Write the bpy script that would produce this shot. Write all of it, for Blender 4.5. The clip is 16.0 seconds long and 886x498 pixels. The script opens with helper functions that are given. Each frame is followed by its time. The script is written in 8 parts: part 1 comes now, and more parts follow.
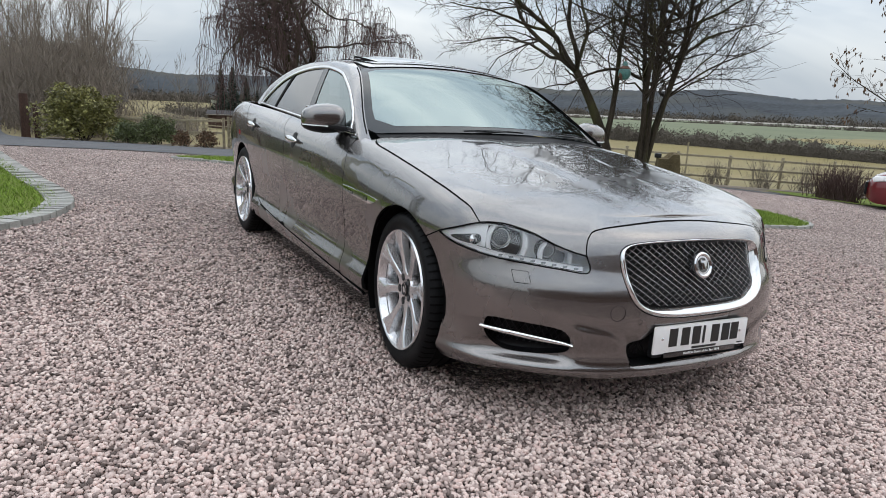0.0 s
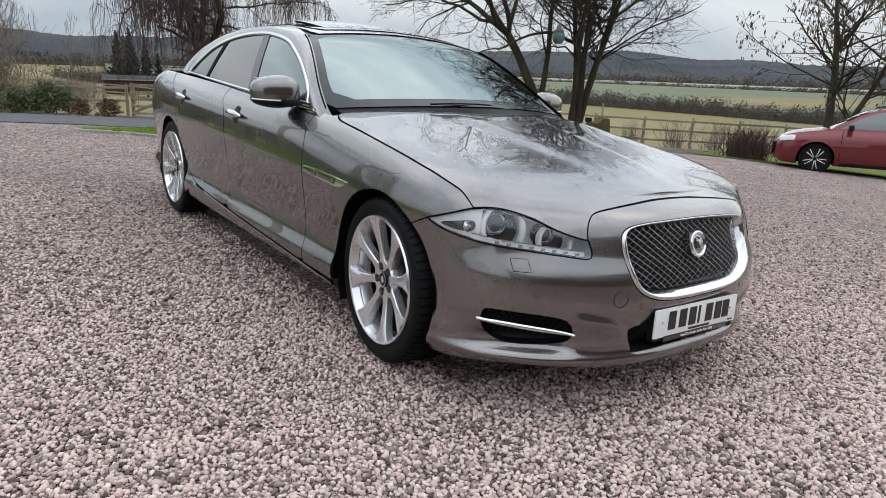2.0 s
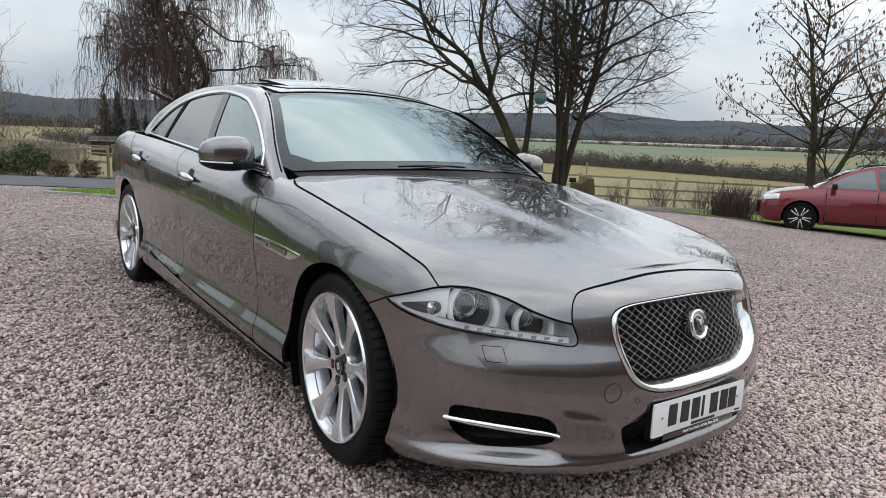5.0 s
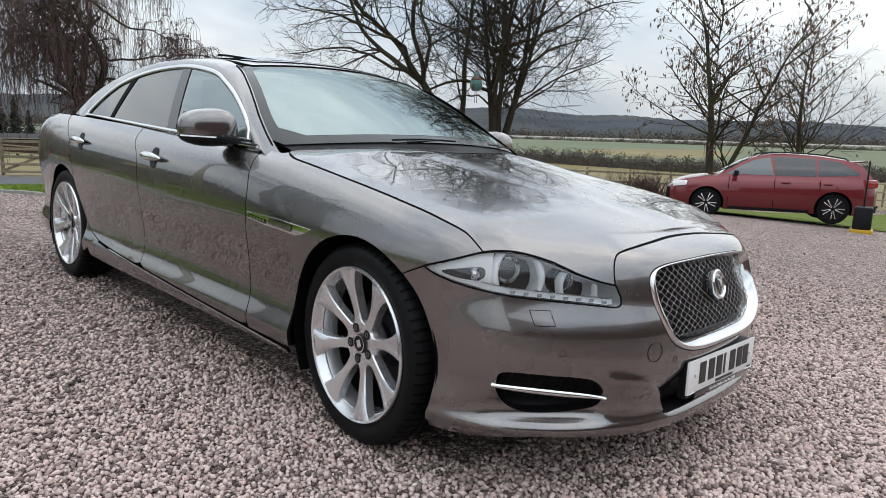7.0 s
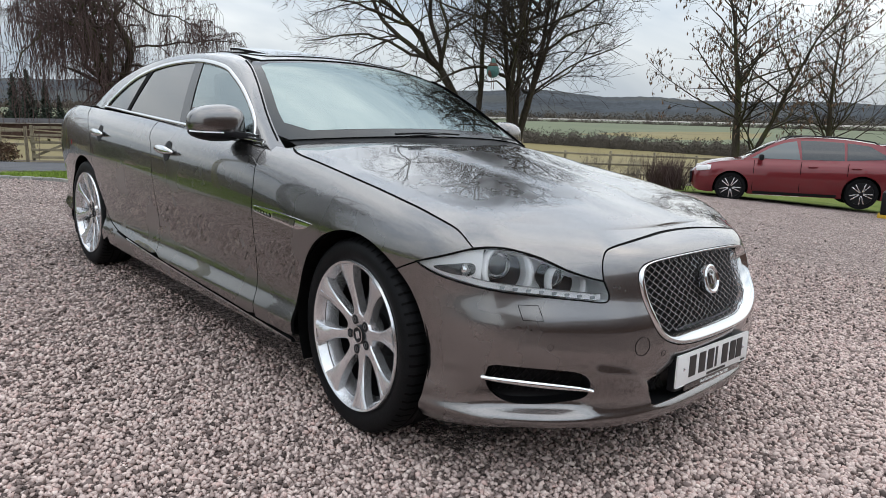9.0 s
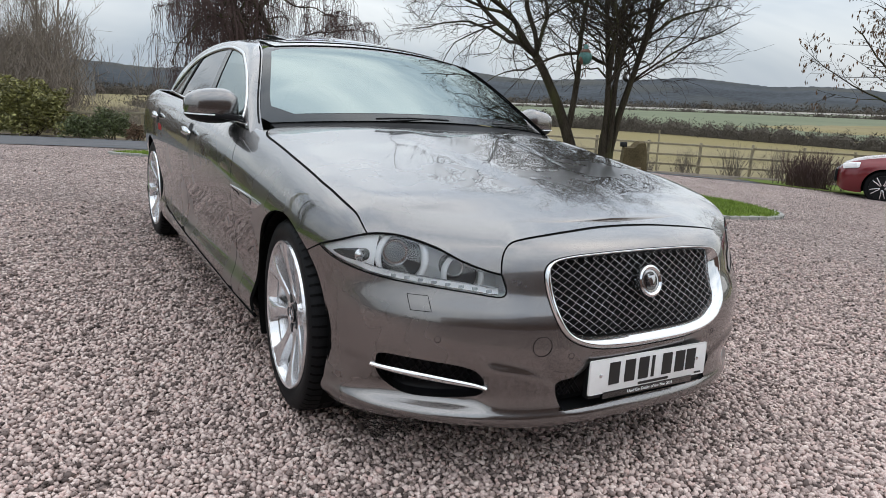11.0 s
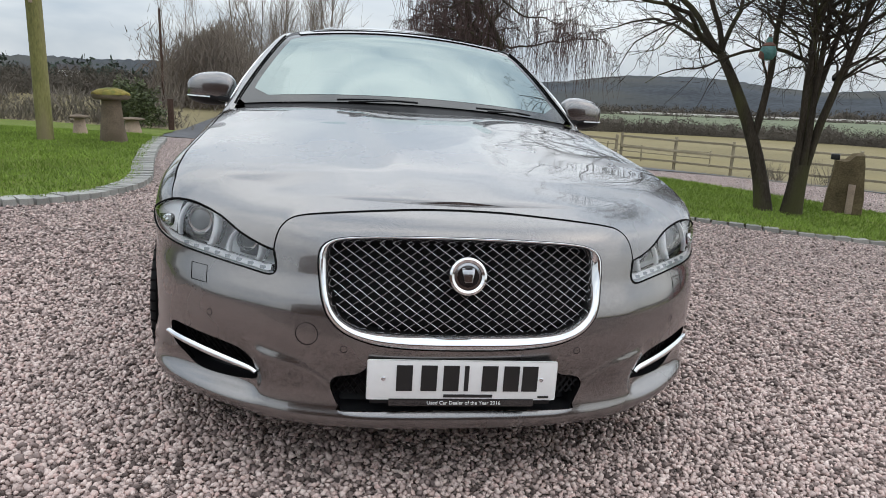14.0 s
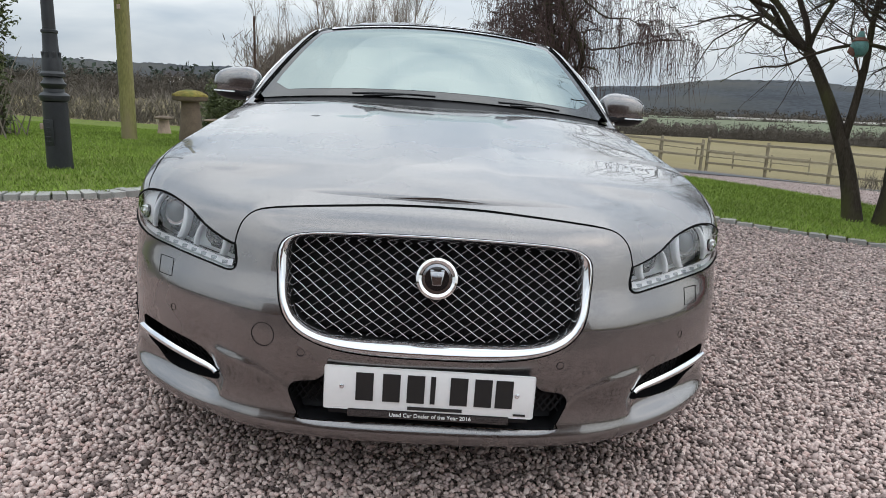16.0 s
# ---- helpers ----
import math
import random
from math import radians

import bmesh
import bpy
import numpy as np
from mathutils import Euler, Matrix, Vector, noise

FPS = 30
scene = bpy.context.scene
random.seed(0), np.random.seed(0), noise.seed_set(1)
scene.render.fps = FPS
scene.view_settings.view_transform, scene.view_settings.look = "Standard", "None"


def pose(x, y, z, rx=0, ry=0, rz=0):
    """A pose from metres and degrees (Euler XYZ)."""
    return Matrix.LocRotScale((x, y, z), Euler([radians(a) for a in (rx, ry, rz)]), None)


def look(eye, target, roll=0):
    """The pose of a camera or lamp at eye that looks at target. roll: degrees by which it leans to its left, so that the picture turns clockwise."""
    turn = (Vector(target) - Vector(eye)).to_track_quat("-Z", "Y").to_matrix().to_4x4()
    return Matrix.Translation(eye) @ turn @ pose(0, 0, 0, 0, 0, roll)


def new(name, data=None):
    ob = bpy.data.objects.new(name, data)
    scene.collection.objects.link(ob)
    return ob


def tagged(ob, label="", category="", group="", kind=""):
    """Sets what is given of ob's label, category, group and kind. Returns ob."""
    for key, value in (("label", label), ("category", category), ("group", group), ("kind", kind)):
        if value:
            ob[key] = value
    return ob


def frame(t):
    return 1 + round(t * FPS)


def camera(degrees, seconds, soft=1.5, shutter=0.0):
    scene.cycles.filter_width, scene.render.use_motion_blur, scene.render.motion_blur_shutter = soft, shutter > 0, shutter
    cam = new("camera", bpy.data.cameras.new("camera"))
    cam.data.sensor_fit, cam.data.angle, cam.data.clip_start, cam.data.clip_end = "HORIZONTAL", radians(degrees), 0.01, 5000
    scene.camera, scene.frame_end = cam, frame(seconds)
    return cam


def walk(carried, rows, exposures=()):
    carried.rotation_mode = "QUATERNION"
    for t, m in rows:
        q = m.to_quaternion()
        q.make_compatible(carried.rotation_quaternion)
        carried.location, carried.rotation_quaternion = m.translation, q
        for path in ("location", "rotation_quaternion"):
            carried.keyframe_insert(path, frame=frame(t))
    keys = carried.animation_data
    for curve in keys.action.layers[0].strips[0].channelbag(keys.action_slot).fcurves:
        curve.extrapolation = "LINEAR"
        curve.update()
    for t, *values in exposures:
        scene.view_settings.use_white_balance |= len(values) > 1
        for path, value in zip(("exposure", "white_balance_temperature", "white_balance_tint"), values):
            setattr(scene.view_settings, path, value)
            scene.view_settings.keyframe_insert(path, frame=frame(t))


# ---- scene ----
from mathutils.geometry import delaunay_2d_cdt

cam = camera(67.1, 16.0, soft=0.85)
# the slope on which the car stands: the car's own axes against plumb
LEVEL = Vector((-0.0316, 0.0255, 1.0)).rotation_difference(Vector((0, 0, 1))).to_matrix().to_4x4()
PATH = [
    (0, (-2.188, -1.695, 1.171), (-1.213, -0.002, 0.745), 4.8),
    (0.5, (-2.215, -1.651, 1.161), (-1.185, 0.006, 0.722), 4.9),
    (1, (-2.225, -1.515, 1.163), (-1.146, 0.087, 0.643), 4.9),
    (1.5, (-2.254, -1.412, 1.184), (-1.089, 0.132, 0.677), 4.7),
    (2, (-2.304, -1.366, 1.193), (-1.129, 0.17, 0.682), 4.5),
    (2.5, (-2.285, -1.327, 1.171), (-1.103, 0.202, 0.657), 4.4),
    (3, (-2.223, -1.277, 1.151), (-1.046, 0.241, 0.593), 4.4),
    (3.5, (-2.117, -1.207, 1.215), (-0.968, 0.275, 0.521), 4.1),
    (4, (-2.099, -1.189, 1.261), (-0.941, 0.303, 0.602), 4.3),
    (4.5, (-2.056, -1.174, 1.26), (-0.869, 0.37, 0.807), 4.3),
    (5, (-2.035, -1.14, 1.195), (-0.819, 0.411, 0.856), 4.3),
    (5.2, (-2.056, -1.115, 1.164), (-0.814, 0.416, 0.826), 4.4),
    (7.3, (-2.305, -0.827, 1.064), (-0.879, 0.535, 0.73), 3.8),
    (7.5, (-2.306, -0.823, 1.062), (-0.878, 0.537, 0.725), 3.7),
    (8, (-2.312, -0.823, 1.071), (-0.888, 0.529, 0.691), 3.6),
    (8.5, (-2.306, -0.874, 1.103), (-0.888, 0.485, 0.721), 3.6),
    (9, (-2.263, -0.95, 1.123), (-0.9, 0.461, 0.736), 3.7),
    (9.2, (-2.239, -0.981, 1.127), (-0.916, 0.466, 0.732), 3.6),
    (11.3, (-1.538, -1.416, 1.162), (-0.584, 0.283, 0.713), 4.3),
    (11.5, (-1.457, -1.443, 1.162), (-0.561, 0.288, 0.712), 4.3),
    (12, (-1.285, -1.492, 1.154), (-0.469, 0.276, 0.699), 4.6),
    (12.5, (-1.077, -1.552, 1.151), (-0.401, 0.272, 0.686), 4.4),
    (13, (-0.793, -1.569, 1.132), (-0.203, 0.284, 0.666), 4.0),
    (13.5, (-0.538, -1.591, 1.113), (-0.117, 0.307, 0.648), 3.9),
    (14, (-0.377, -1.647, 1.11), (-0.032, 0.268, 0.647), 4.2),
    (14.5, (-0.209, -1.688, 1.126), (-0.015, 0.247, 0.658), 4.0),
    (15, (-0.107, -1.657, 1.13), (0.038, 0.282, 0.66), 4.1),
    (15.5, (-0.079, -1.615, 1.116), (0.049, 0.325, 0.649), 4.2),
    (16, (-0.072, -1.531, 1.082), (0.029, 0.411, 0.615), 4.1),
]
walk(cam, [(t, LEVEL @ look(eye, target, roll)) for t, eye, target, roll in PATH])


# ---- world and light: a bright overcast winter sky ----
world = bpy.data.worlds.new("world")
scene.world = world
world.use_nodes = True
wn, wl = world.node_tree.nodes, world.node_tree.links
wn.clear()
w_out = wn.new("ShaderNodeOutputWorld")
w_bg = wn.new("ShaderNodeBackground")
w_sky = wn.new("ShaderNodeTexSky")
w_sky.sky_type = "NISHITA"
w_sky.sun_disc = False
w_sky.sun_elevation = radians(50)
w_sky.sun_rotation = radians(107)
w_sky.air_density, w_sky.dust_density = 1.2, 2.5
w_co = wn.new("ShaderNodeTexCoord")
w_map = wn.new("ShaderNodeMapping")
w_map.inputs["Scale"].default_value = (1.0, 1.0, 2.6)
w_noise = wn.new("ShaderNodeTexNoise")
w_noise.inputs["Scale"].default_value = 2.1
w_noise.inputs["Detail"].default_value = 5
w_noise.inputs["Roughness"].default_value = 0.52
w_noise.inputs["Distortion"].default_value = 0.6
w_ramp = wn.new("ShaderNodeValToRGB")
w_ramp.color_ramp.elements[0].position = 0.36
w_ramp.color_ramp.elements[0].color = (0.455, 0.535, 0.63, 1)
w_ramp.color_ramp.elements[1].position = 0.64
w_ramp.color_ramp.elements[1].color = (0.90, 0.935, 0.955, 1)
w_scale = wn.new("ShaderNodeMix")
w_scale.data_type = "RGBA"
w_scale.blend_type = "MULTIPLY"
w_scale.inputs[0].default_value = 1.0
w_scale.inputs[7].default_value = (0.12, 0.12, 0.12, 1)
w_mix = wn.new("ShaderNodeMix")
w_mix.data_type = "RGBA"
w_mix.inputs[0].default_value = 0.86
wl.new(w_co.outputs["Generated"], w_map.inputs["Vector"])
wl.new(w_map.outputs[0], w_noise.inputs["Vector"])
wl.new(w_noise.outputs["Fac"], w_ramp.inputs[0])
wl.new(w_sky.outputs[0], w_scale.inputs[6])
wl.new(w_scale.outputs[2], w_mix.inputs[6])
wl.new(w_ramp.outputs[0], w_mix.inputs[7])
w_sep = wn.new("ShaderNodeSeparateXYZ")
wl.new(w_co.outputs["Generated"], w_sep.inputs[0])
w_grad = wn.new("ShaderNodeMapRange")  # an overcast sky is brightest overhead
w_grad.inputs["From Min"].default_value, w_grad.inputs["From Max"].default_value = 0.06, 0.78
w_grad.inputs["To Min"].default_value, w_grad.inputs["To Max"].default_value = 1.06, 2.4
wl.new(w_sep.outputs["Z"], w_grad.inputs[0])
w_lift = wn.new("ShaderNodeVectorMath")
w_lift.operation = "SCALE"
wl.new(w_mix.outputs[2], w_lift.inputs[0])
wl.new(w_grad.outputs[0], w_lift.inputs["Scale"])
wl.new(w_lift.outputs[0], w_bg.inputs[0])
w_bg.inputs[1].default_value = 0.97
wl.new(w_bg.outputs[0], w_out.inputs[0])

sun_data = bpy.data.lights.new("sun", "SUN")
sun_data.energy = 0.7
sun_data.angle = radians(150)
sun_data.color = (1.0, 0.98, 0.95)
sun = new("sun", sun_data)
sun.matrix_world = look((0, 0, 30), (-13, 4, 14))
scene.view_settings.exposure = 0.0


# ---- materials ----
def nodes_of(m):
    m.use_nodes = True
    nt = m.node_tree
    return nt, nt.nodes, nt.links, nt.nodes["Principled BSDF"]


def material(name, colour, rough=0.6, metal=0.0, dark=0.75, light=1.2, scale=8.0, fine=120.0, bump=0.15, bump_scale=None,
             coat=0.0, spec=0.5, per_object=0.0, per_island=0.0, stretch=(1, 1, 1), depth=0.01, patch=None, patch_scale=1.0):
    """A surface with variation at two scales, fine relief, and, where asked, a tone of its own for each object or island."""
    m = bpy.data.materials.new(name)
    nt, n, l, p = nodes_of(m)
    co = n.new("ShaderNodeTexCoord")
    mp = n.new("ShaderNodeMapping")
    mp.inputs["Scale"].default_value = stretch
    l.new(co.outputs["Object"], mp.inputs[0])
    a = n.new("ShaderNodeTexNoise")
    a.inputs["Scale"].default_value, a.inputs["Detail"].default_value = scale, 4
    b = n.new("ShaderNodeTexNoise")
    b.inputs["Scale"].default_value, b.inputs["Detail"].default_value = fine, 3
    l.new(mp.outputs[0], a.inputs["Vector"])
    l.new(mp.outputs[0], b.inputs["Vector"])
    add = n.new("ShaderNodeMath")
    add.operation = "ADD"
    half = n.new("ShaderNodeMath")
    half.operation = "MULTIPLY"
    half.inputs[1].default_value = 0.5
    l.new(a.outputs["Fac"], add.inputs[0])
    l.new(b.outputs["Fac"], add.inputs[1])
    l.new(add.outputs[0], half.inputs[0])
    ramp = n.new("ShaderNodeValToRGB")
    ramp.color_ramp.elements[0].position, ramp.color_ramp.elements[1].position = 0.33, 0.67
    ramp.color_ramp.elements[0].color = (*[min(1, c * dark) for c in colour], 1)
    ramp.color_ramp.elements[1].color = (*[min(1, c * light) for c in colour], 1)
    l.new(half.outputs[0], ramp.inputs[0])
    out = ramp.outputs[0]
    if patch:
        pn = n.new("ShaderNodeTexNoise")
        pn.inputs["Scale"].default_value, pn.inputs["Detail"].default_value = patch_scale, 5
        l.new(mp.outputs[0], pn.inputs["Vector"])
        pr = n.new("ShaderNodeValToRGB")
        pr.color_ramp.elements[0].position, pr.color_ramp.elements[1].position = 0.46, 0.62
        l.new(pn.outputs["Fac"], pr.inputs[0])
        mx = n.new("ShaderNodeMix")
        mx.data_type = "RGBA"
        l.new(pr.outputs[0], mx.inputs[0])
        l.new(out, mx.inputs[6])
        mx.inputs[7].default_value = (*patch, 1)
        out = mx.outputs[2]
    if per_object or per_island:
        src = n.new("ShaderNodeObjectInfo" if per_object else "ShaderNodeNewGeometry")
        amount = per_object or per_island
        rng = n.new("ShaderNodeMapRange")
        rng.inputs["To Min"].default_value, rng.inputs["To Max"].default_value = 1 - amount, 1 + amount
        l.new(src.outputs["Random" if per_object else "Random Per Island"], rng.inputs[0])
        hsv = n.new("ShaderNodeHueSaturation")
        l.new(rng.outputs[0], hsv.inputs["Value"])
        l.new(out, hsv.inputs["Color"])
        out = hsv.outputs[0]
    l.new(out, p.inputs["Base Color"])
    p.inputs["Roughness"].default_value = rough
    p.inputs["Metallic"].default_value = metal
    p.inputs["Coat Weight"].default_value = coat
    p.inputs["Coat Roughness"].default_value = 0.03
    p.inputs["Specular IOR Level"].default_value = spec
    if bump:
        bm_ = n.new("ShaderNodeBump")
        bm_.inputs["Strength"].default_value, bm_.inputs["Distance"].default_value = bump, depth
        if bump_scale:
            c = n.new("ShaderNodeTexNoise")
            c.inputs["Scale"].default_value, c.inputs["Detail"].default_value = bump_scale, 4
            l.new(mp.outputs[0], c.inputs["Vector"])
            l.new(c.outputs["Fac"], bm_.inputs["Height"])
        else:
            l.new(half.outputs[0], bm_.inputs["Height"])
        l.new(bm_.outputs[0], p.inputs["Normal"])
    return m


def plain(name, colour, rough=0.4, metal=0.0, coat=0.0, spec=0.5):
    m = bpy.data.materials.new(name)
    nt, n, l, p = nodes_of(m)
    p.inputs["Base Color"].default_value = (*colour, 1)
    p.inputs["Roughness"].default_value, p.inputs["Metallic"].default_value = rough, metal
    p.inputs["Coat Weight"].default_value, p.inputs["Specular IOR Level"].default_value = coat, spec
    return m


def gravel_material():
    """Crushed pink granite: cells of stone with their own tones and rounded relief."""
    m = bpy.data.materials.new("pink_gravel")
    nt, n, l, p = nodes_of(m)
    co = n.new("ShaderNodeTexCoord")
    v = n.new("ShaderNodeTexVoronoi")
    v.inputs["Scale"].default_value = 52
    v2 = n.new("ShaderNodeTexVoronoi")
    v2.inputs["Scale"].default_value = 110
    nz = n.new("ShaderNodeTexNoise")
    nz.inputs["Scale"].default_value, nz.inputs["Detail"].default_value = 0.8, 5
    for q in (v, v2, nz):
        l.new(co.outputs["Object"], q.inputs["Vector"])
    sep = n.new("ShaderNodeSeparateColor")
    l.new(v.outputs["Color"], sep.inputs[0])
    ramp = n.new("ShaderNodeValToRGB")
    e = ramp.color_ramp.elements
    e[0].position, e[0].color = 0.0, (0.152, 0.115, 0.106, 1)
    e[1].position, e[1].color = 1.0, (0.760, 0.641, 0.588, 1)
    for pos, c in ((0.25, (0.305, 0.233, 0.212, 1)), (0.55, (0.430, 0.331, 0.300, 1)), (0.8, (0.556, 0.451, 0.410, 1))):
        k = e.new(pos)
        k.color = c
    l.new(sep.outputs[0], ramp.inputs[0])
    big = n.new("ShaderNodeMapRange")
    big.inputs["From Min"].default_value, big.inputs["From Max"].default_value = 0.3, 0.7
    big.inputs["To Min"].default_value, big.inputs["To Max"].default_value = 0.98, 1.32
    l.new(nz.outputs["Fac"], big.inputs[0])
    hsv = n.new("ShaderNodeHueSaturation")
    l.new(big.outputs[0], hsv.inputs["Value"])
    l.new(ramp.outputs[0], hsv.inputs["Color"])
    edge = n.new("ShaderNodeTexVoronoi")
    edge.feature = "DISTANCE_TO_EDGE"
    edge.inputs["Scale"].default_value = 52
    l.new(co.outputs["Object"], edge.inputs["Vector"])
    stone_gap_shade = n.new("ShaderNodeMapRange")
    stone_gap_shade.inputs["From Min"].default_value, stone_gap_shade.inputs["From Max"].default_value = 0.01, 0.11
    l.new(edge.outputs["Distance"], stone_gap_shade.inputs[0])
    vary_node = n.new("ShaderNodeMix")
    vary_node.data_type = "RGBA"
    vary_node.inputs[6].default_value = (0.035, 0.027, 0.024, 1)  # shade between the chippings, painted into the colour at cell edges
    l.new(stone_gap_shade.outputs[0], vary_node.inputs[0])
    l.new(hsv.outputs[0], vary_node.inputs[7])
    l.new(vary_node.outputs[2], p.inputs["Base Color"])
    p.inputs["Roughness"].default_value = 0.85
    p.inputs["Specular IOR Level"].default_value = 0.15
    mixd = n.new("ShaderNodeMath")
    mixd.operation = "ADD"
    l.new(v.outputs["Distance"], mixd.inputs[0])
    l.new(v2.outputs["Distance"], mixd.inputs[1])
    bump = n.new("ShaderNodeBump")
    bump.invert = True
    bump.inputs["Strength"].default_value, bump.inputs["Distance"].default_value = 1.0, 0.016
    l.new(mixd.outputs[0], bump.inputs["Height"])
    l.new(bump.outputs[0], p.inputs["Normal"])
    return m


def stone_material():
    """Single stones of the gravel, each with a tone of its own."""
    m = bpy.data.materials.new("gravel_stone")
    nt, n, l, p = nodes_of(m)
    g_ = n.new("ShaderNodeNewGeometry")
    ramp = n.new("ShaderNodeValToRGB")
    e = ramp.color_ramp.elements
    e[0].position, e[0].color = 0.0, (0.070, 0.053, 0.048, 1)
    e[1].position, e[1].color = 1.0, (0.735, 0.615, 0.560, 1)
    for pos, c in ((0.2, (0.300, 0.232, 0.210, 1)), (0.5, (0.535, 0.420, 0.384, 1)), (0.75, (0.665, 0.543, 0.495, 1)), (0.9, (0.560, 0.404, 0.365, 1))):
        k = e.new(pos)
        k.color = c
    l.new(g_.outputs["Random Per Island"], ramp.inputs[0])
    co = n.new("ShaderNodeTexCoord")
    nz = n.new("ShaderNodeTexNoise")
    nz.inputs["Scale"].default_value, nz.inputs["Detail"].default_value = 260, 3
    l.new(co.outputs["Object"], nz.inputs["Vector"])
    mr = n.new("ShaderNodeMapRange")
    mr.inputs["To Min"].default_value, mr.inputs["To Max"].default_value = 0.7, 1.3
    l.new(nz.outputs["Fac"], mr.inputs[0])
    hsv = n.new("ShaderNodeHueSaturation")
    l.new(mr.outputs[0], hsv.inputs["Value"])
    l.new(ramp.outputs[0], hsv.inputs["Color"])
    l.new(hsv.outputs[0], p.inputs["Base Color"])
    p.inputs["Roughness"].default_value = 0.8
    p.inputs["Specular IOR Level"].default_value = 0.2
    return m


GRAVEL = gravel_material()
STONE = stone_material()
FIELD = material("rough_pasture", (0.222, 0.188, 0.108), 0.95, spec=0.05, scale=0.05, fine=3.0, dark=0.75, light=1.2, bump=0.3, bump_scale=12, depth=0.05,
                 patch=(0.215, 0.180, 0.090), patch_scale=0.02)
GRASS = material("lawn_turf", (0.125, 0.162, 0.042), 0.95, spec=0.05, scale=0.9, fine=45, dark=0.65, light=1.35, bump=0.7, bump_scale=60, depth=0.03,
                 patch=(0.145, 0.172, 0.045), patch_scale=1.3)
BLADES = material("grass_blades", (0.170, 0.245, 0.045), 0.8, spec=0.1, scale=1.2, fine=30, dark=0.65, light=1.35, bump=0, per_island=0.3)
ASPHALT = material("asphalt_lane", (0.105, 0.105, 0.11), 0.85, spec=0.12, scale=1.5, fine=160, dark=0.75, light=1.25, bump=0.4, bump_scale=220, depth=0.006)
SOIL = material("border_soil", (0.11, 0.085, 0.06), 0.95, scale=4, fine=60, dark=0.55, light=1.5, bump=0.8, bump_scale=40, depth=0.03)
PAVER = material("grey_paver", (0.30, 0.295, 0.27), 0.85, scale=14, fine=160, dark=0.7, light=1.25, bump=0.4, per_object=0.22)
BARK = material("dark_bark", (0.044, 0.036, 0.027), 0.92, spec=0.12, scale=9, fine=70, dark=0.5, light=1.5, bump=0.9, stretch=(1, 1, 0.3), depth=0.012,
                patch=(0.058, 0.056, 0.026), patch_scale=3.0)
TWIG = material("dark_twigs", (0.034, 0.027, 0.022), 0.9, spec=0.12, scale=3, fine=40, dark=0.7, light=1.3, bump=0)
WILLOW_TWIG = material("reddish_hanging_twigs", (0.072, 0.043, 0.038), 0.9, scale=2, fine=30, dark=0.7, light=1.3, bump=0)
WOODTWIG = material("dark_brown_wood_twigs", (0.170, 0.142, 0.118), 0.95, spec=0.1, scale=1, fine=15, dark=0.6, light=1.35, bump=0)
GREYTWIG = material("grey_brown_twigs", (0.165, 0.14, 0.113), 0.95, scale=1, fine=15, dark=0.6, light=1.35, bump=0)
LEAF = material("evergreen_leaf", (0.07, 0.085, 0.03), 0.6, scale=3, fine=40, dark=0.55, light=1.6, bump=0, per_island=0.45)
LEAF_YELLOW = material("mottled_yellow_leaf", (0.17, 0.16, 0.05), 0.6, scale=3, fine=40, dark=0.5, light=1.5, bump=0, per_island=0.5)
LEAF_DRY = material("dry_brown_leaf", (0.12, 0.07, 0.04), 0.8, scale=3, fine=40, dark=0.6, light=1.5, bump=0, per_island=0.4)
FENCEWOOD = material("weathered_fence_timber", (0.25, 0.215, 0.145), 0.9, scale=3, fine=50, dark=0.65, light=1.3, bump=0.5, stretch=(1, 1, 1), per_object=0.12)
SLEEPER = material("dark_railway_sleeper", (0.062, 0.038, 0.030), 0.85, spec=0.12, scale=4, fine=60, dark=0.5, light=1.6, bump=0.6, stretch=(1, 1, 0.2))
POSTWOOD = material("mossy_timber_post", (0.19, 0.18, 0.06), 0.9, scale=3, fine=50, dark=0.6, light=1.4, bump=0.5, stretch=(1, 1, 0.25), patch=(0.20, 0.165, 0.09), patch_scale=1.5)
SANDSTONE = material("weathered_sandstone", (0.145, 0.108, 0.075), 0.95, scale=6, fine=70, dark=0.5, light=1.45, bump=0.8, depth=0.02, patch=(0.10, 0.075, 0.05), patch_scale=3)
PALESTONE = material("pale_pinkish_stone", (0.36, 0.27, 0.21), 0.95, scale=6, fine=70, dark=0.6, light=1.3, bump=0.6)
MOSS = material("moss_cushion", (0.20, 0.16, 0.035), 0.98, scale=9, fine=90, dark=0.5, light=1.6, bump=1.0, depth=0.03, patch=(0.12, 0.13, 0.03), patch_scale=6)
LAMPPAINT = material("black_gloss_lamp_paint", (0.011, 0.013, 0.015), 0.42, scale=8, fine=60, dark=0.7, light=1.4, bump=0.2)
SIGNRED = material("red_sign_paint", (0.62, 0.02, 0.03), 0.5, scale=3, fine=30, dark=0.9, light=1.1, bump=0.02)
# distance haze is put into this colour as a blue-grey tint
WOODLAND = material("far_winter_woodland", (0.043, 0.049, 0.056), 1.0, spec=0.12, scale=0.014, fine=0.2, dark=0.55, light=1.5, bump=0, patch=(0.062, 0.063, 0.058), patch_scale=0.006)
FARWOOD = material("far_trees", (0.084, 0.073, 0.060), 1.0, spec=0.12, scale=0.05, fine=1.5, dark=0.75, light=1.25, bump=0, per_island=0.08)
FAREVERGREEN = material("far_evergreens", (0.030, 0.042, 0.030), 1.0, scale=0.05, fine=1.5, dark=0.6, light=1.4, bump=0, per_island=0.3)


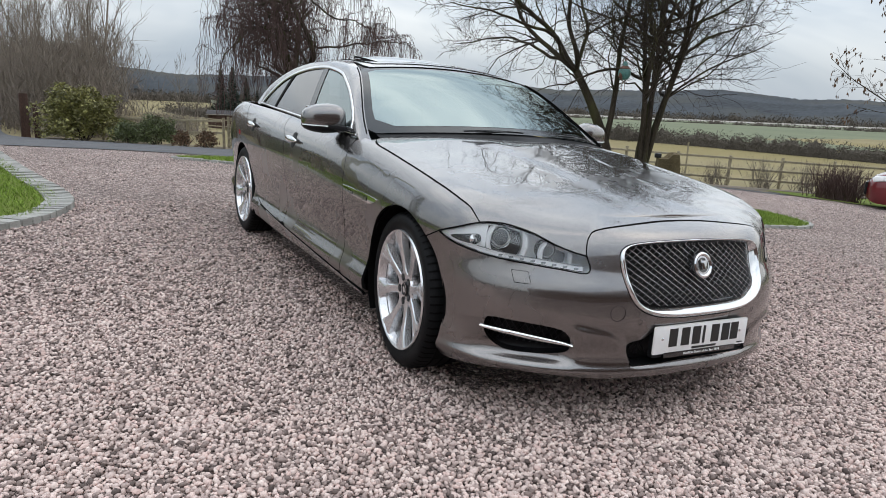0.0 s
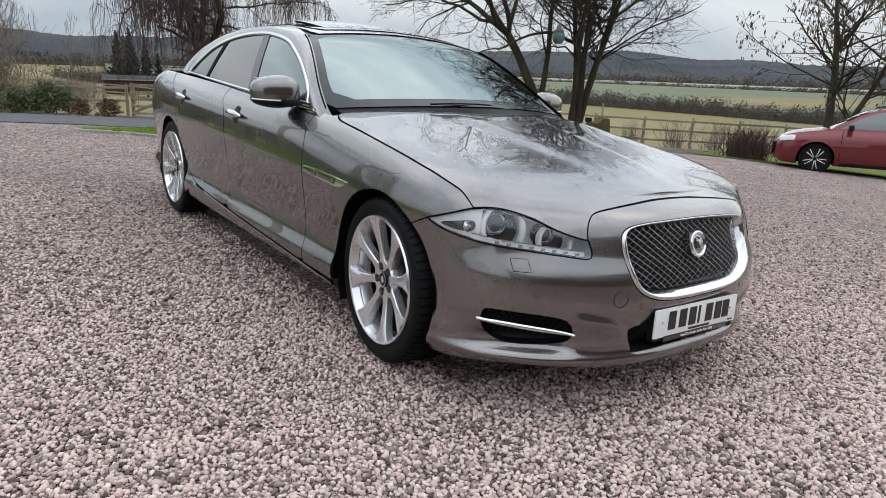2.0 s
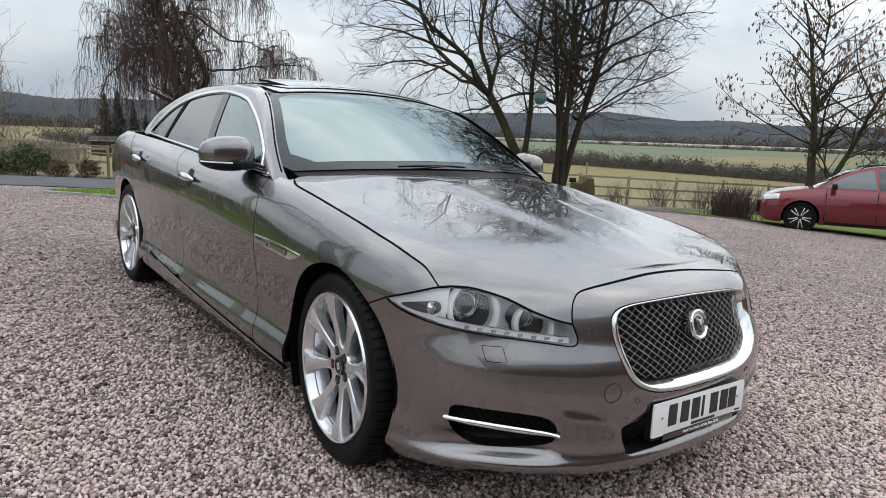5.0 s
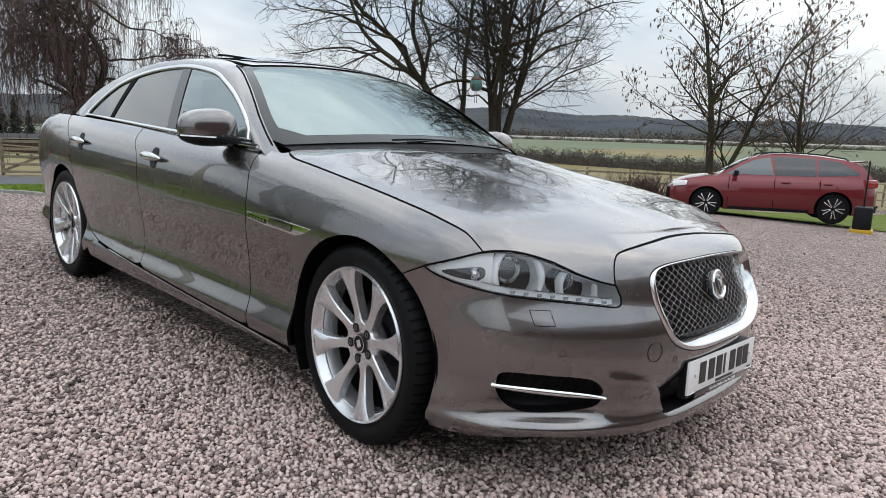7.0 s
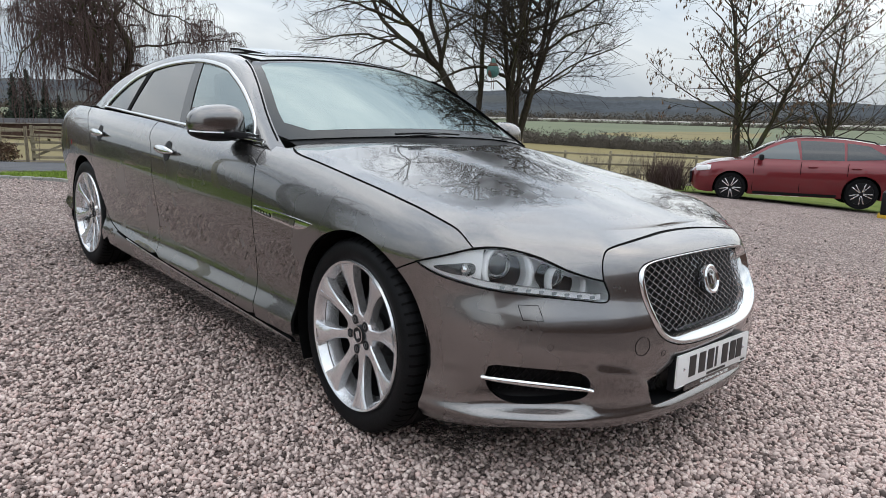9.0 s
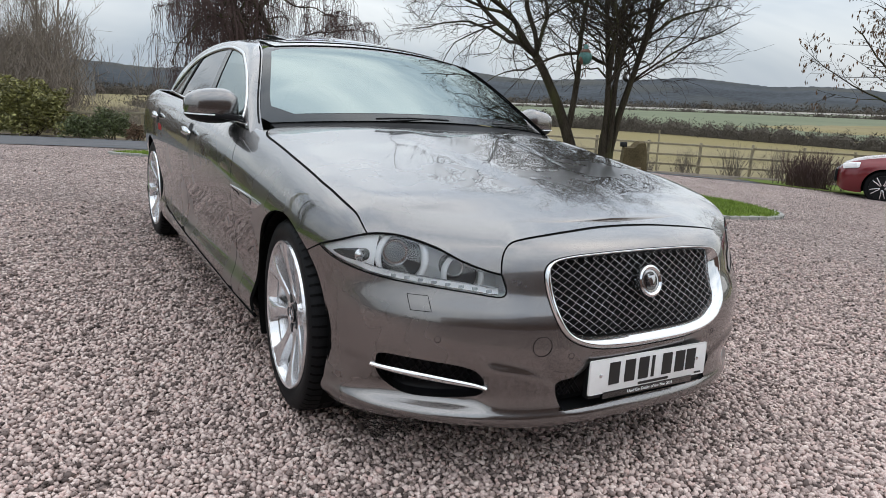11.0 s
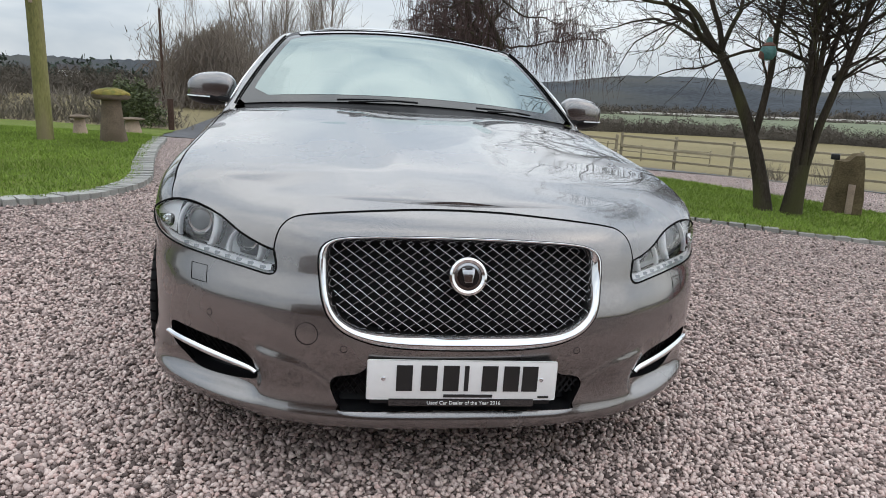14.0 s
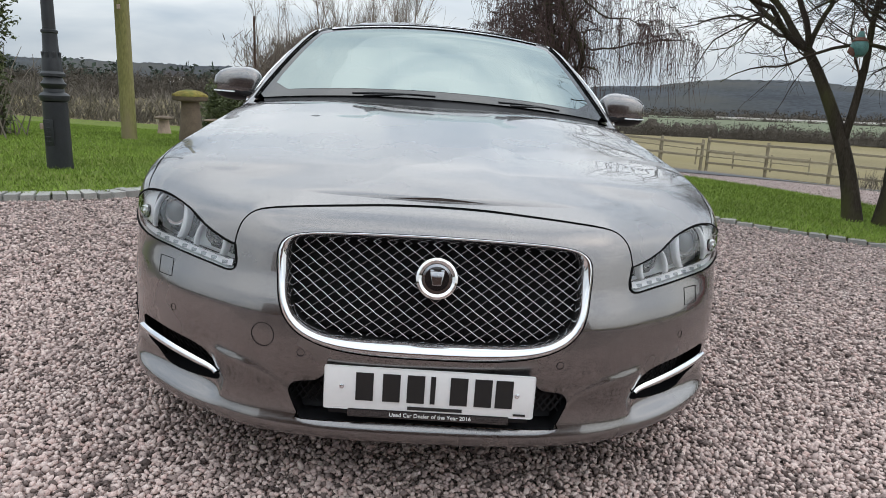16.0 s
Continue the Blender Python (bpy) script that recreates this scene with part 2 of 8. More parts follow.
# ---- helpers for building ----
def mesh_ob(name, verts, faces, mat=None, parent=None, smooth=False, label="", category="", group="", kind=""):
    me = bpy.data.meshes.new(name)
    me.from_pydata([tuple(map(float, v)) for v in verts], [], [tuple(map(int, f)) for f in faces])
    if mat:
        me.materials.append(mat)
    if smooth:
        me.polygons.foreach_set("use_smooth", [True] * len(me.polygons))
    me.update()
    ob = new(name, me)
    if parent:
        ob.parent = parent
    return tagged(ob, label, category, group, kind)


def part(name, bm, mat, parent=None, label="", smooth=True):
    """Links a bmesh as one mesh object, under its thing or part."""
    me = bpy.data.meshes.new(name)
    bm.to_mesh(me)
    bm.free()
    me.materials.append(mat)
    if smooth:
        me.polygons.foreach_set("use_smooth", [True] * len(me.polygons))
        me.set_sharp_from_angle(angle=radians(40))
    ob = new(name, me)
    if parent:
        ob.parent = parent
    return tagged(ob, label)


def thing(name, m, label, category, group=""):
    ob = new(name)
    ob.matrix_basis = m
    ob.empty_display_size = 0.1
    return tagged(ob, label, category, group)


def bm_box(sx, sy, sz, at=(0, 0, 0), bevel=0.0, m=None):
    bm = bmesh.new()
    bmesh.ops.create_cube(bm, size=1.0)
    bmesh.ops.scale(bm, vec=(sx, sy, sz), verts=bm.verts)
    if bevel:
        bmesh.ops.bevel(bm, geom=bm.edges[:], offset=bevel, segments=2, affect="EDGES", profile=0.6)
    if m:
        bmesh.ops.transform(bm, matrix=m, verts=bm.verts)
    bmesh.ops.translate(bm, vec=at, verts=bm.verts)
    return bm


def bm_lathe(profile, segments=24, jitter=0.0, seed=0, axis_lean=(0, 0)):
    """A turned body from (radius, height) pairs."""
    rng = random.Random(seed)
    bm = bmesh.new()
    rings = []
    for r, z in profile:
        ring = []
        for i in range(segments):
            a = 2 * math.pi * i / segments
            k = r * (1 + jitter * (rng.random() - 0.5))
            ring.append(bm.verts.new((k * math.cos(a) + axis_lean[0] * z, k * math.sin(a) + axis_lean[1] * z, z)))
        rings.append(ring)
    for lo, hi in zip(rings, rings[1:]):
        for i in range(segments):
            j = (i + 1) % segments
            bm.faces.new((lo[i], lo[j], hi[j], hi[i]))
    bm.faces.new(rings[0][::-1])
    bm.faces.new(rings[-1])
    return bm


def tube_geo(paths, verts, faces):
    """Adds tapered tubes: each path is a list of (point, radius)."""
    for path in paths:
        n = len(path)
        r0 = path[0][1]
        k = 8 if r0 > 0.05 else 5 if r0 > 0.012 else 3
        pts = np.array([p for p, r in path])
        rad = np.array([r for p, r in path])
        tan = np.gradient(pts, axis=0) if n > 2 else np.repeat(pts[1:] - pts[:1], n, axis=0)
        tan /= np.linalg.norm(tan, axis=1)[:, None] + 1e-9
        ref = np.array((0.31, 0.83, 0.46)) if abs(tan[0][2]) > 0.5 else np.array((0.1, 0.2, 0.97))
        a = np.cross(tan, ref)
        a /= np.linalg.norm(a, axis=1)[:, None] + 1e-9
        b = np.cross(tan, a)
        base = len(verts)
        ang = np.arange(k) * 2 * math.pi / k
        ring = pts[:, None, :] + rad[:, None, None] * (np.cos(ang)[None, :, None] * a[:, None, :] + np.sin(ang)[None, :, None] * b[:, None, :])
        verts.extend(ring.reshape(-1, 3).tolist())
        for i in range(n - 1):
            for j in range(k):
                q = (j + 1) % k
                faces.append((base + i * k + j, base + i * k + q, base + (i + 1) * k + q, base + (i + 1) * k + j))


def softplus(a, w=2.0):
    return w * np.log1p(np.exp(np.clip(a / w, -40, 40)))


def ground_z(x, y):
    """The land: a gentle slope across the drive, falling away into a flat valley."""
    x, y = np.asarray(x, float), np.asarray(y, float)
    ys = 9.0 - softplus(9.0 - y, 1.0)
    xs = 25.0 - softplus(25.0 - x, 4.0)
    xs = softplus(xs + 25.0, 4.0) - 25.0
    z = -0.0316 * xs + 0.0255 * np.maximum(ys, -25) - 0.011 * softplus(xs - 4.5)
    r = np.hypot(x, y)
    valley = 1 / (1 + np.exp(-(r - 75) / 16)) * np.clip((x + 12) / 30, 0, 1)
    z = z - 0.013 * (softplus(y - 11, 1.5) - softplus(y - 27, 1.5))
    fall = 0.035 * (softplus(y - 10.5, 1.0) - softplus(y - 30, 2.0)) + 0.030 * softplus(xs - 6.0, 1.0)
    return z - fall - 3.2 * valley


def sheet(name, outline, mat, lift, step=0.5, label="", kind="structure"):
    """A patch of ground inside an outline, laid over the land."""
    pts = [Vector(p) for p in outline]
    xs, ys = [p.x for p in pts], [p.y for p in pts]
    bm_in = []
    from_poly = lambda x, y: sum(((a.y > y) != (b.y > y)) and (x < (b.x - a.x) * (y - a.y) / (b.y - a.y) + a.x) for a, b in zip(pts, pts[1:] + pts[:1])) % 2
    x = min(xs) + step / 2
    while x < max(xs):
        y = min(ys) + step / 2
        while y < max(ys):
            if from_poly(x, y):
                bm_in.append(Vector((x, y)))
            y += step
        x += step
    allp = pts + bm_in
    edges = [(i, (i + 1) % len(pts)) for i in range(len(pts))]
    res = delaunay_2d_cdt(allp, edges, [], 1, 1e-5)
    v = np.array([(p.x, p.y) for p in res[0]])
    z = ground_z(v[:, 0], v[:, 1]) + lift
    me_v = np.column_stack([v, z])
    return mesh_ob(name, me_v, res[2], mat, smooth=True, label=label, category="ground", kind=kind)


def smooth_loop(pts, n=8, closed=True):
    """A Catmull-Rom curve through 2D or 3D points."""
    p = [np.array(q, float) for q in pts]
    out = []
    m = len(p)
    for i in range(m if closed else m - 1):
        a, b, c, d = (p[(i - 1) % m], p[i], p[(i + 1) % m], p[(i + 2) % m]) if closed else (p[max(i - 1, 0)], p[i], p[i + 1], p[min(i + 2, m - 1)])
        for k in range(n):
            t = k / n
            out.append(0.5 * (2 * b + (c - a) * t + (2 * a - 5 * b + 4 * c - d) * t * t + (3 * b - a - 3 * c + d) * t ** 3))
    if not closed:
        out.append(p[-1])
    return [tuple(q) for q in out]


# ---- the land ----
radii = np.concatenate([np.linspace(0, 40, 34)[1:], np.geomspace(42, 3500, 46)])
turns = np.linspace(0, 2 * math.pi, 145)[:-1]
gv = [(4.0, 4.0, float(ground_z(4, 4)) - 0.02)]
for r in radii:
    for a in turns:
        x, y = 4 + r * math.cos(a), 4 + r * math.sin(a)
        gv.append((x, y, float(ground_z(x, y)) - 0.02))
gf = [(0, 1 + i, 1 + (i + 1) % 144) for i in range(144)]
for k in range(len(radii) - 1):
    for i in range(144):
        j = (i + 1) % 144
        gf.append((1 + k * 144 + i, 1 + (k + 1) * 144 + i, 1 + (k + 1) * 144 + j, 1 + k * 144 + j))
mesh_ob("ground", gv, gf, FIELD, smooth=True, label="straw-coloured and green pasture running to the horizon", category="field", kind="structure")

LAWN_EDGE = smooth_loop([(-14, 2.6), (-8, 3.2), (-4.6, 3.55), (-3.3, 3.85), (-2.62, 4.25), (-2.28, 4.95), (-2.3, 5.7), (-2.55, 6.8), (-2.9, 8.5), (-3.1, 9.7), (-3.3, 10.8), (-3.6, 11.9)], 8, closed=False)
ISLAND = smooth_loop([(-0.6, 10.15), (0.1, 9.3), (1.4, 7.1), (2.4, 5.6), (3.2, 4.9), (4.0, 4.32), (4.9, 3.92), (5.8, 3.7), (6.6, 3.7), (7.15, 4.2), (7.35, 5.2), (6.75, 6.2), (5.9, 7.5), (4.6, 9.1), (3.0, 10.0), (1.2, 10.45)], 6)

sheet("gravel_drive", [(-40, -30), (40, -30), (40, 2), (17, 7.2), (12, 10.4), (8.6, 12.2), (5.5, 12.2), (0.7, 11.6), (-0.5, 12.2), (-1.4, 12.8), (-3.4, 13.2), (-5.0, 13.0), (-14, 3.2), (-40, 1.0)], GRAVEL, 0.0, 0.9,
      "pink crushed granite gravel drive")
sheet("lawn", LAWN_EDGE + [(-3.85, 13.4), (-4.25, 15.2), (-5.2, 20.5), (-6.2, 25.5), (-6.5, 27), (-45, 27), (-45, 2.0)], GRASS, 0.03, 0.8, "mown green lawn behind a paver edging")
sheet("lawn_island", ISLAND, GRASS, 0.035, 0.4, "teardrop island of mown grass in the drive")
sheet("lane", smooth_loop([(-3.8, 13.2), (-3.35, 12.8), (-1.4, 12.4), (-0.45, 11.8), (0.8, 11.1), (5.2, 11.1), (8.6, 11.6), (11.6, 10.3), (13.6, 8.6)], 5, False)
      + smooth_loop([(14.2, 9.2), (12.1, 11.2), (8.9, 13.2), (6.0, 15.6), (3.6, 17.3), (2.0, 18.5), (1.0, 20.0), (-0.25, 21.5), (-1.8, 23.5), (-3.2, 25.6), (-4.1, 28.5), (-5.0, 38), (-6.3, 62)], 5, False)
      + smooth_loop([(-9.5, 62), (-7.6, 38), (-6.2, 25.5), (-5.2, 20.5), (-4.25, 15.2)], 5, False), ASPHALT, 0.012, 0.6, "grey asphalt lane leading out through the gate")
sheet("verge_strip", [(14.0, 8.7), (15.5, 6.0), (16.2, 3.4), (17.2, 0.0), (21, -6), (30, -6), (30, 5.6), (22, 8.4), (15.4, 10.6), (14.3, 9.3)], GRASS, 0.02, 0.5, "narrow grass verge along the drive")
sheet("border_bed", [(-3.1, 26.0), (-1.75, 23.7), (-0.2, 21.7), (1.05, 20.2), (2.05, 18.7), (3.65, 17.5), (6.05, 15.8), (8.9, 13.35), (12.1, 11.3), (14.2, 9.35), (15.4, 10.8), (22.3, 8.9), (24.3, 10.1), (18.3, 14.0), (13.8, 17.1), (9.3, 19.9), (3.9, 19.4), (3.2, 20.9), (2.0, 22.4), (0.6, 24.2), (-1.0, 26.0), (-2.6, 27.6)], SOIL, 0.025, 0.4, "soil border with low plants along the fence")


BRICK = material("plain_red_brick", (0.14, 0.088, 0.070), 0.9, spec=0.1, scale=2.5, fine=14, dark=0.7, light=1.25, bump=0.2)
# unseen wall, inferred from chrome reflections; height set to darken the nose
_wall = bm_box(19.0, 0.35, 5.0, (0, 0, 2.3), 0.02)
wall_south = part("wall_south", _wall, BRICK, smooth=False)
wall_south.matrix_basis = pose(0.5, -9.6, float(ground_z(0.5, -9.6)), 0, 0, -4)
tagged(wall_south, "plain red brick house wall, unseen, sized to darken the car's nose", "wall", kind="structure")


# ---- the saloon car: its surfaces, in metres from the number plate, nose towards -y ----
def curve1(table):
    """A smooth function through (input, value) pairs, monotone between them."""
    xs, ys = np.array([a for a, b in table], float), np.array([b for a, b in table], float)
    h, d = np.diff(xs), np.diff(ys) / np.diff(xs)
    m = np.zeros(len(xs))
    m[0], m[-1] = d[0], d[-1]
    for i in range(1, len(xs) - 1):
        if d[i - 1] * d[i] > 0:
            w1, w2 = 2 * h[i] + h[i - 1], h[i] + 2 * h[i - 1]
            m[i] = (w1 + w2) / (w1 / d[i - 1] + w2 / d[i])

    def f(x):
        x = np.clip(np.asarray(x, float), xs[0], xs[-1])
        i = np.clip(np.searchsorted(xs, x) - 1, 0, len(xs) - 2)
        t = (x - xs[i]) / h[i]
        return ((2 * t ** 3 - 3 * t ** 2 + 1) * ys[i] + (t ** 3 - 2 * t ** 2 + t) * h[i] * m[i]
                + (-2 * t ** 3 + 3 * t ** 2) * ys[i + 1] + (t ** 3 - t ** 2) * h[i] * m[i + 1])
    return f


# half the outline in plan, from the nose's middle round the car's right side to the tail
PLAN = [(0, -0.005), (0.25, 0.004), (0.45, 0.045), (0.6, 0.125), (0.733, 0.222), (0.846, 0.333), (0.914, 0.47), (0.942, 0.66), (0.944, 0.95), (0.945, 1.5),
        (0.947, 2.3), (0.947, 3.1), (0.938, 3.8), (0.905, 4.4), (0.82, 4.8), (0.62, 5.0), (0.3, 5.06), (0.0, 5.07)]
_p = np.array(smooth_loop([(-0.25, 0.004)] + PLAN + [(-0.3, 5.06)], 40, closed=False))[40:-40]
_arc = np.concatenate([[0], np.cumsum(np.linalg.norm(np.diff(_p, axis=0), axis=1))])
S_END = _arc[-1]


def plan_at(s):
    x, y = np.interp(s, _arc, _p[:, 0]), np.interp(s, _arc, _p[:, 1])
    e = 0.03
    dx = np.interp(s + e, _arc, _p[:, 0]) - np.interp(s - e, _arc, _p[:, 0])
    dy = np.interp(s + e, _arc, _p[:, 1]) - np.interp(s - e, _arc, _p[:, 1])
    n = np.hypot(dx, dy) + 1e-9
    return x, y, dy / n, -dx / n


def s_of_y(y):
    return float(np.interp(y, _p[len(_p) // 40:, 1], _arc[len(_p) // 40:]))


low_z = curve1([(0, 0.165), (0.5, 0.167), (0.8, 0.169), (1.2, 0.174), (1.5, 0.19), (1.8, 0.2), (4.4, 0.21), (5.3, 0.24), (6.5, 0.26)])
crest_z = curve1([(0, 0.79), (0.35, 0.788), (0.7, 0.795), (0.95, 0.815), (1.15, 0.84), (1.45, 0.885), (1.75, 0.925), (2.05, 0.955), (2.66, 0.978), (3.3, 1.0),
                  (3.85, 1.02), (4.36, 1.035), (5.0, 1.045), (5.7, 1.0), (6.5, 0.985)])
front_in = curve1([(0.16, 0.040), (0.19, 0.016), (0.206, 0.005), (0.222, 0.0), (0.236, 0.003), (0.247, 0.013), (0.262, 0.024), (0.29, 0.028), (0.32, 0.024), (0.35, 0.015), (0.39, 0.004), (0.45, 0.0), (0.515, 0.005), (0.55, 0.016), (0.58, 0.030), (0.61, 0.043), (0.64, 0.052), (0.69, 0.068), (0.73, 0.088), (0.76, 0.119), (0.78, 0.162), (0.80, 0.225)])
side_in = curve1([(0.18, 0.055), (0.205, 0.028), (0.235, 0.010), (0.29, 0.002), (0.33, 0.014), (0.37, 0.028), (0.43, 0.034), (0.52, 0.028), (0.64, 0.010), (0.74, 0.0), (0.82, 0.004), (0.88, 0.015), (0.92, 0.032), (0.955, 0.06), (0.99, 0.11)])
front_share = curve1([(0, 1.0), (0.7, 1.0), (0.95, 0.66), (1.2, 0.25), (1.45, 0.0), (9, 0.0)])
fender_in = curve1([(0, 0.0), (0.95, 0.0), (1.2, 0.02), (1.45, 0.045), (1.75, 0.045), (2.05, 0.03), (2.3, 0.012), (2.6, 0.0), (9, 0)])


strake_z = curve1([(0.32, 0.25), (0.335, 0.295), (0.36, 0.325), (0.39, 0.347), (0.42, 0.366), (0.48, 0.384), (0.56, 0.398), (0.62, 0.405)])


def wall_in(s, z):
    """How far the side lies inside the plan's outline."""
    zc = crest_z(s)
    f = front_share(s)
    zf = 0.80 - (zc - z) * np.where(z > 0.55, 0.25 / np.maximum(zc - 0.55, 0.05), 1.0)
    zf = np.where(z > 0.55, zf, z)
    zs = np.where(z > 0.6, 0.985 - (zc - z) * 0.385 / np.maximum(zc - 0.6, 0.05), z)
    t = np.clip((z - 0.6) / np.maximum(zc - 0.6, 0.05), 0, 1)
    # the sculpted strake between the side intake and the middle one stands proud; round the side intake the skin is scooped out
    gate = lambda q, lo, hi, w: 1 / (1 + np.exp(-(q - lo) / w)) / (1 + np.exp((q - hi) / w))
    strake = 0.013 * gate(z, 0.25, strake_z(s), 0.0055) * gate(s, 0.30, 0.580, 0.008)
    scoop = 0.020 * gate(z, 0.246, 0.31, 0.008) * gate(s, 0.60, 0.96, 0.022)
    return f * front_in(zf) + (1 - f) * side_in(zs) + fender_in(s) * t ** 2 - strake + scoop


bonnet_mid = curve1([(0.1, 0.762), (0.19, 0.79), (0.35, 0.835), (0.6, 0.885), (0.9, 0.935), (1.2, 0.983), (1.4, 1.016), (1.6, 1.03), (1.8, 1.03), (2.2, 1.03), (4.4, 1.05), (5.1, 1.0)])


def skin(s, v):
    """The body: v 0 to 1 is the side from sill to crest, 1 to 2 the deck from crest to the middle line."""
    s, v = np.broadcast_arrays(np.asarray(s, float), np.asarray(v, float))
    x, y, nx, ny = plan_at(s)
    w = np.clip(v, 0, 1)
    z = low_z(s) + w * (crest_z(s) - low_z(s))
    d = wall_in(s, z)
    px, py = np.maximum(x - d * nx, 0), y - d * ny
    u = np.clip(v - 1, 0, 1)
    xk = px
    f = 1 - u
    mid = bonnet_mid(py)
    zk = z
    # the raised middle of the bonnet, between two creases that spread towards the screen
    crease = 0.15 + 0.125 * np.clip((py - 0.2) / 1.15, 0, 1)
    bulge = (0.0065 * np.tanh((crease - xk * f) / 0.022) - 0.001) * np.clip((py - 0.25) / 0.4, 0, 1) * np.clip((1.36 - py) / 0.22, 0, 1)
    zt = mid - (mid - zk) * f ** 2.2 + np.where(v > 1, bulge, 0)
    return np.stack([-np.where(v > 1, xk * f, px), py, np.where(v > 1, zt, z)], axis=-1)


# the cabin: a long profile swept across, cut by the sides
roof_z = curve1([(1.0, 0.90), (1.2, 0.97), (1.37, 1.052), (1.6, 1.163), (1.85, 1.274), (2.05, 1.350), (2.2, 1.389), (2.5, 1.424), (2.8, 1.437), (3.1, 1.433), (3.5, 1.398), (3.9, 1.32), (4.3, 1.195), (4.7, 1.06), (5.0, 0.98)])
belt_x = curve1([(1.4, 0.84), (1.7, 0.865), (2.3, 0.872), (3.2, 0.868), (3.9, 0.83), (4.4, 0.74), (5.0, 0.6)])


def top(x, y):
    """Windscreen, roof and rear window as a height."""
    x, y = np.broadcast_arrays(np.asarray(x, float), np.asarray(y, float))
    back = np.where(y < 2.8, 0.45 * x ** 2 * np.clip((2.8 - y) / 1.0, 0, 1), -0.22 * x ** 2 * np.clip((y - 3.0) / 1.0, 0, 1))
    z = roof_z(y - back) - (0.02 + 0.03 * np.clip((y - 1.8) / 0.7, 0, 1)) * (x / 0.6) ** 2
    return np.stack([x, y, z], axis=-1)


def side_x(y, z):
    t = np.clip((z - 0.95) / 0.45, -0.2, 1.2)
    return belt_x(y) - 0.20 * t - 0.05 * t ** 2


def cabin_side(y, z):
    y, z = np.broadcast_arrays(np.asarray(y, float), np.asarray(z, float))
    return np.stack([-side_x(y, z), y, z], axis=-1)


def edge_z(y):
    """The height at which the cabin's side meets screen and roof."""
    z = np.full_like(np.asarray(y, float), 1.2)
    for k in range(40):
        z = 0.5 * z + 0.5 * top(side_x(y, z), y)[..., 2]
    return z
# ---- panels cut from those surfaces ----
def paint_material():
    """Taupe metallic paint under clear lacquer, with fine flake."""
    m = bpy.data.materials.new("taupe_metallic_paint")
    nt, n, l, p = nodes_of(m)
    co = n.new("ShaderNodeTexCoord")
    v = n.new("ShaderNodeTexVoronoi")
    v.inputs["Scale"].default_value = 900
    l.new(co.outputs["Object"], v.inputs["Vector"])
    sep = n.new("ShaderNodeSeparateColor")
    l.new(v.outputs["Color"], sep.inputs[0])
    ramp = n.new("ShaderNodeValToRGB")
    ramp.color_ramp.elements[0].color = (0.135, 0.128, 0.125, 1)
    ramp.color_ramp.elements[1].color = (0.204, 0.194, 0.190, 1)
    l.new(sep.outputs[0], ramp.inputs[0])
    vary_node = n.new("ShaderNodeTexNoise")
    vary_node.inputs["Scale"].default_value, vary_node.inputs["Detail"].default_value = 3.0, 5
    l.new(co.outputs["Object"], vary_node.inputs["Vector"])
    mr = n.new("ShaderNodeMapRange")
    mr.inputs["To Min"].default_value, mr.inputs["To Max"].default_value = 0.24, 0.30
    l.new(vary_node.outputs["Fac"], mr.inputs[0])
    l.new(ramp.outputs[0], p.inputs["Base Color"])
    l.new(mr.outputs[0], p.inputs["Roughness"])
    p.inputs["Metallic"].default_value = 1.0
    p.inputs["Coat Weight"].default_value = 1.0
    p.inputs["Coat Roughness"].default_value = 0.012
    p.inputs["Coat IOR"].default_value = 1.72
    return m


def glass_material(name, tint, mirror=1.45, sheen=(1, 1, 1)):
    m = bpy.data.materials.new(name)
    nt, n, l, p = nodes_of(m)
    n.remove(p)
    clear, gloss, mix, fr = n.new("ShaderNodeBsdfTransparent"), n.new("ShaderNodeBsdfGlossy"), n.new("ShaderNodeMixShader"), n.new("ShaderNodeFresnel")
    clear.inputs[0].default_value = (*tint, 1)
    gloss.inputs["Roughness"].default_value = 0.01
    gloss.inputs[0].default_value = (*sheen, 1)
    fr.inputs["IOR"].default_value = mirror
    l.new(fr.outputs[0], mix.inputs[0])
    l.new(clear.outputs[0], mix.inputs[1])
    l.new(gloss.outputs[0], mix.inputs[2])
    l.new(mix.outputs[0], n["Material Output"].inputs[0])
    return m


PAINT = paint_material()
CHROME = plain("polished_chrome", (0.66, 0.665, 0.67), 0.07, 1.0)
SATIN = material("brushed_silver_alloy", (0.74, 0.74, 0.75), 0.24, metal=0.85, scale=6, fine=90, dark=0.92, light=1.06, bump=0.02)
DARKCHROME = plain("dark_chrome", (0.42, 0.42, 0.43), 0.14, 1.0)
RUBBER = material("tyre_rubber", (0.005, 0.0052, 0.0058), 0.55, spec=0.12, scale=20, fine=150, dark=0.7, light=1.4, bump=0.15)
TRIM = plain("black_plastic_trim", (0.010, 0.010, 0.011), 0.45, spec=0.2)
GLOSSBLACK = plain("gloss_black_trim", (0.008, 0.008, 0.009), 0.08, coat=1.0)
PILLAR = plain("dark_grey_pillar_film", (0.05, 0.05, 0.052), 0.22, spec=0.4)
PRINT = plain("black_glass_print", (0.010, 0.011, 0.011), 0.10, spec=0.5)
# rubber seals, and black that stands for shade in gaps and recesses
SEAL_SHADE = plain("black_rubber_seal", (0.004, 0.004, 0.004), 0.7, spec=0.05)
SCREEN = glass_material("windscreen_glass", (0.07, 0.085, 0.082), 3.5, (0.86, 1.0, 0.98))
PRIVACY = glass_material("tinted_side_glass", (0.26, 0.30, 0.30), 3.3, (0.90, 1.0, 1.0))
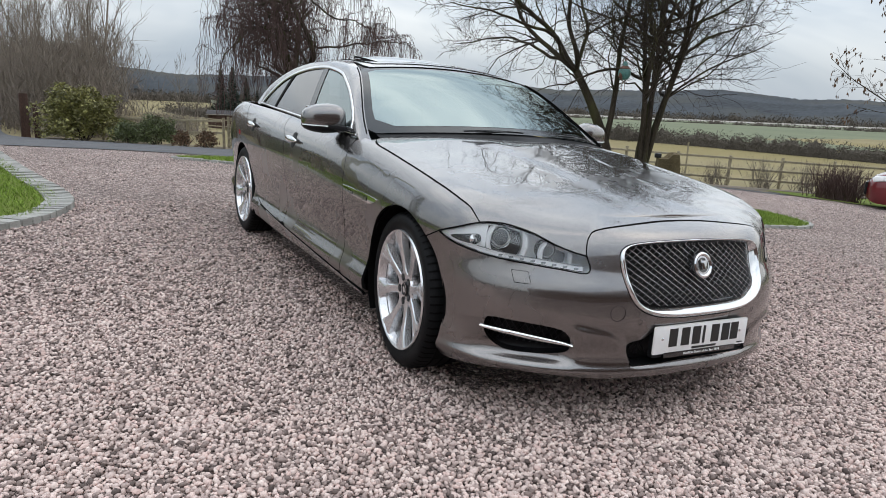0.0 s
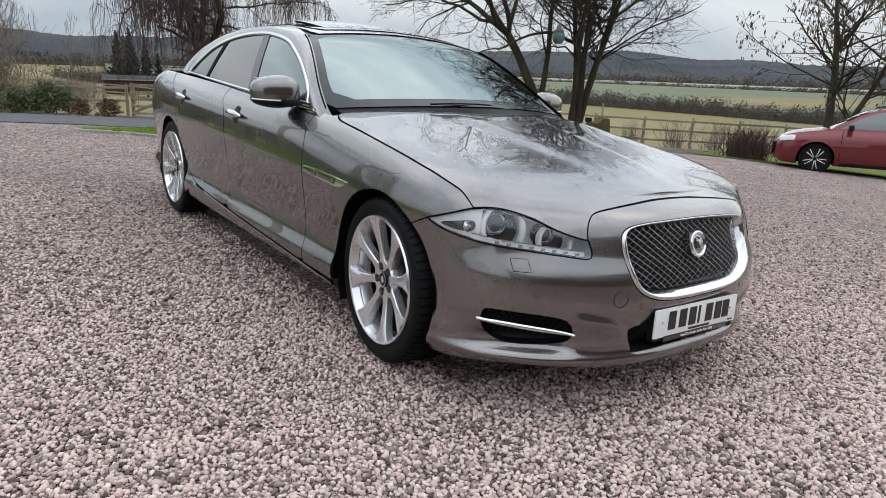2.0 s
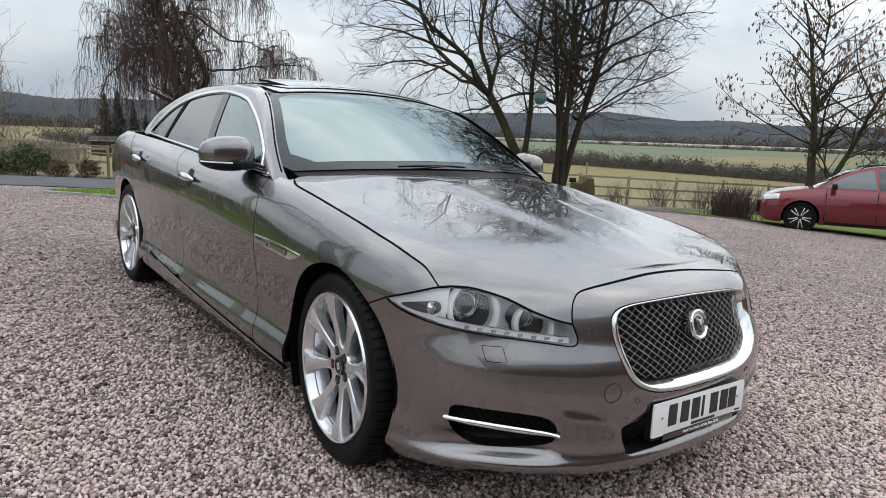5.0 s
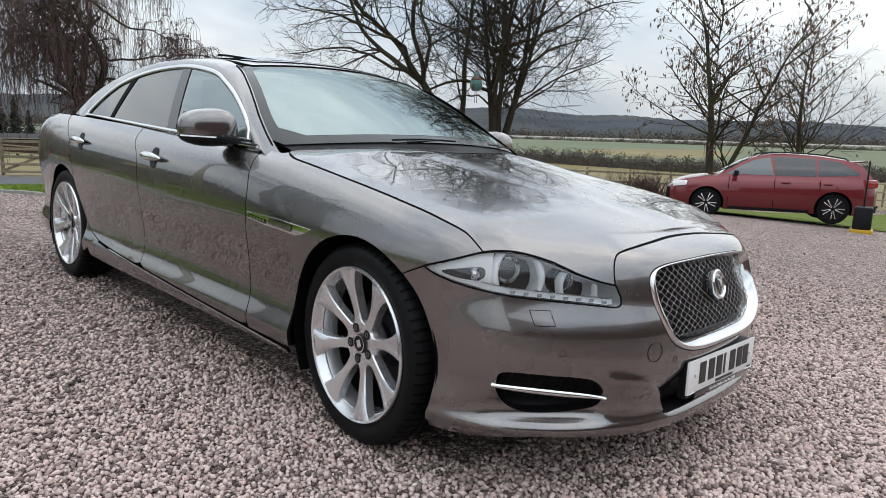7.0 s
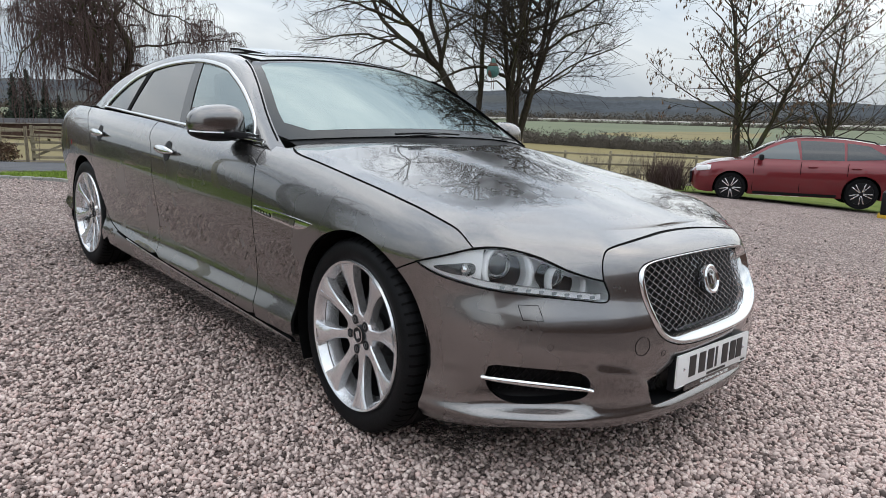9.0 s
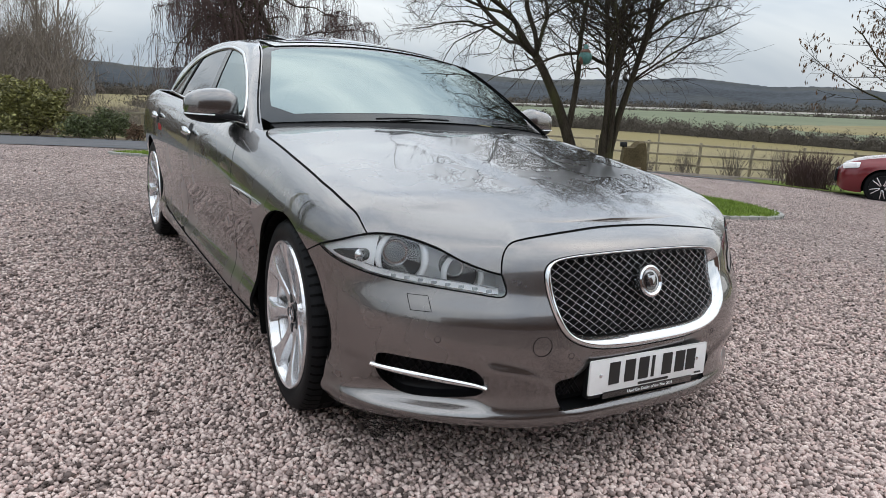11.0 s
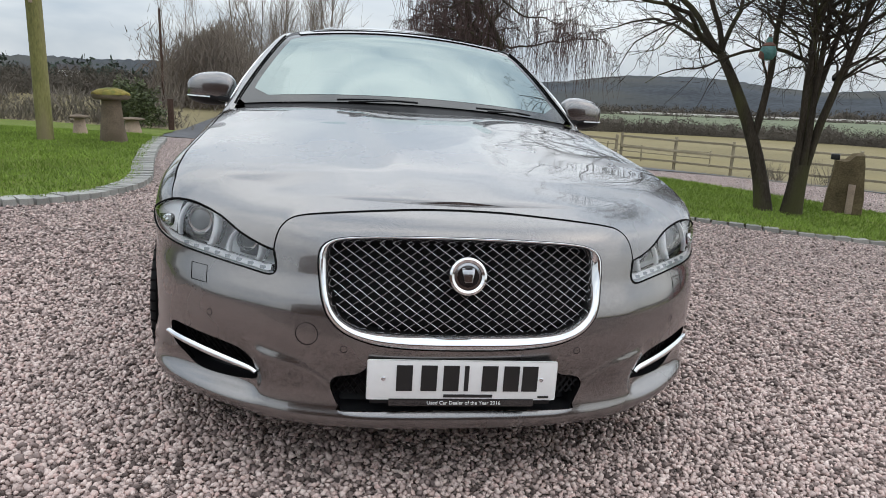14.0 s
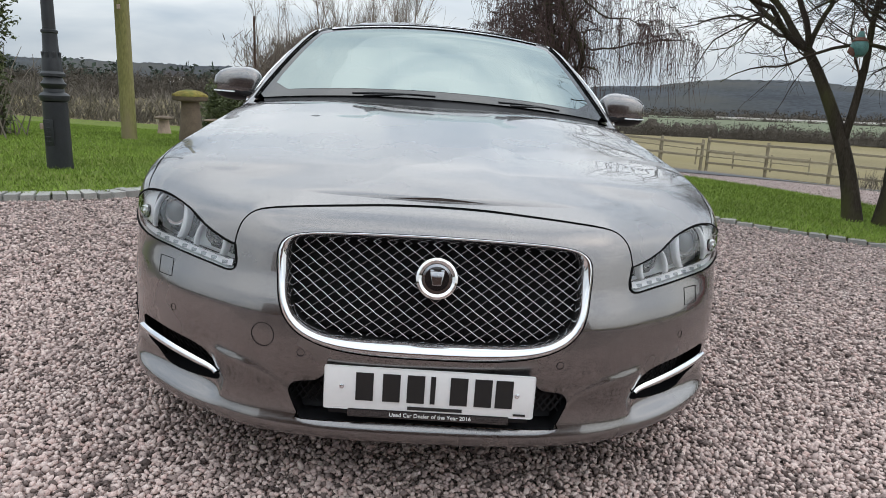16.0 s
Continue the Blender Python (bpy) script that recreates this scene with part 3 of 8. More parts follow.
DEEP_TINT = glass_material("dark_tinted_glass", (0.05, 0.055, 0.055), 2.3)
LENS = glass_material("clear_lamp_lens", (0.99, 0.995, 1.0), 1.68)
ROOFGLASS = plain("black_glass_roof", (0.012, 0.013, 0.014), 0.03, coat=1.0)
LEATHER = material("dark_leather", (0.05, 0.045, 0.042), 0.55, scale=10, fine=120, dark=0.8, light=1.2, bump=0.1)
LEATHER_PALE = material("pale_leather", (0.13, 0.118, 0.10), 0.55, scale=10, fine=120, dark=0.85, light=1.1, bump=0.1)
# near-white: sky mirrored by the lamp's reflectors is put into the colour
WHITE_DIFF = plain("pearl_lamp_diffuser", (0.96, 0.97, 0.98), 0.2)
PLATE_WHITE = material("white_plate_acrylic", (0.80, 0.80, 0.79), 0.3, scale=8, fine=60, dark=0.97, light=1.02, bump=0)
PLATE_BLACK = plain("plate_black", (0.012, 0.012, 0.012), 0.4)
# one mesh in two tones: how light catches each slant is painted in
MESH_SHADED = plain("grey_wire", (0.20, 0.20, 0.205), 0.22, 1.0)
MESH_LIT = plain("bright_wire", (0.50, 0.50, 0.51), 0.15, 1.0)
# pale and hardly metallic: the silvering's reflection is painted as colour
LAMP_SILVER = plain("silvered_lamp_body", (0.88, 0.91, 0.92), 0.3, 0.05)
LAMP_GREY = plain("grey_lamp_bezel", (0.46, 0.50, 0.52), 0.25, 0.3)
PROJECTOR = plain("projector_glass", (0.12, 0.135, 0.145), 0.03, 0.0, 1.0)
# dark metal; on brakes and nut recesses the shade is in the colour
DARK_METAL_SHADE = plain("dark_iron", (0.014, 0.014, 0.015), 0.5, 0.3, spec=0.15)
LAMP_DARK = plain("dark_lamp_insert", (0.045, 0.05, 0.052), 0.2, 0.3)
LAMP_BOWL = plain("smoked_reflector_bowl", (0.085, 0.092, 0.098), 0.16, 0.5)
BRAKE = plain("grey_cast_iron", (0.16, 0.16, 0.165), 0.4, 0.9)

car = thing("saloon_car", LEVEL @ pose(0, 0, 0), "taupe metallic luxury saloon car with chrome mesh grille on gravel", "car")


def resample(poly, step):
    """Points along a closed line at even steps, keeping its corners."""
    out = []
    for a, b in zip(poly, poly[1:] + poly[:1]):
        a, b = np.array(a, float), np.array(b, float)
        n = max(1, int(np.linalg.norm(b - a) / step))
        out += [a + (b - a) * k / n for k in range(n)]
    return out


def inset_poly(poly, d):
    """Draws a closed line in by d."""
    pts = np.array(poly)
    area = 0.5 * np.sum(pts[:, 0] * np.roll(pts[:, 1], -1) - np.roll(pts[:, 0], -1) * pts[:, 1])
    sign = 1 if area > 0 else -1
    e = np.roll(pts, -1, axis=0) - pts
    e /= np.linalg.norm(e, axis=1)[:, None] + 1e-12
    n = sign * np.stack([-e[:, 1], e[:, 0]], axis=1)
    m = n + np.roll(n, 1, axis=0)
    m /= np.maximum(np.sum(m * n, axis=1), 0.35)[:, None]
    return [tuple(q) for q in pts + d * m]


def panel(name, fn, poly, mat, parent, holes=(), step=0.028, k=0.8, both="pair", lip=0.014, gap=0.0026, raise_=0.0, label="", keep_mid=True, edge=0.02, edge_mat=None, own=True):
    """A sheet cut from a surface fn(u, w): outline and holes in (u, w), its edges turned in. pair: one each side; joined: one over both halves; left, right."""
    ring = resample([(a, b * k) for a, b in poly], edge)
    if gap:
        moved = inset_poly(ring, gap)
        ring = [np.array(((a[0] if a[0] < 1e-6 else b[0], a[1] if a[0] > 1e-6 else b[1]) if (keep_mid and abs(fn(a[0], a[1] / k)[0]) < 0.004) else b)) for a, b in zip(ring, moved)]
    rings = [ring] + [resample([(a, b * k) for a, b in h], edge) for h in holes]
    pts = [q for r in rings for q in r]
    edges, base = [], 0
    for r in rings:
        edges += [(base + i, base + (i + 1) % len(r)) for i in range(len(r))]
        base += len(r)
    arr = np.array(pts)
    gx, gy = np.meshgrid(np.arange(arr[:, 0].min() + step / 2, arr[:, 0].max(), step), np.arange(arr[:, 1].min() + step / 2, arr[:, 1].max(), step))
    g = np.stack([gx.ravel(), gy.ravel()], axis=1)
    inside = np.zeros(len(g), bool)
    near = np.full(len(g), 9.0)
    for r in rings:
        q = np.array(r)
        b = np.roll(q, -1, axis=0)
        for (x0, y0), (x1, y1) in zip(q, b):
            hit = (y0 > g[:, 1]) != (y1 > g[:, 1])
            with np.errstate(divide="ignore", invalid="ignore"):
                cross = g[:, 0] < (x1 - x0) * (g[:, 1] - y0) / (y1 - y0) + x0
            inside ^= hit & cross
            near = np.minimum(near, np.hypot(g[:, 0] - x0, g[:, 1] - y0))
    g = g[inside & (near > step * 0.45)]
    res = delaunay_2d_cdt([Vector(p) for p in pts] + [Vector(p) for p in g], edges, [], 1 if not holes else 2, 1e-6)
    uv = np.array([(p.x, p.y / k) for p in res[0]])
    faces = [tuple(f) for f in res[2]]
    if holes:
        def in_ring(c, r):
            q = np.array(r)
            b = np.roll(q, -1, axis=0)
            return sum(((y0 > c[1]) != (y1 > c[1])) and c[0] < (x1 - x0) * (c[1] - y0) / (y1 - y0) + x0 for (x0, y0), (x1, y1) in zip(q, b)) % 2
        sc = uv * [1, k]
        faces = [f for f in faces if in_ring(sc[list(f)].mean(axis=0), rings[0]) and not any(in_ring(sc[list(f)].mean(axis=0), h) for h in rings[1:])]
    e = 0.012
    co = fn(uv[:, 0], uv[:, 1])
    nrm = np.cross(fn(uv[:, 0] + e, uv[:, 1]) - fn(uv[:, 0] - e, uv[:, 1]), fn(uv[:, 0], uv[:, 1] + e) - fn(uv[:, 0], uv[:, 1] - e))
    ln = np.linalg.norm(nrm, axis=1)
    nrm[ln > 1e-12] /= ln[ln > 1e-12][:, None]
    out = co - np.array([0, 2.6, 0.55])
    if np.sum(nrm * out) < 0:
        nrm = -nrm
    mid = np.abs(co[:, 0]) < 1e-4
    nrm[mid, 0] = 0
    co = co + nrm * raise_
    f0 = faces[len(faces) // 2]
    if np.dot(np.cross(co[f0[1]] - co[f0[0]], co[f0[2]] - co[f0[0]]), nrm[f0[0]]) < 0:
        faces = [f[::-1] for f in faces]
    if not own:
        tri = np.array([(f[0], f[i], f[i + 1]) for f in faces for i in range(1, len(f) - 1)])
        fn_ = np.cross(co[tri[:, 1]] - co[tri[:, 0]], co[tri[:, 2]] - co[tri[:, 0]])
        acc = np.zeros_like(co)
        for c in range(3):
            np.add.at(acc, tri[:, c], fn_)
        acc[mid, 0] = 0
        nrm = acc / (np.linalg.norm(acc, axis=1)[:, None] + 1e-15)
        size = np.linalg.norm(fn_, axis=1)[:, None]
        for _ in range(4):  # ease the shading over neighbouring faces
            face = nrm[tri].mean(axis=1) * size
            acc = np.zeros_like(co)
            for c in range(3):
                np.add.at(acc, tri[:, c], face)
            acc[mid, 0] = 0
            nrm = acc / (np.linalg.norm(acc, axis=1)[:, None] + 1e-15)
    # the turned-in edge
    count = {}
    for f in faces:
        for a, b in zip(f, f[1:] + f[:1]):
            count[(a, b)] = True
    rim = [(a, b) for a, b in count if (b, a) not in count and not (mid[a] and mid[b])]
    flat = len(faces)
    verts, norms = co.tolist(), nrm.tolist()
    if lip:
        for a, b in rim:
            i = len(verts)
            side = np.cross(co[b] - co[a], nrm[a])
            side = side / (np.linalg.norm(side) + 1e-12)
            verts += [co[a].tolist(), co[b].tolist(), (co[b] - nrm[b] * lip).tolist(), (co[a] - nrm[a] * lip).tolist()]
            norms += [(0.5 * nrm[a] + 0.5 * side).tolist(), (0.5 * nrm[b] + 0.5 * side).tolist(), side.tolist(), side.tolist()]
            faces.append((i + 1, i, i + 3, i + 2))
    made = []
    V, N = np.array(verts), np.array(norms)
    flip = np.array([-1, 1, 1])
    sets = {"pair": [(V, N, faces), (V * flip, N * flip, [f[::-1] for f in faces])], "right": [(V, N, faces)], "left": [(V * flip, N * flip, [f[::-1] for f in faces])],
            "joined": [(np.vstack([V, V * flip]), np.vstack([N, N * flip]), faces + [tuple(len(V) + q for q in f[::-1]) for f in faces])]}[both]
    for vv, nn, ff in sets:
        ob = mesh_ob(name, vv, ff, mat, parent, smooth=True, label=label)
        if lip:
            # turned-in edges are black: the gap's shade is put into their colour
            ob.data.materials.append(edge_mat or SEAL_SHADE)
            per = len(faces)
            ob.data.polygons.foreach_set("material_index", [0 if i % per < flat else 1 for i in range(len(ff))])
        ob.data.normals_split_custom_set_from_vertices([tuple(q) for q in nn])
        made.append(ob)
    return made


def seam(fn, line, parent, width=0.014, depth=0.0035, name="seal", mat=None, both="pair", raise_=None):
    """A strip lying under a gap between panels; black by default, the gap's shade put into its colour."""
    pts = [np.array(p, float) for p in resample(list(line), 0.03)[:max(2, len(resample(list(line), 0.03)))]]
    a = np.array([p for p in smooth_loop(line, 6, closed=False)])
    e = 0.01
    co = fn(a[:, 0], a[:, 1])
    nrm = np.cross(fn(a[:, 0] + e, a[:, 1]) - fn(a[:, 0] - e, a[:, 1]), fn(a[:, 0], a[:, 1] + e) - fn(a[:, 0], a[:, 1] - e))
    nrm /= np.linalg.norm(nrm, axis=1)[:, None] + 1e-12
    if np.sum(nrm * (co - np.array([0, 2.6, 0.55]))) < 0:
        nrm = -nrm
    tan = np.gradient(co, axis=0)
    tan /= np.linalg.norm(tan, axis=1)[:, None] + 1e-12
    side = np.cross(tan, nrm)
    lift = -depth if raise_ is None else raise_
    v = np.vstack([co + side * width / 2 + nrm * lift, co - side * width / 2 + nrm * lift])
    n = len(co)
    f = [(i, i + 1, n + i + 1, n + i) for i in range(n - 1)]
    flip = np.array([-1, 1, 1])
    obs = []
    if both in ("pair", "right"):
        obs.append(mesh_ob(name, v, f, mat or SEAL_SHADE, parent, smooth=True))
    if both in ("pair", "left"):
        obs.append(mesh_ob(name, v * flip, f, mat or SEAL_SHADE, parent, smooth=True))
    return obs


def side_sv(y, z):
    """Where a point of the side lies on the skin."""
    s = s_of_y(y)
    for _ in range(6):
        v = float(np.clip((z - low_z(s)) / (crest_z(s) - low_z(s)), 0, 1))
        s += y - float(skin(s, v)[1])
    return s, float((z - low_z(s)) / (crest_z(s) - low_z(s)))


def arch(yc, zc, r, a0, a1, n=28):
    return [side_sv(yc + r * math.cos(a), zc + r * math.sin(a)) for a in np.linspace(radians(a0), radians(a1), n)]


WHEEL_R, FRONT_Y, REAR_Y, HUB_Z = 0.350, 0.872, 3.896, 0.345
S = smooth_loop
BON_LINE = S([(0, 0.984), (0.133, 0.982), (0.28, 0.972), (0.40, 0.959), (0.49, 0.944), (0.535, 0.926), (0.556, 0.89), (0.562, 0.845), (0.561, 0.790)], 4, False)
HL_TOP = S([(0.561, 0.790), (0.602, 0.799), (0.688, 0.833), (0.769, 0.876), (0.862, 0.899), (0.93, 0.898), (1.0, 0.878), (1.087, 0.822), (1.192, 0.753)], 4, False)
HL_LOW = S([(1.192, 0.753), (1.151, 0.735), (1.082, 0.72), (0.983, 0.711), (0.891, 0.706), (0.769, 0.704), (0.642, 0.697), (0.575, 0.69), (0.549, 0.697), (0.543, 0.722), (0.551, 0.756), (0.561, 0.790)], 4, False)
cut = min(range(len(HL_TOP)), key=lambda i: abs(HL_TOP[i][0] - 1.0))
SHUT = S([HL_TOP[cut], (1.05, 0.922), (1.105, 0.945), (1.244, 0.963), (1.377, 0.967), (1.533, 0.969), (1.701, 0.971), (1.891, 0.977), (2.03, 0.985), (2.1, 1.005), (2.134, 1.04)], 4, False)
TIP_TO_ARCH = [HL_LOW[0], (1.25, 0.722)]
FRONT_ARCH = arch(FRONT_Y, HUB_Z, 0.376, 152, -22, 40)
front_low = [q for q in arch(FRONT_Y, HUB_Z, 0.376, 236, 128, 26) if q[1] > 0.0]
GRILLE_OUT = S([(0, 0.894), (0.15, 0.892), (0.28, 0.885), (0.36, 0.871), (0.398, 0.848), (0.413, 0.815), (0.413, 0.76), (0.403, 0.69), (0.389, 0.62), (0.367, 0.553), (0.327, 0.495), (0.256, 0.453), (0.162, 0.434), (0.06, 0.429), (0, 0.429)], 4, False)
GRILLE_IN = S([(0, 0.876), (0.19, 0.874), (0.325, 0.863), (0.362, 0.846), (0.374, 0.815), (0.371, 0.76), (0.362, 0.68), (0.345, 0.605), (0.317, 0.552), (0.266, 0.518), (0.191, 0.504), (0.093, 0.500), (0, 0.499)], 4, False)
GRILLE_IN = [(s * 1.018, v - 0.004 * max(0.0, min(1.0, (0.62 - v) / 0.1))) for s, v in GRILLE_IN]
LOW_HOLE = S([(0, 0.385), (0.2, 0.382), (0.25, 0.352), (0.285, 0.302), (0.33, 0.286), (0.352, 0.268), (0.357, 0.24), (0.348, 0.195), (0.334, 0.152), (0.322, 0.130), (0.15, 0.135), (0, 0.138)], 3, False)
FOG = S([(0.905, 0.358), (0.80, 0.363), (0.69, 0.358), (0.625, 0.340), (0.592, 0.295), (0.588, 0.245), (0.592, 0.205), (0.625, 0.178), (0.72, 0.158), (0.83, 0.156), (0.893, 0.196), (0.922, 0.262), (0.924, 0.315)], 4)

arch_start = min(range(len(front_low)), key=lambda i: abs(front_low[i][1] - 0.69) + (0 if front_low[i][0] < 1.4 else 9))
under_v = lambda s: 0.052 if s < 0.8 else 0.052 * max(0.0, 1 - (s - 0.8) / 0.3)
bumper = ([(s, under_v(s)) for s in np.linspace(0, front_low[0][0], 30)] + front_low[:arch_start + 1] + [HL_LOW[0]] + HL_LOW[1:] + BON_LINE[::-1][1:] + GRILLE_OUT
          + LOW_HOLE)
nose = panel("front_bumper", skin, bumper, PAINT, car, holes=[FOG], both="joined", step=0.011, edge=0.011)[0]

y2s = lambda y: y + 0.617
DECK_REAR = S([(2.134, 1.04), (2.135, 1.12), (y2s(1.485), 1.27), (y2s(1.42), 1.51), (y2s(1.385), 1.755), (y2s(1.375), 2.0)], 4, False)
bonnet_poly = BON_LINE + HL_TOP[1:cut + 1] + SHUT[1:] + DECK_REAR[1:] + [(s, 2.0) for s in np.linspace(y2s(1.375) - 0.04, 0.02, 40)] + [(0.0, 2.0), (0.0, 1.3)]
panel("bonnet", skin, bonnet_poly, PAINT, car, both="joined", step=0.02, edge=0.015, own=False)

DOOR_F = S([(2.255, 0.999), (2.225, 0.89), (2.205, 0.80), (2.204, 0.68), (2.212, 0.39), (2.195, 0.2), (2.178, 0.075)], 4, False)
DOOR_B = S([(3.43, 0.999), (3.37, 0.9), (3.315, 0.837), (3.285, 0.69), (3.275, 0.4), (3.27, 0.135)], 4, False)
DOOR_R = S([(4.66, 0.999), (4.52, 0.93), (4.40, 0.84), (4.344, 0.75), (4.318, 0.593), (4.255, 0.39), (4.11, 0.22), (3.93, 0.16), (3.78, 0.142)], 4, False)
sill_v = lambda s: 0.03 + 0.052 * (s - 1.9)
tail_arch = [q for q in arch(FRONT_Y, HUB_Z, 0.376, 122, -36, 40) if q[1] > sill_v(max(q[0], 1.9)) + 0.008]
fender = ([front_low[arch_start]] + tail_arch + [(2.17, sill_v(2.17) + 0.01)] + DOOR_F[::-1][1:] + [(2.20, 0.9995), (2.13, 0.9995)] + SHUT[::-1][2:] + HL_TOP[cut + 1:])
panel("front_wing", skin, fender, PAINT, car, step=0.025)
front_door = DOOR_F + [(s, sill_v(s) + 0.012) for s in np.linspace(2.24, 3.22, 12)] + DOOR_B[::-1] + [(s, 0.9995) for s in np.linspace(3.3, 2.33, 12)]
fdoors = panel("front_door", skin, front_door, PAINT, car, step=0.02)
rear_door = DOOR_B + [(s, sill_v(s) + 0.012) for s in np.linspace(3.33, 3.72, 5)] + DOOR_R[::-1] + [(s, 0.9995) for s in np.linspace(4.55, 3.52, 12)]
rdoors = panel("rear_door", skin, rear_door, PAINT, car, step=0.02)
rear_arch = [q for q in arch(REAR_Y, HUB_Z, 0.378, 205, -28, 44) if q[1] > 0.0]
quarter = DOOR_R[::-1][3:] + [(s, 0.9995) for s in np.linspace(4.75, S_END - 0.01, 24)] + [(S_END - 0.01, 0.0)] + [(s, 0.0) for s in np.linspace(S_END - 0.1, rear_arch[-1][0] + 0.05, 14)] + rear_arch[::-1] + [(3.90, 0.14)]
panel("rear_quarter", skin, quarter, PAINT, car, step=0.035)
sill = [(s, 0.0) for s in np.linspace(1.9, 4.05, 18)] + [(4.06, 0.10), (3.93, 0.145), (3.76, 0.128)] + [(s, sill_v(s)) for s in np.linspace(3.66, 1.9, 16)]
panel("sill", skin, sill, PAINT, car, step=0.014, edge=0.014)
boot = [(s, 1.0005) for s in np.linspace(y2s(4.15), S_END - 0.03, 20)] + [(S_END - 0.03, 2.0)] + [(s, 2.0) for s in np.linspace(S_END - 0.1, y2s(4.15), 14)]
panel("boot_lid", skin, boot, PAINT, car, both="joined", step=0.04, gap=0.0)
for ln in (BON_LINE, SHUT, DOOR_F, DOOR_B, DOOR_R, TIP_TO_ARCH, DECK_REAR):
    seam(skin, ln[::2] + [ln[-1]], car)
seam(skin, [(s, sill_v(s) + 0.006) for s in np.linspace(1.92, 3.7, 12)], car, 0.006, name="sill_strip", mat=SATIN, raise_=0.006)


def wrapped(fn, centre, pts):
    """Points (across, up, out) in metres laid round a place on the skin."""
    s, v = centre
    e = 0.01
    p = fn(s, v)
    a, b = fn(s + e, v) - fn(s - e, v), fn(s, v + e) - fn(s, v - e)
    a, b = a / np.linalg.norm(a), b / np.linalg.norm(b)
    n = np.cross(a, b)
    n = n / np.linalg.norm(n)
    if np.dot(n, p - np.array([0, 2.6, 0.55])) < 0:
        n = -n
    b = np.cross(n, a)
    if b[2] < 0:
        b = -b
    return p, a, b, n


def frame_on(fn, s, v, out=0.0, flip=False):
    """A pose on the skin: x along the car, y up the side, z out of it."""
    p, a, b, n = wrapped(fn, (s, v), None)
    q = p + n * out
    if flip:
        q, a, b, n = q * [-1, 1, 1], a * [-1, 1, 1], b * [-1, 1, 1], n * [-1, 1, 1]
    if np.dot(np.cross(a, b), n) < 0:
        a = -a
    m = Matrix(((a[0], b[0], n[0], q[0]), (a[1], b[1], n[1], q[1]), (a[2], b[2], n[2], q[2]), (0, 0, 0, 1)))
    return m


# ---- the cabin ----
DLO_TOP = S([(1.735, 0.985), (1.80, 1.062), (1.99, 1.168), (2.18, 1.245), (2.36, 1.298), (2.674, 1.333), (2.95, 1.33), (3.19, 1.308), (3.40, 1.27), (3.56, 1.225), (3.72, 1.148), (3.85, 1.062)], 5, False)
belt_pts = [(float(skin(s, 1.0)[1]), float(skin(s, 1.0)[2])) for s in np.linspace(1.9, 5.2, 40)]
belt_line = lambda y: float(np.interp(y, [a for a, b in belt_pts], [b for a, b in belt_pts]))
DLO = DLO_TOP + [(y, belt_line(y) + 0.012) for y in np.linspace(3.80, 1.76, 24)]
inset_x = lambda fn, d: (lambda y, z: fn(y, z) + np.array([d, 0, 0]))


def dlo_top_at(y):
    return float(np.interp(y, [a for a, b in DLO_TOP], [b for a, b in DLO_TOP]))


def pane_poly(d0, d1):
    """d0, d1: the y of the pane's front and rear edge at the belt and at the top."""
    ys_top = np.linspace(d0[1], d1[1], 14)
    ys_low = np.linspace(d1[0], d0[0], 10)
    return [(y, dlo_top_at(y) - 0.004) for y in ys_top] + [(y, belt_line(y) + 0.014) for y in ys_low]


glass_side = inset_x(cabin_side, 0.008)
for nm, d0, d1, mat, lab in (("front_window", (1.75, 1.745), (2.45, 2.655), PRIVACY, "tinted door glass"), ("rear_window", (2.53, 2.735), (3.34, 3.30), DEEP_TINT, "dark privacy glass"),
                             ("quarter_light", (3.38, 3.36), (3.79, 3.83), DEEP_TINT, "dark quarter glass")):
    panel(nm, glass_side, pane_poly(d0, d1), mat, car, k=1.0, lip=0.0, gap=0, step=0.05, label=lab)
panel("door_pillar", inset_x(cabin_side, 0.004), pane_poly((2.44, 2.645), (2.54, 2.745)), PILLAR, car, k=1.0, lip=0.006, gap=0, step=0.05)
panel("quarter_divider", inset_x(cabin_side, 0.004), pane_poly((3.335, 3.295), (3.385, 3.365)), SEAL_SHADE, car, k=1.0, lip=0.006, gap=0, step=0.05)


def bar_along(points, r, mat, name, parent, squash=1.0, sides=8, both=True):
    """A round-edged strip along 3D points, on both sides of the car."""
    v, f = [], []
    pts = np.array(points)
    tan = np.gradient(pts, axis=0)
    tan /= np.linalg.norm(tan, axis=1)[:, None] + 1e-12
    out = np.array([-1.0, 0, 0.25])
    a = np.cross(tan, out)
    a /= np.linalg.norm(a, axis=1)[:, None] + 1e-12
    b = np.cross(a, tan)
    for i, p in enumerate(pts):
        for j in range(sides):
            t = 2 * math.pi * j / sides
            v.append(p + a[i] * r * math.cos(t) + b[i] * r * squash * math.sin(t))
    for i in range(len(pts) - 1):
        for j in range(sides):
            q = (j + 1) % sides
            f.append((i * sides + j, i * sides + q, (i + 1) * sides + q, (i + 1) * sides + j))
    f += [tuple(range(sides)), tuple(range((len(pts) - 1) * sides, len(pts) * sides))[::-1]]
    obs = [mesh_ob(name, v, f, mat, parent, smooth=True)]
    if both:
        obs.append(mesh_ob(name, np.array(v) * [-1, 1, 1], [q[::-1] for q in f], mat, parent, smooth=True))
    return obs


bar_along([cabin_side(y, z + 0.004) for y, z in DLO_TOP], 0.013, CHROME, "window_trim", car, 0.45)
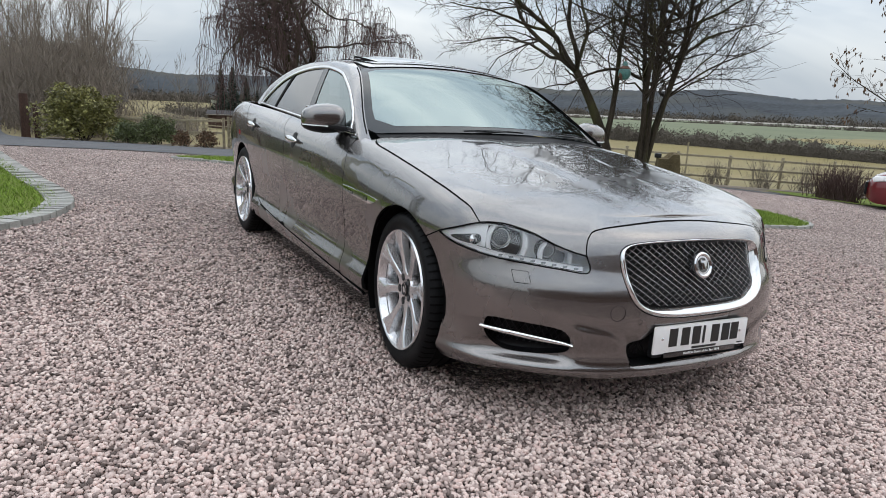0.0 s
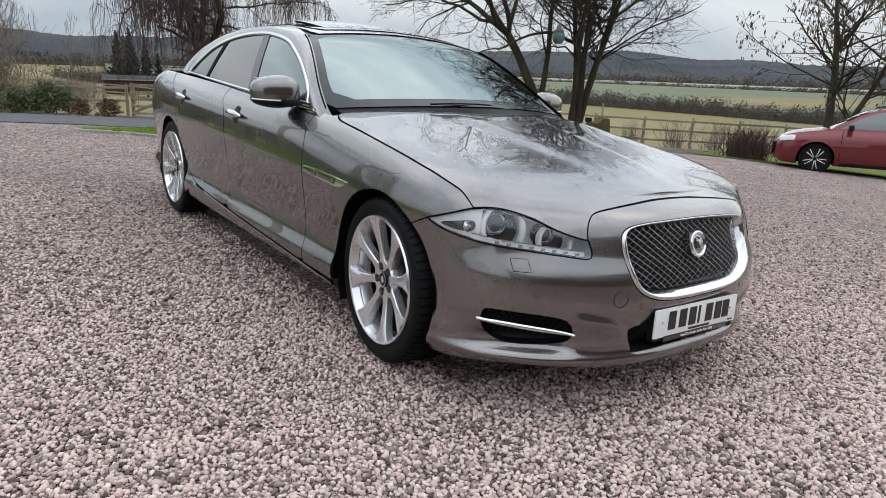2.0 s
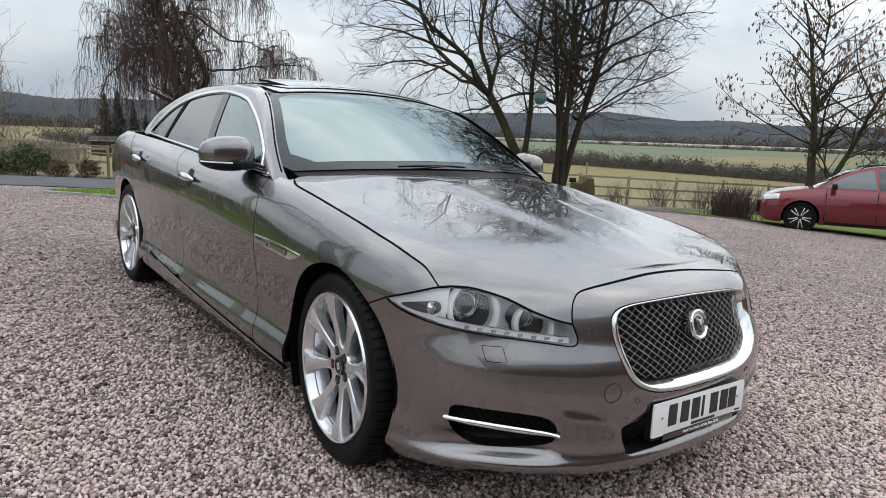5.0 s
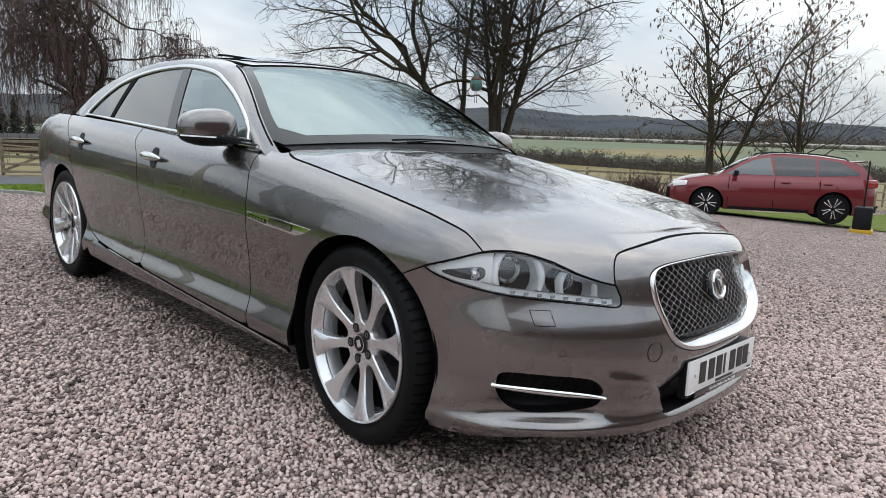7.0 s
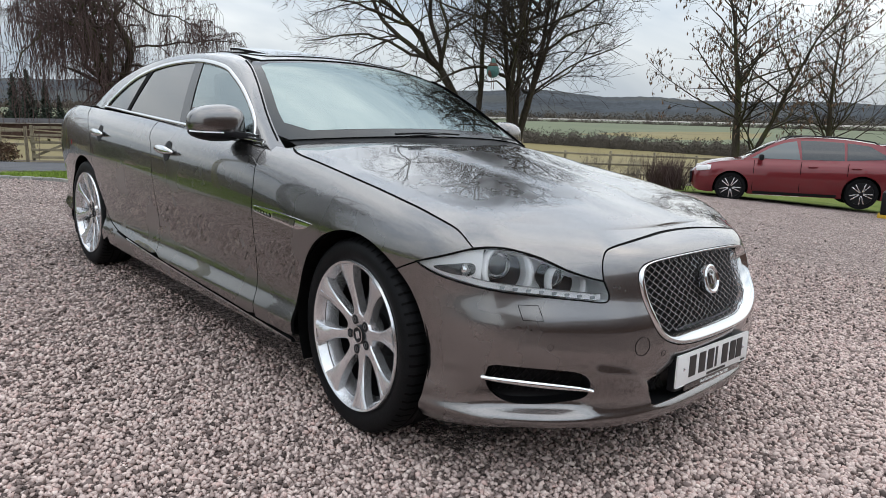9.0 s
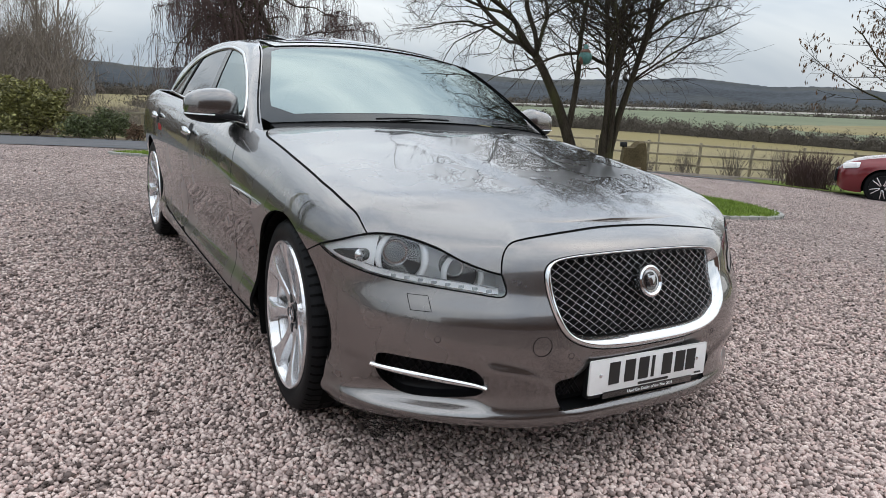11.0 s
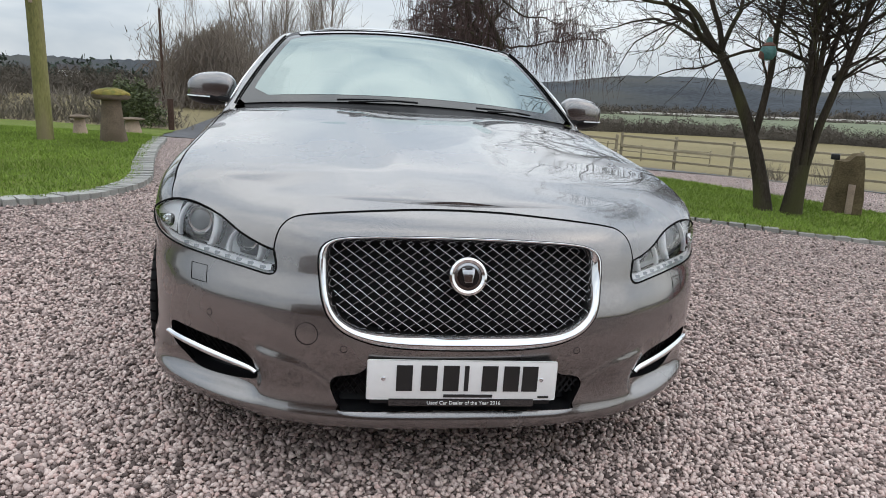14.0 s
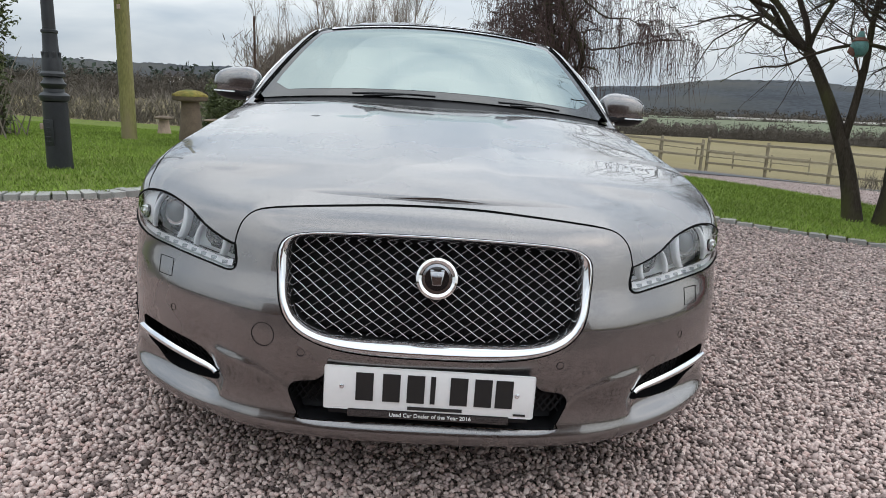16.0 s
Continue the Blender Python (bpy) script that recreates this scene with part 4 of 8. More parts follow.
bar_along([cabin_side(y, belt_line(y) + 0.010) - np.array([0.003, 0, 0]) for y in np.linspace(1.64, 3.87, 40)], 0.010, CHROME, "waist_trim", car, 0.5)
bar_along([cabin_side(y, belt_line(y) + 0.018) for y in np.linspace(1.70, 1.98, 10)], 0.016, GLOSSBLACK, "mirror_sail", car, 0.4)


def rail_loft():
    """Screen pillar, roof rail and rear pillar: from the glass line over the edge to screen and roof."""
    ys = np.concatenate([np.linspace(1.50, 2.4, 34), np.linspace(2.45, 4.35, 46)])
    rows = []
    for y in ys:
        ze = float(edge_z(np.array([y]))[0])
        xe = float(side_x(y, ze))
        low = belt_line(y) - 0.004 if (y < 1.735 or y > 3.85) else dlo_top_at(y) + 0.010
        low = min(low, ze - 0.004)
        inner = xe - (0.055 if y < 2.3 else 0.055 + 0.05 * min(1, (y - 2.3) / 0.3) if y < 3.2 else 0.105)
        if y > 3.6:
            inner = xe - 0.105 - 0.10 * min(1, (y - 3.6) / 0.4)
        r = 0.030
        row = []
        for t in (0, 0.35, 0.7, 1.0):
            z = low + (ze - r - low) * t if ze - r > low else low
            row.append(cabin_side(y, z))
        p1 = cabin_side(y, max(ze - r, low))
        p2 = top(-(xe - r), y)
        corner = np.array([-xe, y, ze])
        for t in (0.25, 0.5, 0.75):
            row.append((1 - t) ** 2 * p1 + 2 * t * (1 - t) * corner + t ** 2 * p2)
        for t in (0.0, 0.5, 1.0):
            row.append(top(-((xe - r) + (inner - (xe - r)) * t), y))
        rows.append(row)
    n, m = len(rows), len(rows[0])
    v = [p for row in rows for p in row]
    f = [(i * m + j, i * m + j + 1, (i + 1) * m + j + 1, (i + 1) * m + j) for i in range(n - 1) for j in range(m - 1)]
    mesh_ob("roof_rail", v, [q[::-1] for q in f], PAINT, car, smooth=True)
    mesh_ob("roof_rail", np.array(v) * [-1, 1, 1], f, PAINT, car, smooth=True)


rail_loft()
xe_at = lambda y: float(side_x(y, edge_z(np.array([y]))[0]))
screen_base = lambda x: 1.345 + 0.40 * x * x
header_y = lambda x: 2.17 + 0.20 * x * x
side_edge = [(-(xe_at(y) - 0.05), y) for y in np.linspace(1.60, 2.24, 16)]
low_in = lambda d: lambda x, y: top(x, y) - np.array([0, 0, d])
screen_poly = [(-x, screen_base(x)) for x in np.linspace(0, 0.765, 14)] + side_edge[1:-1] + [(-x, header_y(x)) for x in np.linspace(0.585, 0, 10)]
inner = [(-x, screen_base(x) + 0.060) for x in np.linspace(0, 0.66, 14)] + [(a + 0.05 + 0.02 * max(0, (1.75 - b)) * 4, b) for a, b in side_edge[2:-2]] + [(-x, header_y(x) - 0.05) for x in np.linspace(0.53, 0, 10)]
panel("windscreen", low_in(0.004), inner, SCREEN, car, k=1.0, both="joined", lip=0.0, gap=0.0, step=0.05, label="clear windscreen glass with a green tint")
frit = screen_poly + inner[::-1]
panel("screen_surround", low_in(0.005), frit, PRINT, car, k=1.0, both="joined", lip=0.0, gap=0.0, step=0.05, edge=0.02, label="black printed border of the screen")
bar_along([top(a - 0.006, b) + np.array([0, 0, 0.001]) for a, b in side_edge], 0.006, SEAL_SHADE, "screen_seal", car, 0.5)
# dark cowl under the screen
cowl = [(-x, screen_base(x) - 0.075) for x in np.linspace(0, 0.74, 12)] + [(-x, screen_base(x) + 0.004) for x in np.linspace(0.765, 0, 12)]
panel("cowl", low_in(0.012), cowl, TRIM, car, k=1.0, both="joined", lip=0.0, gap=0.0, step=0.04)
roof_edge = [(-(xe_at(y) - 0.10), y) for y in np.linspace(2.30, 3.62, 16)]
roof_poly = [(-x, header_y(x) + 0.003) for x in np.linspace(0, 0.55, 8)] + roof_edge + [(-x, 3.62 + 0.1 * (0.5 - x)) for x in np.linspace(0.5, 0, 8)]
panel("roof", top, roof_poly, PAINT, car, k=1.0, both="joined", gap=0.0, step=0.04)
glass_roof = [(-x, header_y(x) + 0.10) for x in np.linspace(0, 0.47, 8)] + [(-(xe_at(y) - 0.15), y) for y in np.linspace(2.42, 3.45, 10)] + [(-x, 3.5) for x in np.linspace(0.45, 0, 6)]
panel("glass_roof", top, glass_roof, ROOFGLASS, car, k=1.0, both="joined", lip=0.003, gap=0.0, step=0.05, raise_=0.004, label="black panoramic glass roof")
back_poly = [(-x, 3.70 - 0.1 * x) for x in np.linspace(0, 0.52, 8)] + [(-(xe_at(y) - 0.19), y) for y in np.linspace(3.75, 4.28, 8)] + [(-x, 4.36) for x in np.linspace(0.48, 0, 6)]
panel("back_window", low_in(0.004), back_poly, ROOFGLASS, car, k=1.0, both="joined", lip=0.0, gap=0.0, step=0.06)
# the sunroof stands tilted, its rear edge up
tilt = [(-x, 2.36 + 0.12 * x * x) for x in np.linspace(0, 0.43, 8)] + [(-0.43, y) for y in np.linspace(2.5, 2.8, 5)] + [(-x, 2.84) for x in np.linspace(0.42, 0, 8)]
lifted = lambda x, y: top(x, y) + np.stack([np.zeros_like(np.asarray(x, float) + y), np.zeros_like(np.asarray(x, float) + y), 0.005 + 0.022 * np.clip((np.asarray(y, float) + 0 * np.asarray(x) - 2.4) / 0.45, 0, 1)], axis=-1)
panel("sunroof", lifted, tilt, ROOFGLASS, car, k=1.0, both="joined", lip=0.012, gap=0.0, step=0.06, label="tilted black glass sunroof")

# ---- what shows through the glass ----
part("floor", bm_box(1.56, 2.9, 0.06, (0, 2.85, 0.42), 0.02), TRIM, car)
dash = bm_box(1.24, 0.50, 0.20, (0, 1.88, 0.88), 0.06)
part("dashboard", dash, LEATHER, car)
for sx in (-1, 1):
    seat = part("front_seat", bm_box(0.52, 0.14, 0.62, (0, 0, 0), 0.05, pose(sx * 0.38, 2.72, 0.83, -14, 0, 0)), LEATHER, car, "dark leather seat back")
    part("headrest", bm_box(0.26, 0.10, 0.19, (0, 0, 0), 0.045, pose(sx * 0.38, 2.83, 1.20, -10, 0, 0)), LEATHER, seat)
    part("cushion", bm_box(0.52, 0.5, 0.14, (sx * 0.38, 2.46, 0.56), 0.05), LEATHER, seat)
    part("sun_visor", bm_box(0.36, 0.16, 0.02, (0, 0, 0), 0.008, pose(sx * 0.3, 2.27, 1.335, 14, 0, 0)), LEATHER_PALE, car)
rear = part("rear_bench", bm_box(1.3, 0.16, 0.62, (0, 0, 0), 0.06, pose(0, 3.72, 0.85, -18, 0, 0)), LEATHER, car)
for sx in (-0.38, 0.38):
    part("headrest", bm_box(0.28, 0.10, 0.16, (0, 0, 0), 0.04, pose(sx, 3.84, 1.2, -12, 0, 0)), LEATHER, rear)
v_, f_ = [], []
ring = [((0.185 * math.cos(a), 0.185 * math.sin(a), 0), 0.016) for a in np.linspace(0, 2 * math.pi, 33)]
tube_geo([ring], v_, f_)
wheel_pose = pose(-0.37, 2.02, 1.0, 66, 0, 0)
wheel_ob = mesh_ob("steering_wheel", [wheel_pose @ Vector(q) for q in v_], f_, LEATHER, car, smooth=True)
part("boss", bm_box(0.17, 0.12, 0.05, (0, 0, 0), 0.02, wheel_pose), LEATHER, wheel_ob)
part("inside_mirror", bm_box(0.25, 0.04, 0.075, (0, 0, 0), 0.018, pose(0, 2.04, 1.29, 8, 0, 0)), TRIM, car)

# ---- wipers ----
for x0, x1, y0 in ((-0.35, 0.0, 0.0), (0.27, 0.55, 0.0)):
    pts = []
    for t in np.linspace(0, 1, 14):
        x = x0 + (x1 - x0) * t
        y = screen_base(abs(x)) - 0.012 + 0.006 * math.sin(t * 3.1)
        pts.append((top(x, y) + np.array([0, 0, 0.012]), 0.007))
    v_, f_ = [], []
    tube_geo([[(tuple(p), 0.0055) for p, r in pts]], v_, f_)
    w = mesh_ob("wiper", v_, f_, TRIM, car, smooth=True)
    arm = []
    for t in np.linspace(0, 1, 9):
        x = x0 + 0.05 + (x1 - x0) * 0.55 * t
        y = screen_base(abs(x)) - 0.045 + 0.03 * t
        arm.append(((*top(x, y)[:2], float(top(x, y)[2]) + 0.020 - 0.004 * t), 0.007 - 0.003 * t))
    v_, f_ = [], []
    tube_geo([arm], v_, f_)
    mesh_ob("wiper_arm", v_, f_, TRIM, w, smooth=True)


# ---- grille ----
def front_pt(s, v, sign=-1, out=0.0):
    p, a, b, n = wrapped(skin, (s, v), None)
    q = p + n * out
    return np.array([q[0] * (1 if sign < 0 else -1), q[1], q[2]])


def loop_both(half):
    """A half outline in (s, v), from the middle top round to the middle low, made whole: (s, v, side)."""
    return [(s, v, -1) for s, v in half] + [(s, v, 1) for s, v in half[::-1][1:-1]]


def even(half, n):
    q = np.array(half) * [1, 0.63]
    d = np.concatenate([[0], np.cumsum(np.linalg.norm(np.diff(q, axis=0), axis=1))])
    t = np.linspace(0, d[-1], n)
    return [(float(np.interp(x, d, q[:, 0])), float(np.interp(x, d, q[:, 1]) / 0.63)) for x in t]


def ring_part(name, outer, inner, profile, mat, parent, label=""):
    """A closed moulding between two outlines; profile: (share from outer to inner, height out of the skin)."""
    o, i = loop_both(even(outer, 60)), loop_both(even(inner, 60))
    v, f = [], []
    for (s0, v0, g0), (s1, v1, g1) in zip(o, i):
        for t, h in profile:
            v.append(front_pt(s0 + (s1 - s0) * t, v0 + (v1 - v0) * t, g0, h))
    n, m = len(o), len(profile)
    for a in range(n):
        b = (a + 1) % n
        for j in range(m - 1):
            f.append((a * m + j, a * m + j + 1, b * m + j + 1, b * m + j))
    return mesh_ob(name, v, f, mat, parent, smooth=True, label=label)


grille = part("grille", bm_box(0.02, 0.02, 0.02, (0, 0.12, 0.6), 0.004), TRIM, car, "chrome mesh grille in a bright surround")
ring_part("surround", GRILLE_OUT, GRILLE_IN, [(-0.06, -0.012), (0.0, 0.0), (0.12, 0.006), (0.28, 0.010), (0.42, 0.010), (0.55, 0.006), (0.72, -0.004), (0.88, -0.016), (1.0, -0.03), (1.0, -0.06)], CHROME, grille, "polished chrome surround")
back = [(s, v) for s, v in GRILLE_IN]
panel("backing", lambda s, v: skin(s, v) + np.array([0, 0.055, 0]), back + [(0, 0.6)], SEAL_SHADE, grille, both="joined", lip=0.0, gap=0.0, step=0.05)


def inside_poly(x, z, poly):
    ok = False
    for (x0, z0), (x1, z1) in zip(poly, poly[1:] + poly[:1]):
        if (z0 > z) != (z1 > z) and x < (x1 - x0) * (z - z0) / (z1 - z0) + x0:
            ok = not ok
    return ok


half_in = even(GRILLE_IN, 70)
grille_xz = [tuple(front_pt(s, v, -1)[[0, 2]]) for s, v in half_in] + [tuple(front_pt(s, v, 1)[[0, 2]]) for s, v in half_in[::-1]]
face_y = curve1([(z, y) for z, y in sorted((float(p[2]), float(p[1])) for p in [front_pt(0.0, v) for v in np.linspace(0.35, 0.95, 25)])])
plan_y = curve1([(abs(float(front_pt(s, 0.65)[0])) + 1e-6 * k, float(front_pt(s, 0.65)[1]) - float(front_pt(0, 0.65)[1])) for k, s in enumerate(np.linspace(0, 0.5, 14))])
mesh_y = lambda x, z: float(face_y(z)) + float(plan_y(abs(x))) + 0.026


def mesh_wires(slope, wave, mat):
    """Wires of the woven grille, all of one slant."""
    v, f = [], []
    pitch = 0.038
    k = -40
    paths = []
    while k < 40:
        run, path = [], []
        for t in np.linspace(-0.5, 0.5, 260):
            x = t
            z = 0.59 + slope * t + k * pitch * 0.68
            if inside_poly(x, z, grille_xz):
                over = 0.0016 * math.sin(2 * math.pi * (t / (pitch) ) + wave + k * math.pi)
                path.append(((x, mesh_y(x, z) + over, z), 0.0026))
            elif path:
                if len(path) > 2:
                    paths.append(path)
                path = []
        if len(path) > 2:
            paths.append(path)
        k += 1
    for p in paths:
        pts = [q for q, r in p]
        n = len(pts)
        base = len(v)
        for i, q in enumerate(pts):
            a = pts[min(i + 1, n - 1)]
            b = pts[max(i - 1, 0)]
            d = Vector(a) - Vector(b)
            up = Vector((-d.z, 0, d.x)).normalized() * 0.0010
            o = Vector((0, -0.0016, 0))
            v += [Vector(q) + up, Vector(q) + o, Vector(q) - up]
        for i in range(n - 1):
            for j in range(2):
                f.append((base + i * 3 + j, base + i * 3 + j + 1, base + (i + 1) * 3 + j + 1, base + (i + 1) * 3 + j))
    return tagged(mesh_ob("grille_mesh", v, f, mat, grille, smooth=True), "woven bright wire mesh", kind="stuff")


mesh_wires(0.68, 0.0, MESH_SHADED)
mesh_wires(-0.68, math.pi, MESH_LIT)

badge_at = pose(0, float(face_y(0.628)) - 0.004, 0.628, 90 - 17, 0, 0)
badge = part("badge", bm_lathe([(0.032, -0.03), (0.049, -0.02), (0.0525, 0.0), (0.051, 0.007), (0.045, 0.010), (0.038, 0.006), (0.0365, 0.001)], 40), CHROME, grille, "round chrome badge with a dark centre")
badge.matrix_basis = badge_at
part("band", bm_lathe([(0.0372, 0.0), (0.0365, 0.004), (0.0300, 0.0045), (0.0295, 0.002)], 36), DARKCHROME, badge, "dark silver band")
part("disc", bm_lathe([(0.030, 0.0), (0.030, 0.0035), (0.020, 0.004), (0.001, 0.0045)], 32), GLOSSBLACK, badge)
emblem = bm_box(0.036, 0.036, 0.010, (0, 0.0, 0.007), 0.004)
for v in emblem.verts:
    t = (v.co.y + 0.018) / 0.036
    v.co.x *= 0.58 + 0.42 * min(1.0, t * 1.3)
    v.co.z += 0.004 * (1 - abs(v.co.x) / 0.018) if v.co.z > 0.007 else 0
part("emblem", emblem, DARKCHROME, badge, "plain raised silver emblem")
for sx in (-1, 1):
    part("emblem_ear", bm_box(0.009, 0.008, 0.008, (sx * 0.0135, 0.018, 0.007), 0.002), DARKCHROME, badge)

# ---- lower intake and number plate ----
panel("lower_intake", lambda s, v: skin(s, v) + np.array([0, 0.07, 0]), [(a * 1.03, b) for a, b in LOW_HOLE] + [(0, 0.3)], TRIM, car, both="joined", lip=0.0, gap=0.0, step=0.05)
rim_v, rim_f = [], []
hole = even(LOW_HOLE, 40)
for g in (-1, 1):
    base = len(rim_v)
    for s, v in hole:
        p = front_pt(s, v, g)
        rim_v += [p, p + np.array([0, 0.03, 0.004 if v < 0.25 else -0.004]), p + np.array([0, 0.075, 0.0])]
    for i in range(len(hole) - 1):
        for j in range(2):
            q = (base + i * 3 + j, base + i * 3 + j + 1, base + (i + 1) * 3 + j + 1, base + (i + 1) * 3 + j)
            rim_f.append(q)
mesh_ob("intake_edge", rim_v, rim_f, TRIM, car, smooth=True)
# diamond mesh either side of the plate
v_, f_ = [], []
lattice = []
for g in (-1, 1):
    for k in range(9):
        for sl in (1, -1):
            x0 = 0.24 + k * 0.02
            a = np.array([g * x0, float(plan_y(x0)) + 0.035, 0.285 if sl > 0 else 0.365])
            b = np.array([g * (x0 + 0.06), float(plan_y(x0 + 0.06)) + 0.035, 0.365 if sl > 0 else 0.285])
            if x0 + 0.06 < 0.385:
                lattice.append([(a, 0.003), (b, 0.003)])
tube_geo(lattice, v_, f_)
tagged(mesh_ob("intake_mesh", v_, f_, TRIM, car), "black plastic mesh", kind="stuff")

plate = part("number_plate", bm_box(0.52, 0.006, 0.111, (0, 0, 0), 0.006), PLATE_WHITE, car, "white number plate with dark bars")
plate.matrix_basis = pose(-0.001, -0.014, 0.353, -2, 0, -1.5)
part("plinth", bm_box(0.50, 0.03, 0.125, (0, 0.021, -0.010), 0.006), TRIM, plate)
for x in (-0.16, -0.094, -0.034, 0.008, 0.072, 0.132, 0.184):
    w = 0.012 if abs(x - 0.008) < 1e-6 else 0.043
    part("bar", bm_box(w, 0.002, 0.072, (x, -0.0042, 0.006), 0.0), PLATE_BLACK, plate, smooth=False)
part("small_bar", bm_box(0.135, 0.002, 0.008, (0.015, -0.0042, -0.044), 0.0), PLATE_BLACK, plate, smooth=False)
part("small_bar", bm_box(0.03, 0.002, 0.005, (0.225, -0.0042, -0.046), 0.0), PLATE_BLACK, plate, smooth=False)
part("surround", bm_box(0.40, 0.012, 0.022, (0.0, 0.002, -0.064), 0.003), GLOSSBLACK, plate, "black lower strip with white lettering")
for x in (-0.216, 0.216):
    bolt = bm_lathe([(0.006, 0.0), (0.006, 0.002), (0.003, 0.004)], 12)
    bmesh.ops.rotate(bolt, matrix=Matrix.Rotation(radians(90), 3, "X"), verts=bolt.verts)
    bmesh.ops.translate(bolt, vec=(x, -0.003, 0.004), verts=bolt.verts)
    part("bolt", bolt, SATIN, plate)


def writing(body, size, mat, parent, m, name="writing"):
    cu = bpy.data.curves.new(name, "FONT")
    cu.body, cu.size, cu.align_x, cu.align_y, cu.extrude = body, size, "CENTER", "CENTER", 0.0006
    cu.materials.append(mat)
    ob = new(name, cu)
    ob.parent = parent
    ob.matrix_basis = m
    return ob


writing("Used Car Dealer of the Year 2016", 0.0145, PLATE_WHITE, plate, pose(0.005, -0.0052, -0.064, 90, 0, 0))

# ---- headlamps ----
HL = HL_TOP + HL_LOW[1:-1]
hl_in = lambda d: lambda s, v: skin(s, v) + inward(s, v) * d


def inward(s, v):
    """Into the lamp, down the car and a little to its middle."""
    s = np.asarray(s, float) + 0 * np.asarray(v, float)
    return np.stack([0.35 + 0 * s, 0.92 + 0 * s, -0.1 + 0 * s], axis=-1)


low_edge = sorted(q for q in HL_LOW if q[0] > 0.56)


def lamp_clip(s, v, margin):
    """Keeps a place inside the lamp's outline."""
    hi = float(np.interp(s, [a for a, b in HL_TOP], [b for a, b in HL_TOP])) - margin
    lo = float(np.interp(s, [a for a, b in low_edge], [b for a, b in low_edge])) + margin
    return (s, min(max(v, lo), max(hi, lo + 0.002)))


def lathe_at(profile, m, mat, parent, name, label="", seg=28):
    bm = bm_lathe(profile, seg)
    bmesh.ops.transform(bm, matrix=m, verts=bm.verts)
    return part(name, bm, mat, parent, label)


for flip in (False, True):
    fx = -1 if flip else 1
    side = "left" if flip else "right"
    lens = panel("headlamp", skin, HL, LENS, car, both=side, lip=0.0, gap=0.002, step=0.03, label="clear headlamp with projector lenses and bright inserts")[0]
    lens.visible_shadow = False
    panel("housing", hl_in(0.112), [(s, v) for s, v in HL], LAMP_SILVER, lens, both=side, lip=0.0, gap=0.0, step=0.03)
    # walls of the lamp
    ring = even([tuple(q) for q in resample(HL, 0.02)] + [HL[0]], 90)
    v_, f_ = [], []
    for s, v in ring:
        p = skin(s, v)
        q = p + np.array([0.35, 0.92, -0.1]) * 0.115
        v_ += [p * [fx, 1, 1], q * [fx, 1, 1]]
    for i in range(len(ring) - 1):
        f_.append((2 * i, 2 * i + 1, 2 * i + 3, 2 * i + 2))
    mesh_ob("lamp_wall", v_, f_, LAMP_SILVER, lens, smooth=True)
    lo = inset_poly([tuple(q) for q in resample([(a, b * 0.63) for a, b in HL], 0.015)], -0.001)
    seal_line = [(a, b / 0.63) for a, b in lo]
    pts = [(tuple(np.array(skin(a, b)) * [fx, 1, 1]), 0.0034) for a, b in seal_line[::2] + [seal_line[0]]]
    v_, f_ = [], []
    tube_geo([pts], v_, f_)
    mesh_ob("lamp_seal", v_, f_, SEAL_SHADE, lens, smooth=True)

    def inner_at(s, v, deep):
        p = (skin(s, v) + np.array([0.35, 0.92, -0.1]) * deep) * [fx, 1, 1]
        way = Vector((-0.30 * fx, -0.93, 0.10)).normalized()
        return Matrix.Translation(Vector(p)) @ way.to_track_quat("Z", "Y").to_matrix().to_4x4()

    for s, v, r, deep in ((0.885, 0.820, 0.040, 0.072), (0.692, 0.788, 0.030, 0.080)):
        m = inner_at(s, v, deep)
        big = lathe_at([(r * 1.30, -0.03), (r * 1.16, -0.004), (r * 1.02, 0.004), (r * 1.04, 0.012), (r * 0.98, 0.015), (r * 0.9, 0.01)], m, LAMP_DARK, lens, "projector", "dark grey lamp bezel")
        lathe_at([(r * 1.02, 0.006), (r * 1.10, 0.013), (r * 1.04, 0.019), (r * 0.92, 0.012)], m, CHROME, big, "ring")
        lathe_at([(r * 0.9, 0.006), (r * 0.86, 0.010), (r * 0.7, 0.014), (r * 0.4, 0.017), (r * 0.05, 0.018)], m, PROJECTOR, big, "lens")
    # dark bowls, each between two pearly C-shaped light guides
    for sc, vc, rad in ((0.868, 0.802, 0.076), (0.672, 0.766, 0.058)):
        bowl = [lamp_clip(sc + rad * math.cos(a), vc + rad * math.sin(a) / 0.63, 0.02) for a in np.linspace(0, 2 * math.pi, 40)[:-1]]
        panel("reflector_bowl", hl_in(0.088), bowl, LAMP_BOWL, lens, both=side, lip=0.0, gap=0.0, step=0.02, label="dark grey reflector bowl")
        for mid, reach in ((0.0, 62), (180.0, 60)):
            v_, f_ = [], []
            n = 18
            for i in range(n + 1):
                t = 2 * i / n - 1
                a = radians(mid + reach * t)
                w = (0.004 + 0.0075 * math.cos(t * 1.4)) * (1.0 if rad > 0.06 else 0.75)
                for dr, deep in ((w, 0.040), (w, 0.022), (w * 0.3, 0.016), (-w * 0.3, 0.016), (-w * 0.8, 0.020), (-w, 0.030)):
                    q = lamp_clip(sc + (rad + dr) * math.cos(a), vc + (rad + dr) * math.sin(a) / 0.63, 0.012)
                    v_.append((skin(*q) + np.array([0.35, 0.92, -0.1]) * deep) * [fx, 1, 1])
            for i in range(n):
                for j in range(5):
                    f_.append((i * 6 + j, i * 6 + j + 1, i * 6 + 7 + j, i * 6 + 6 + j))
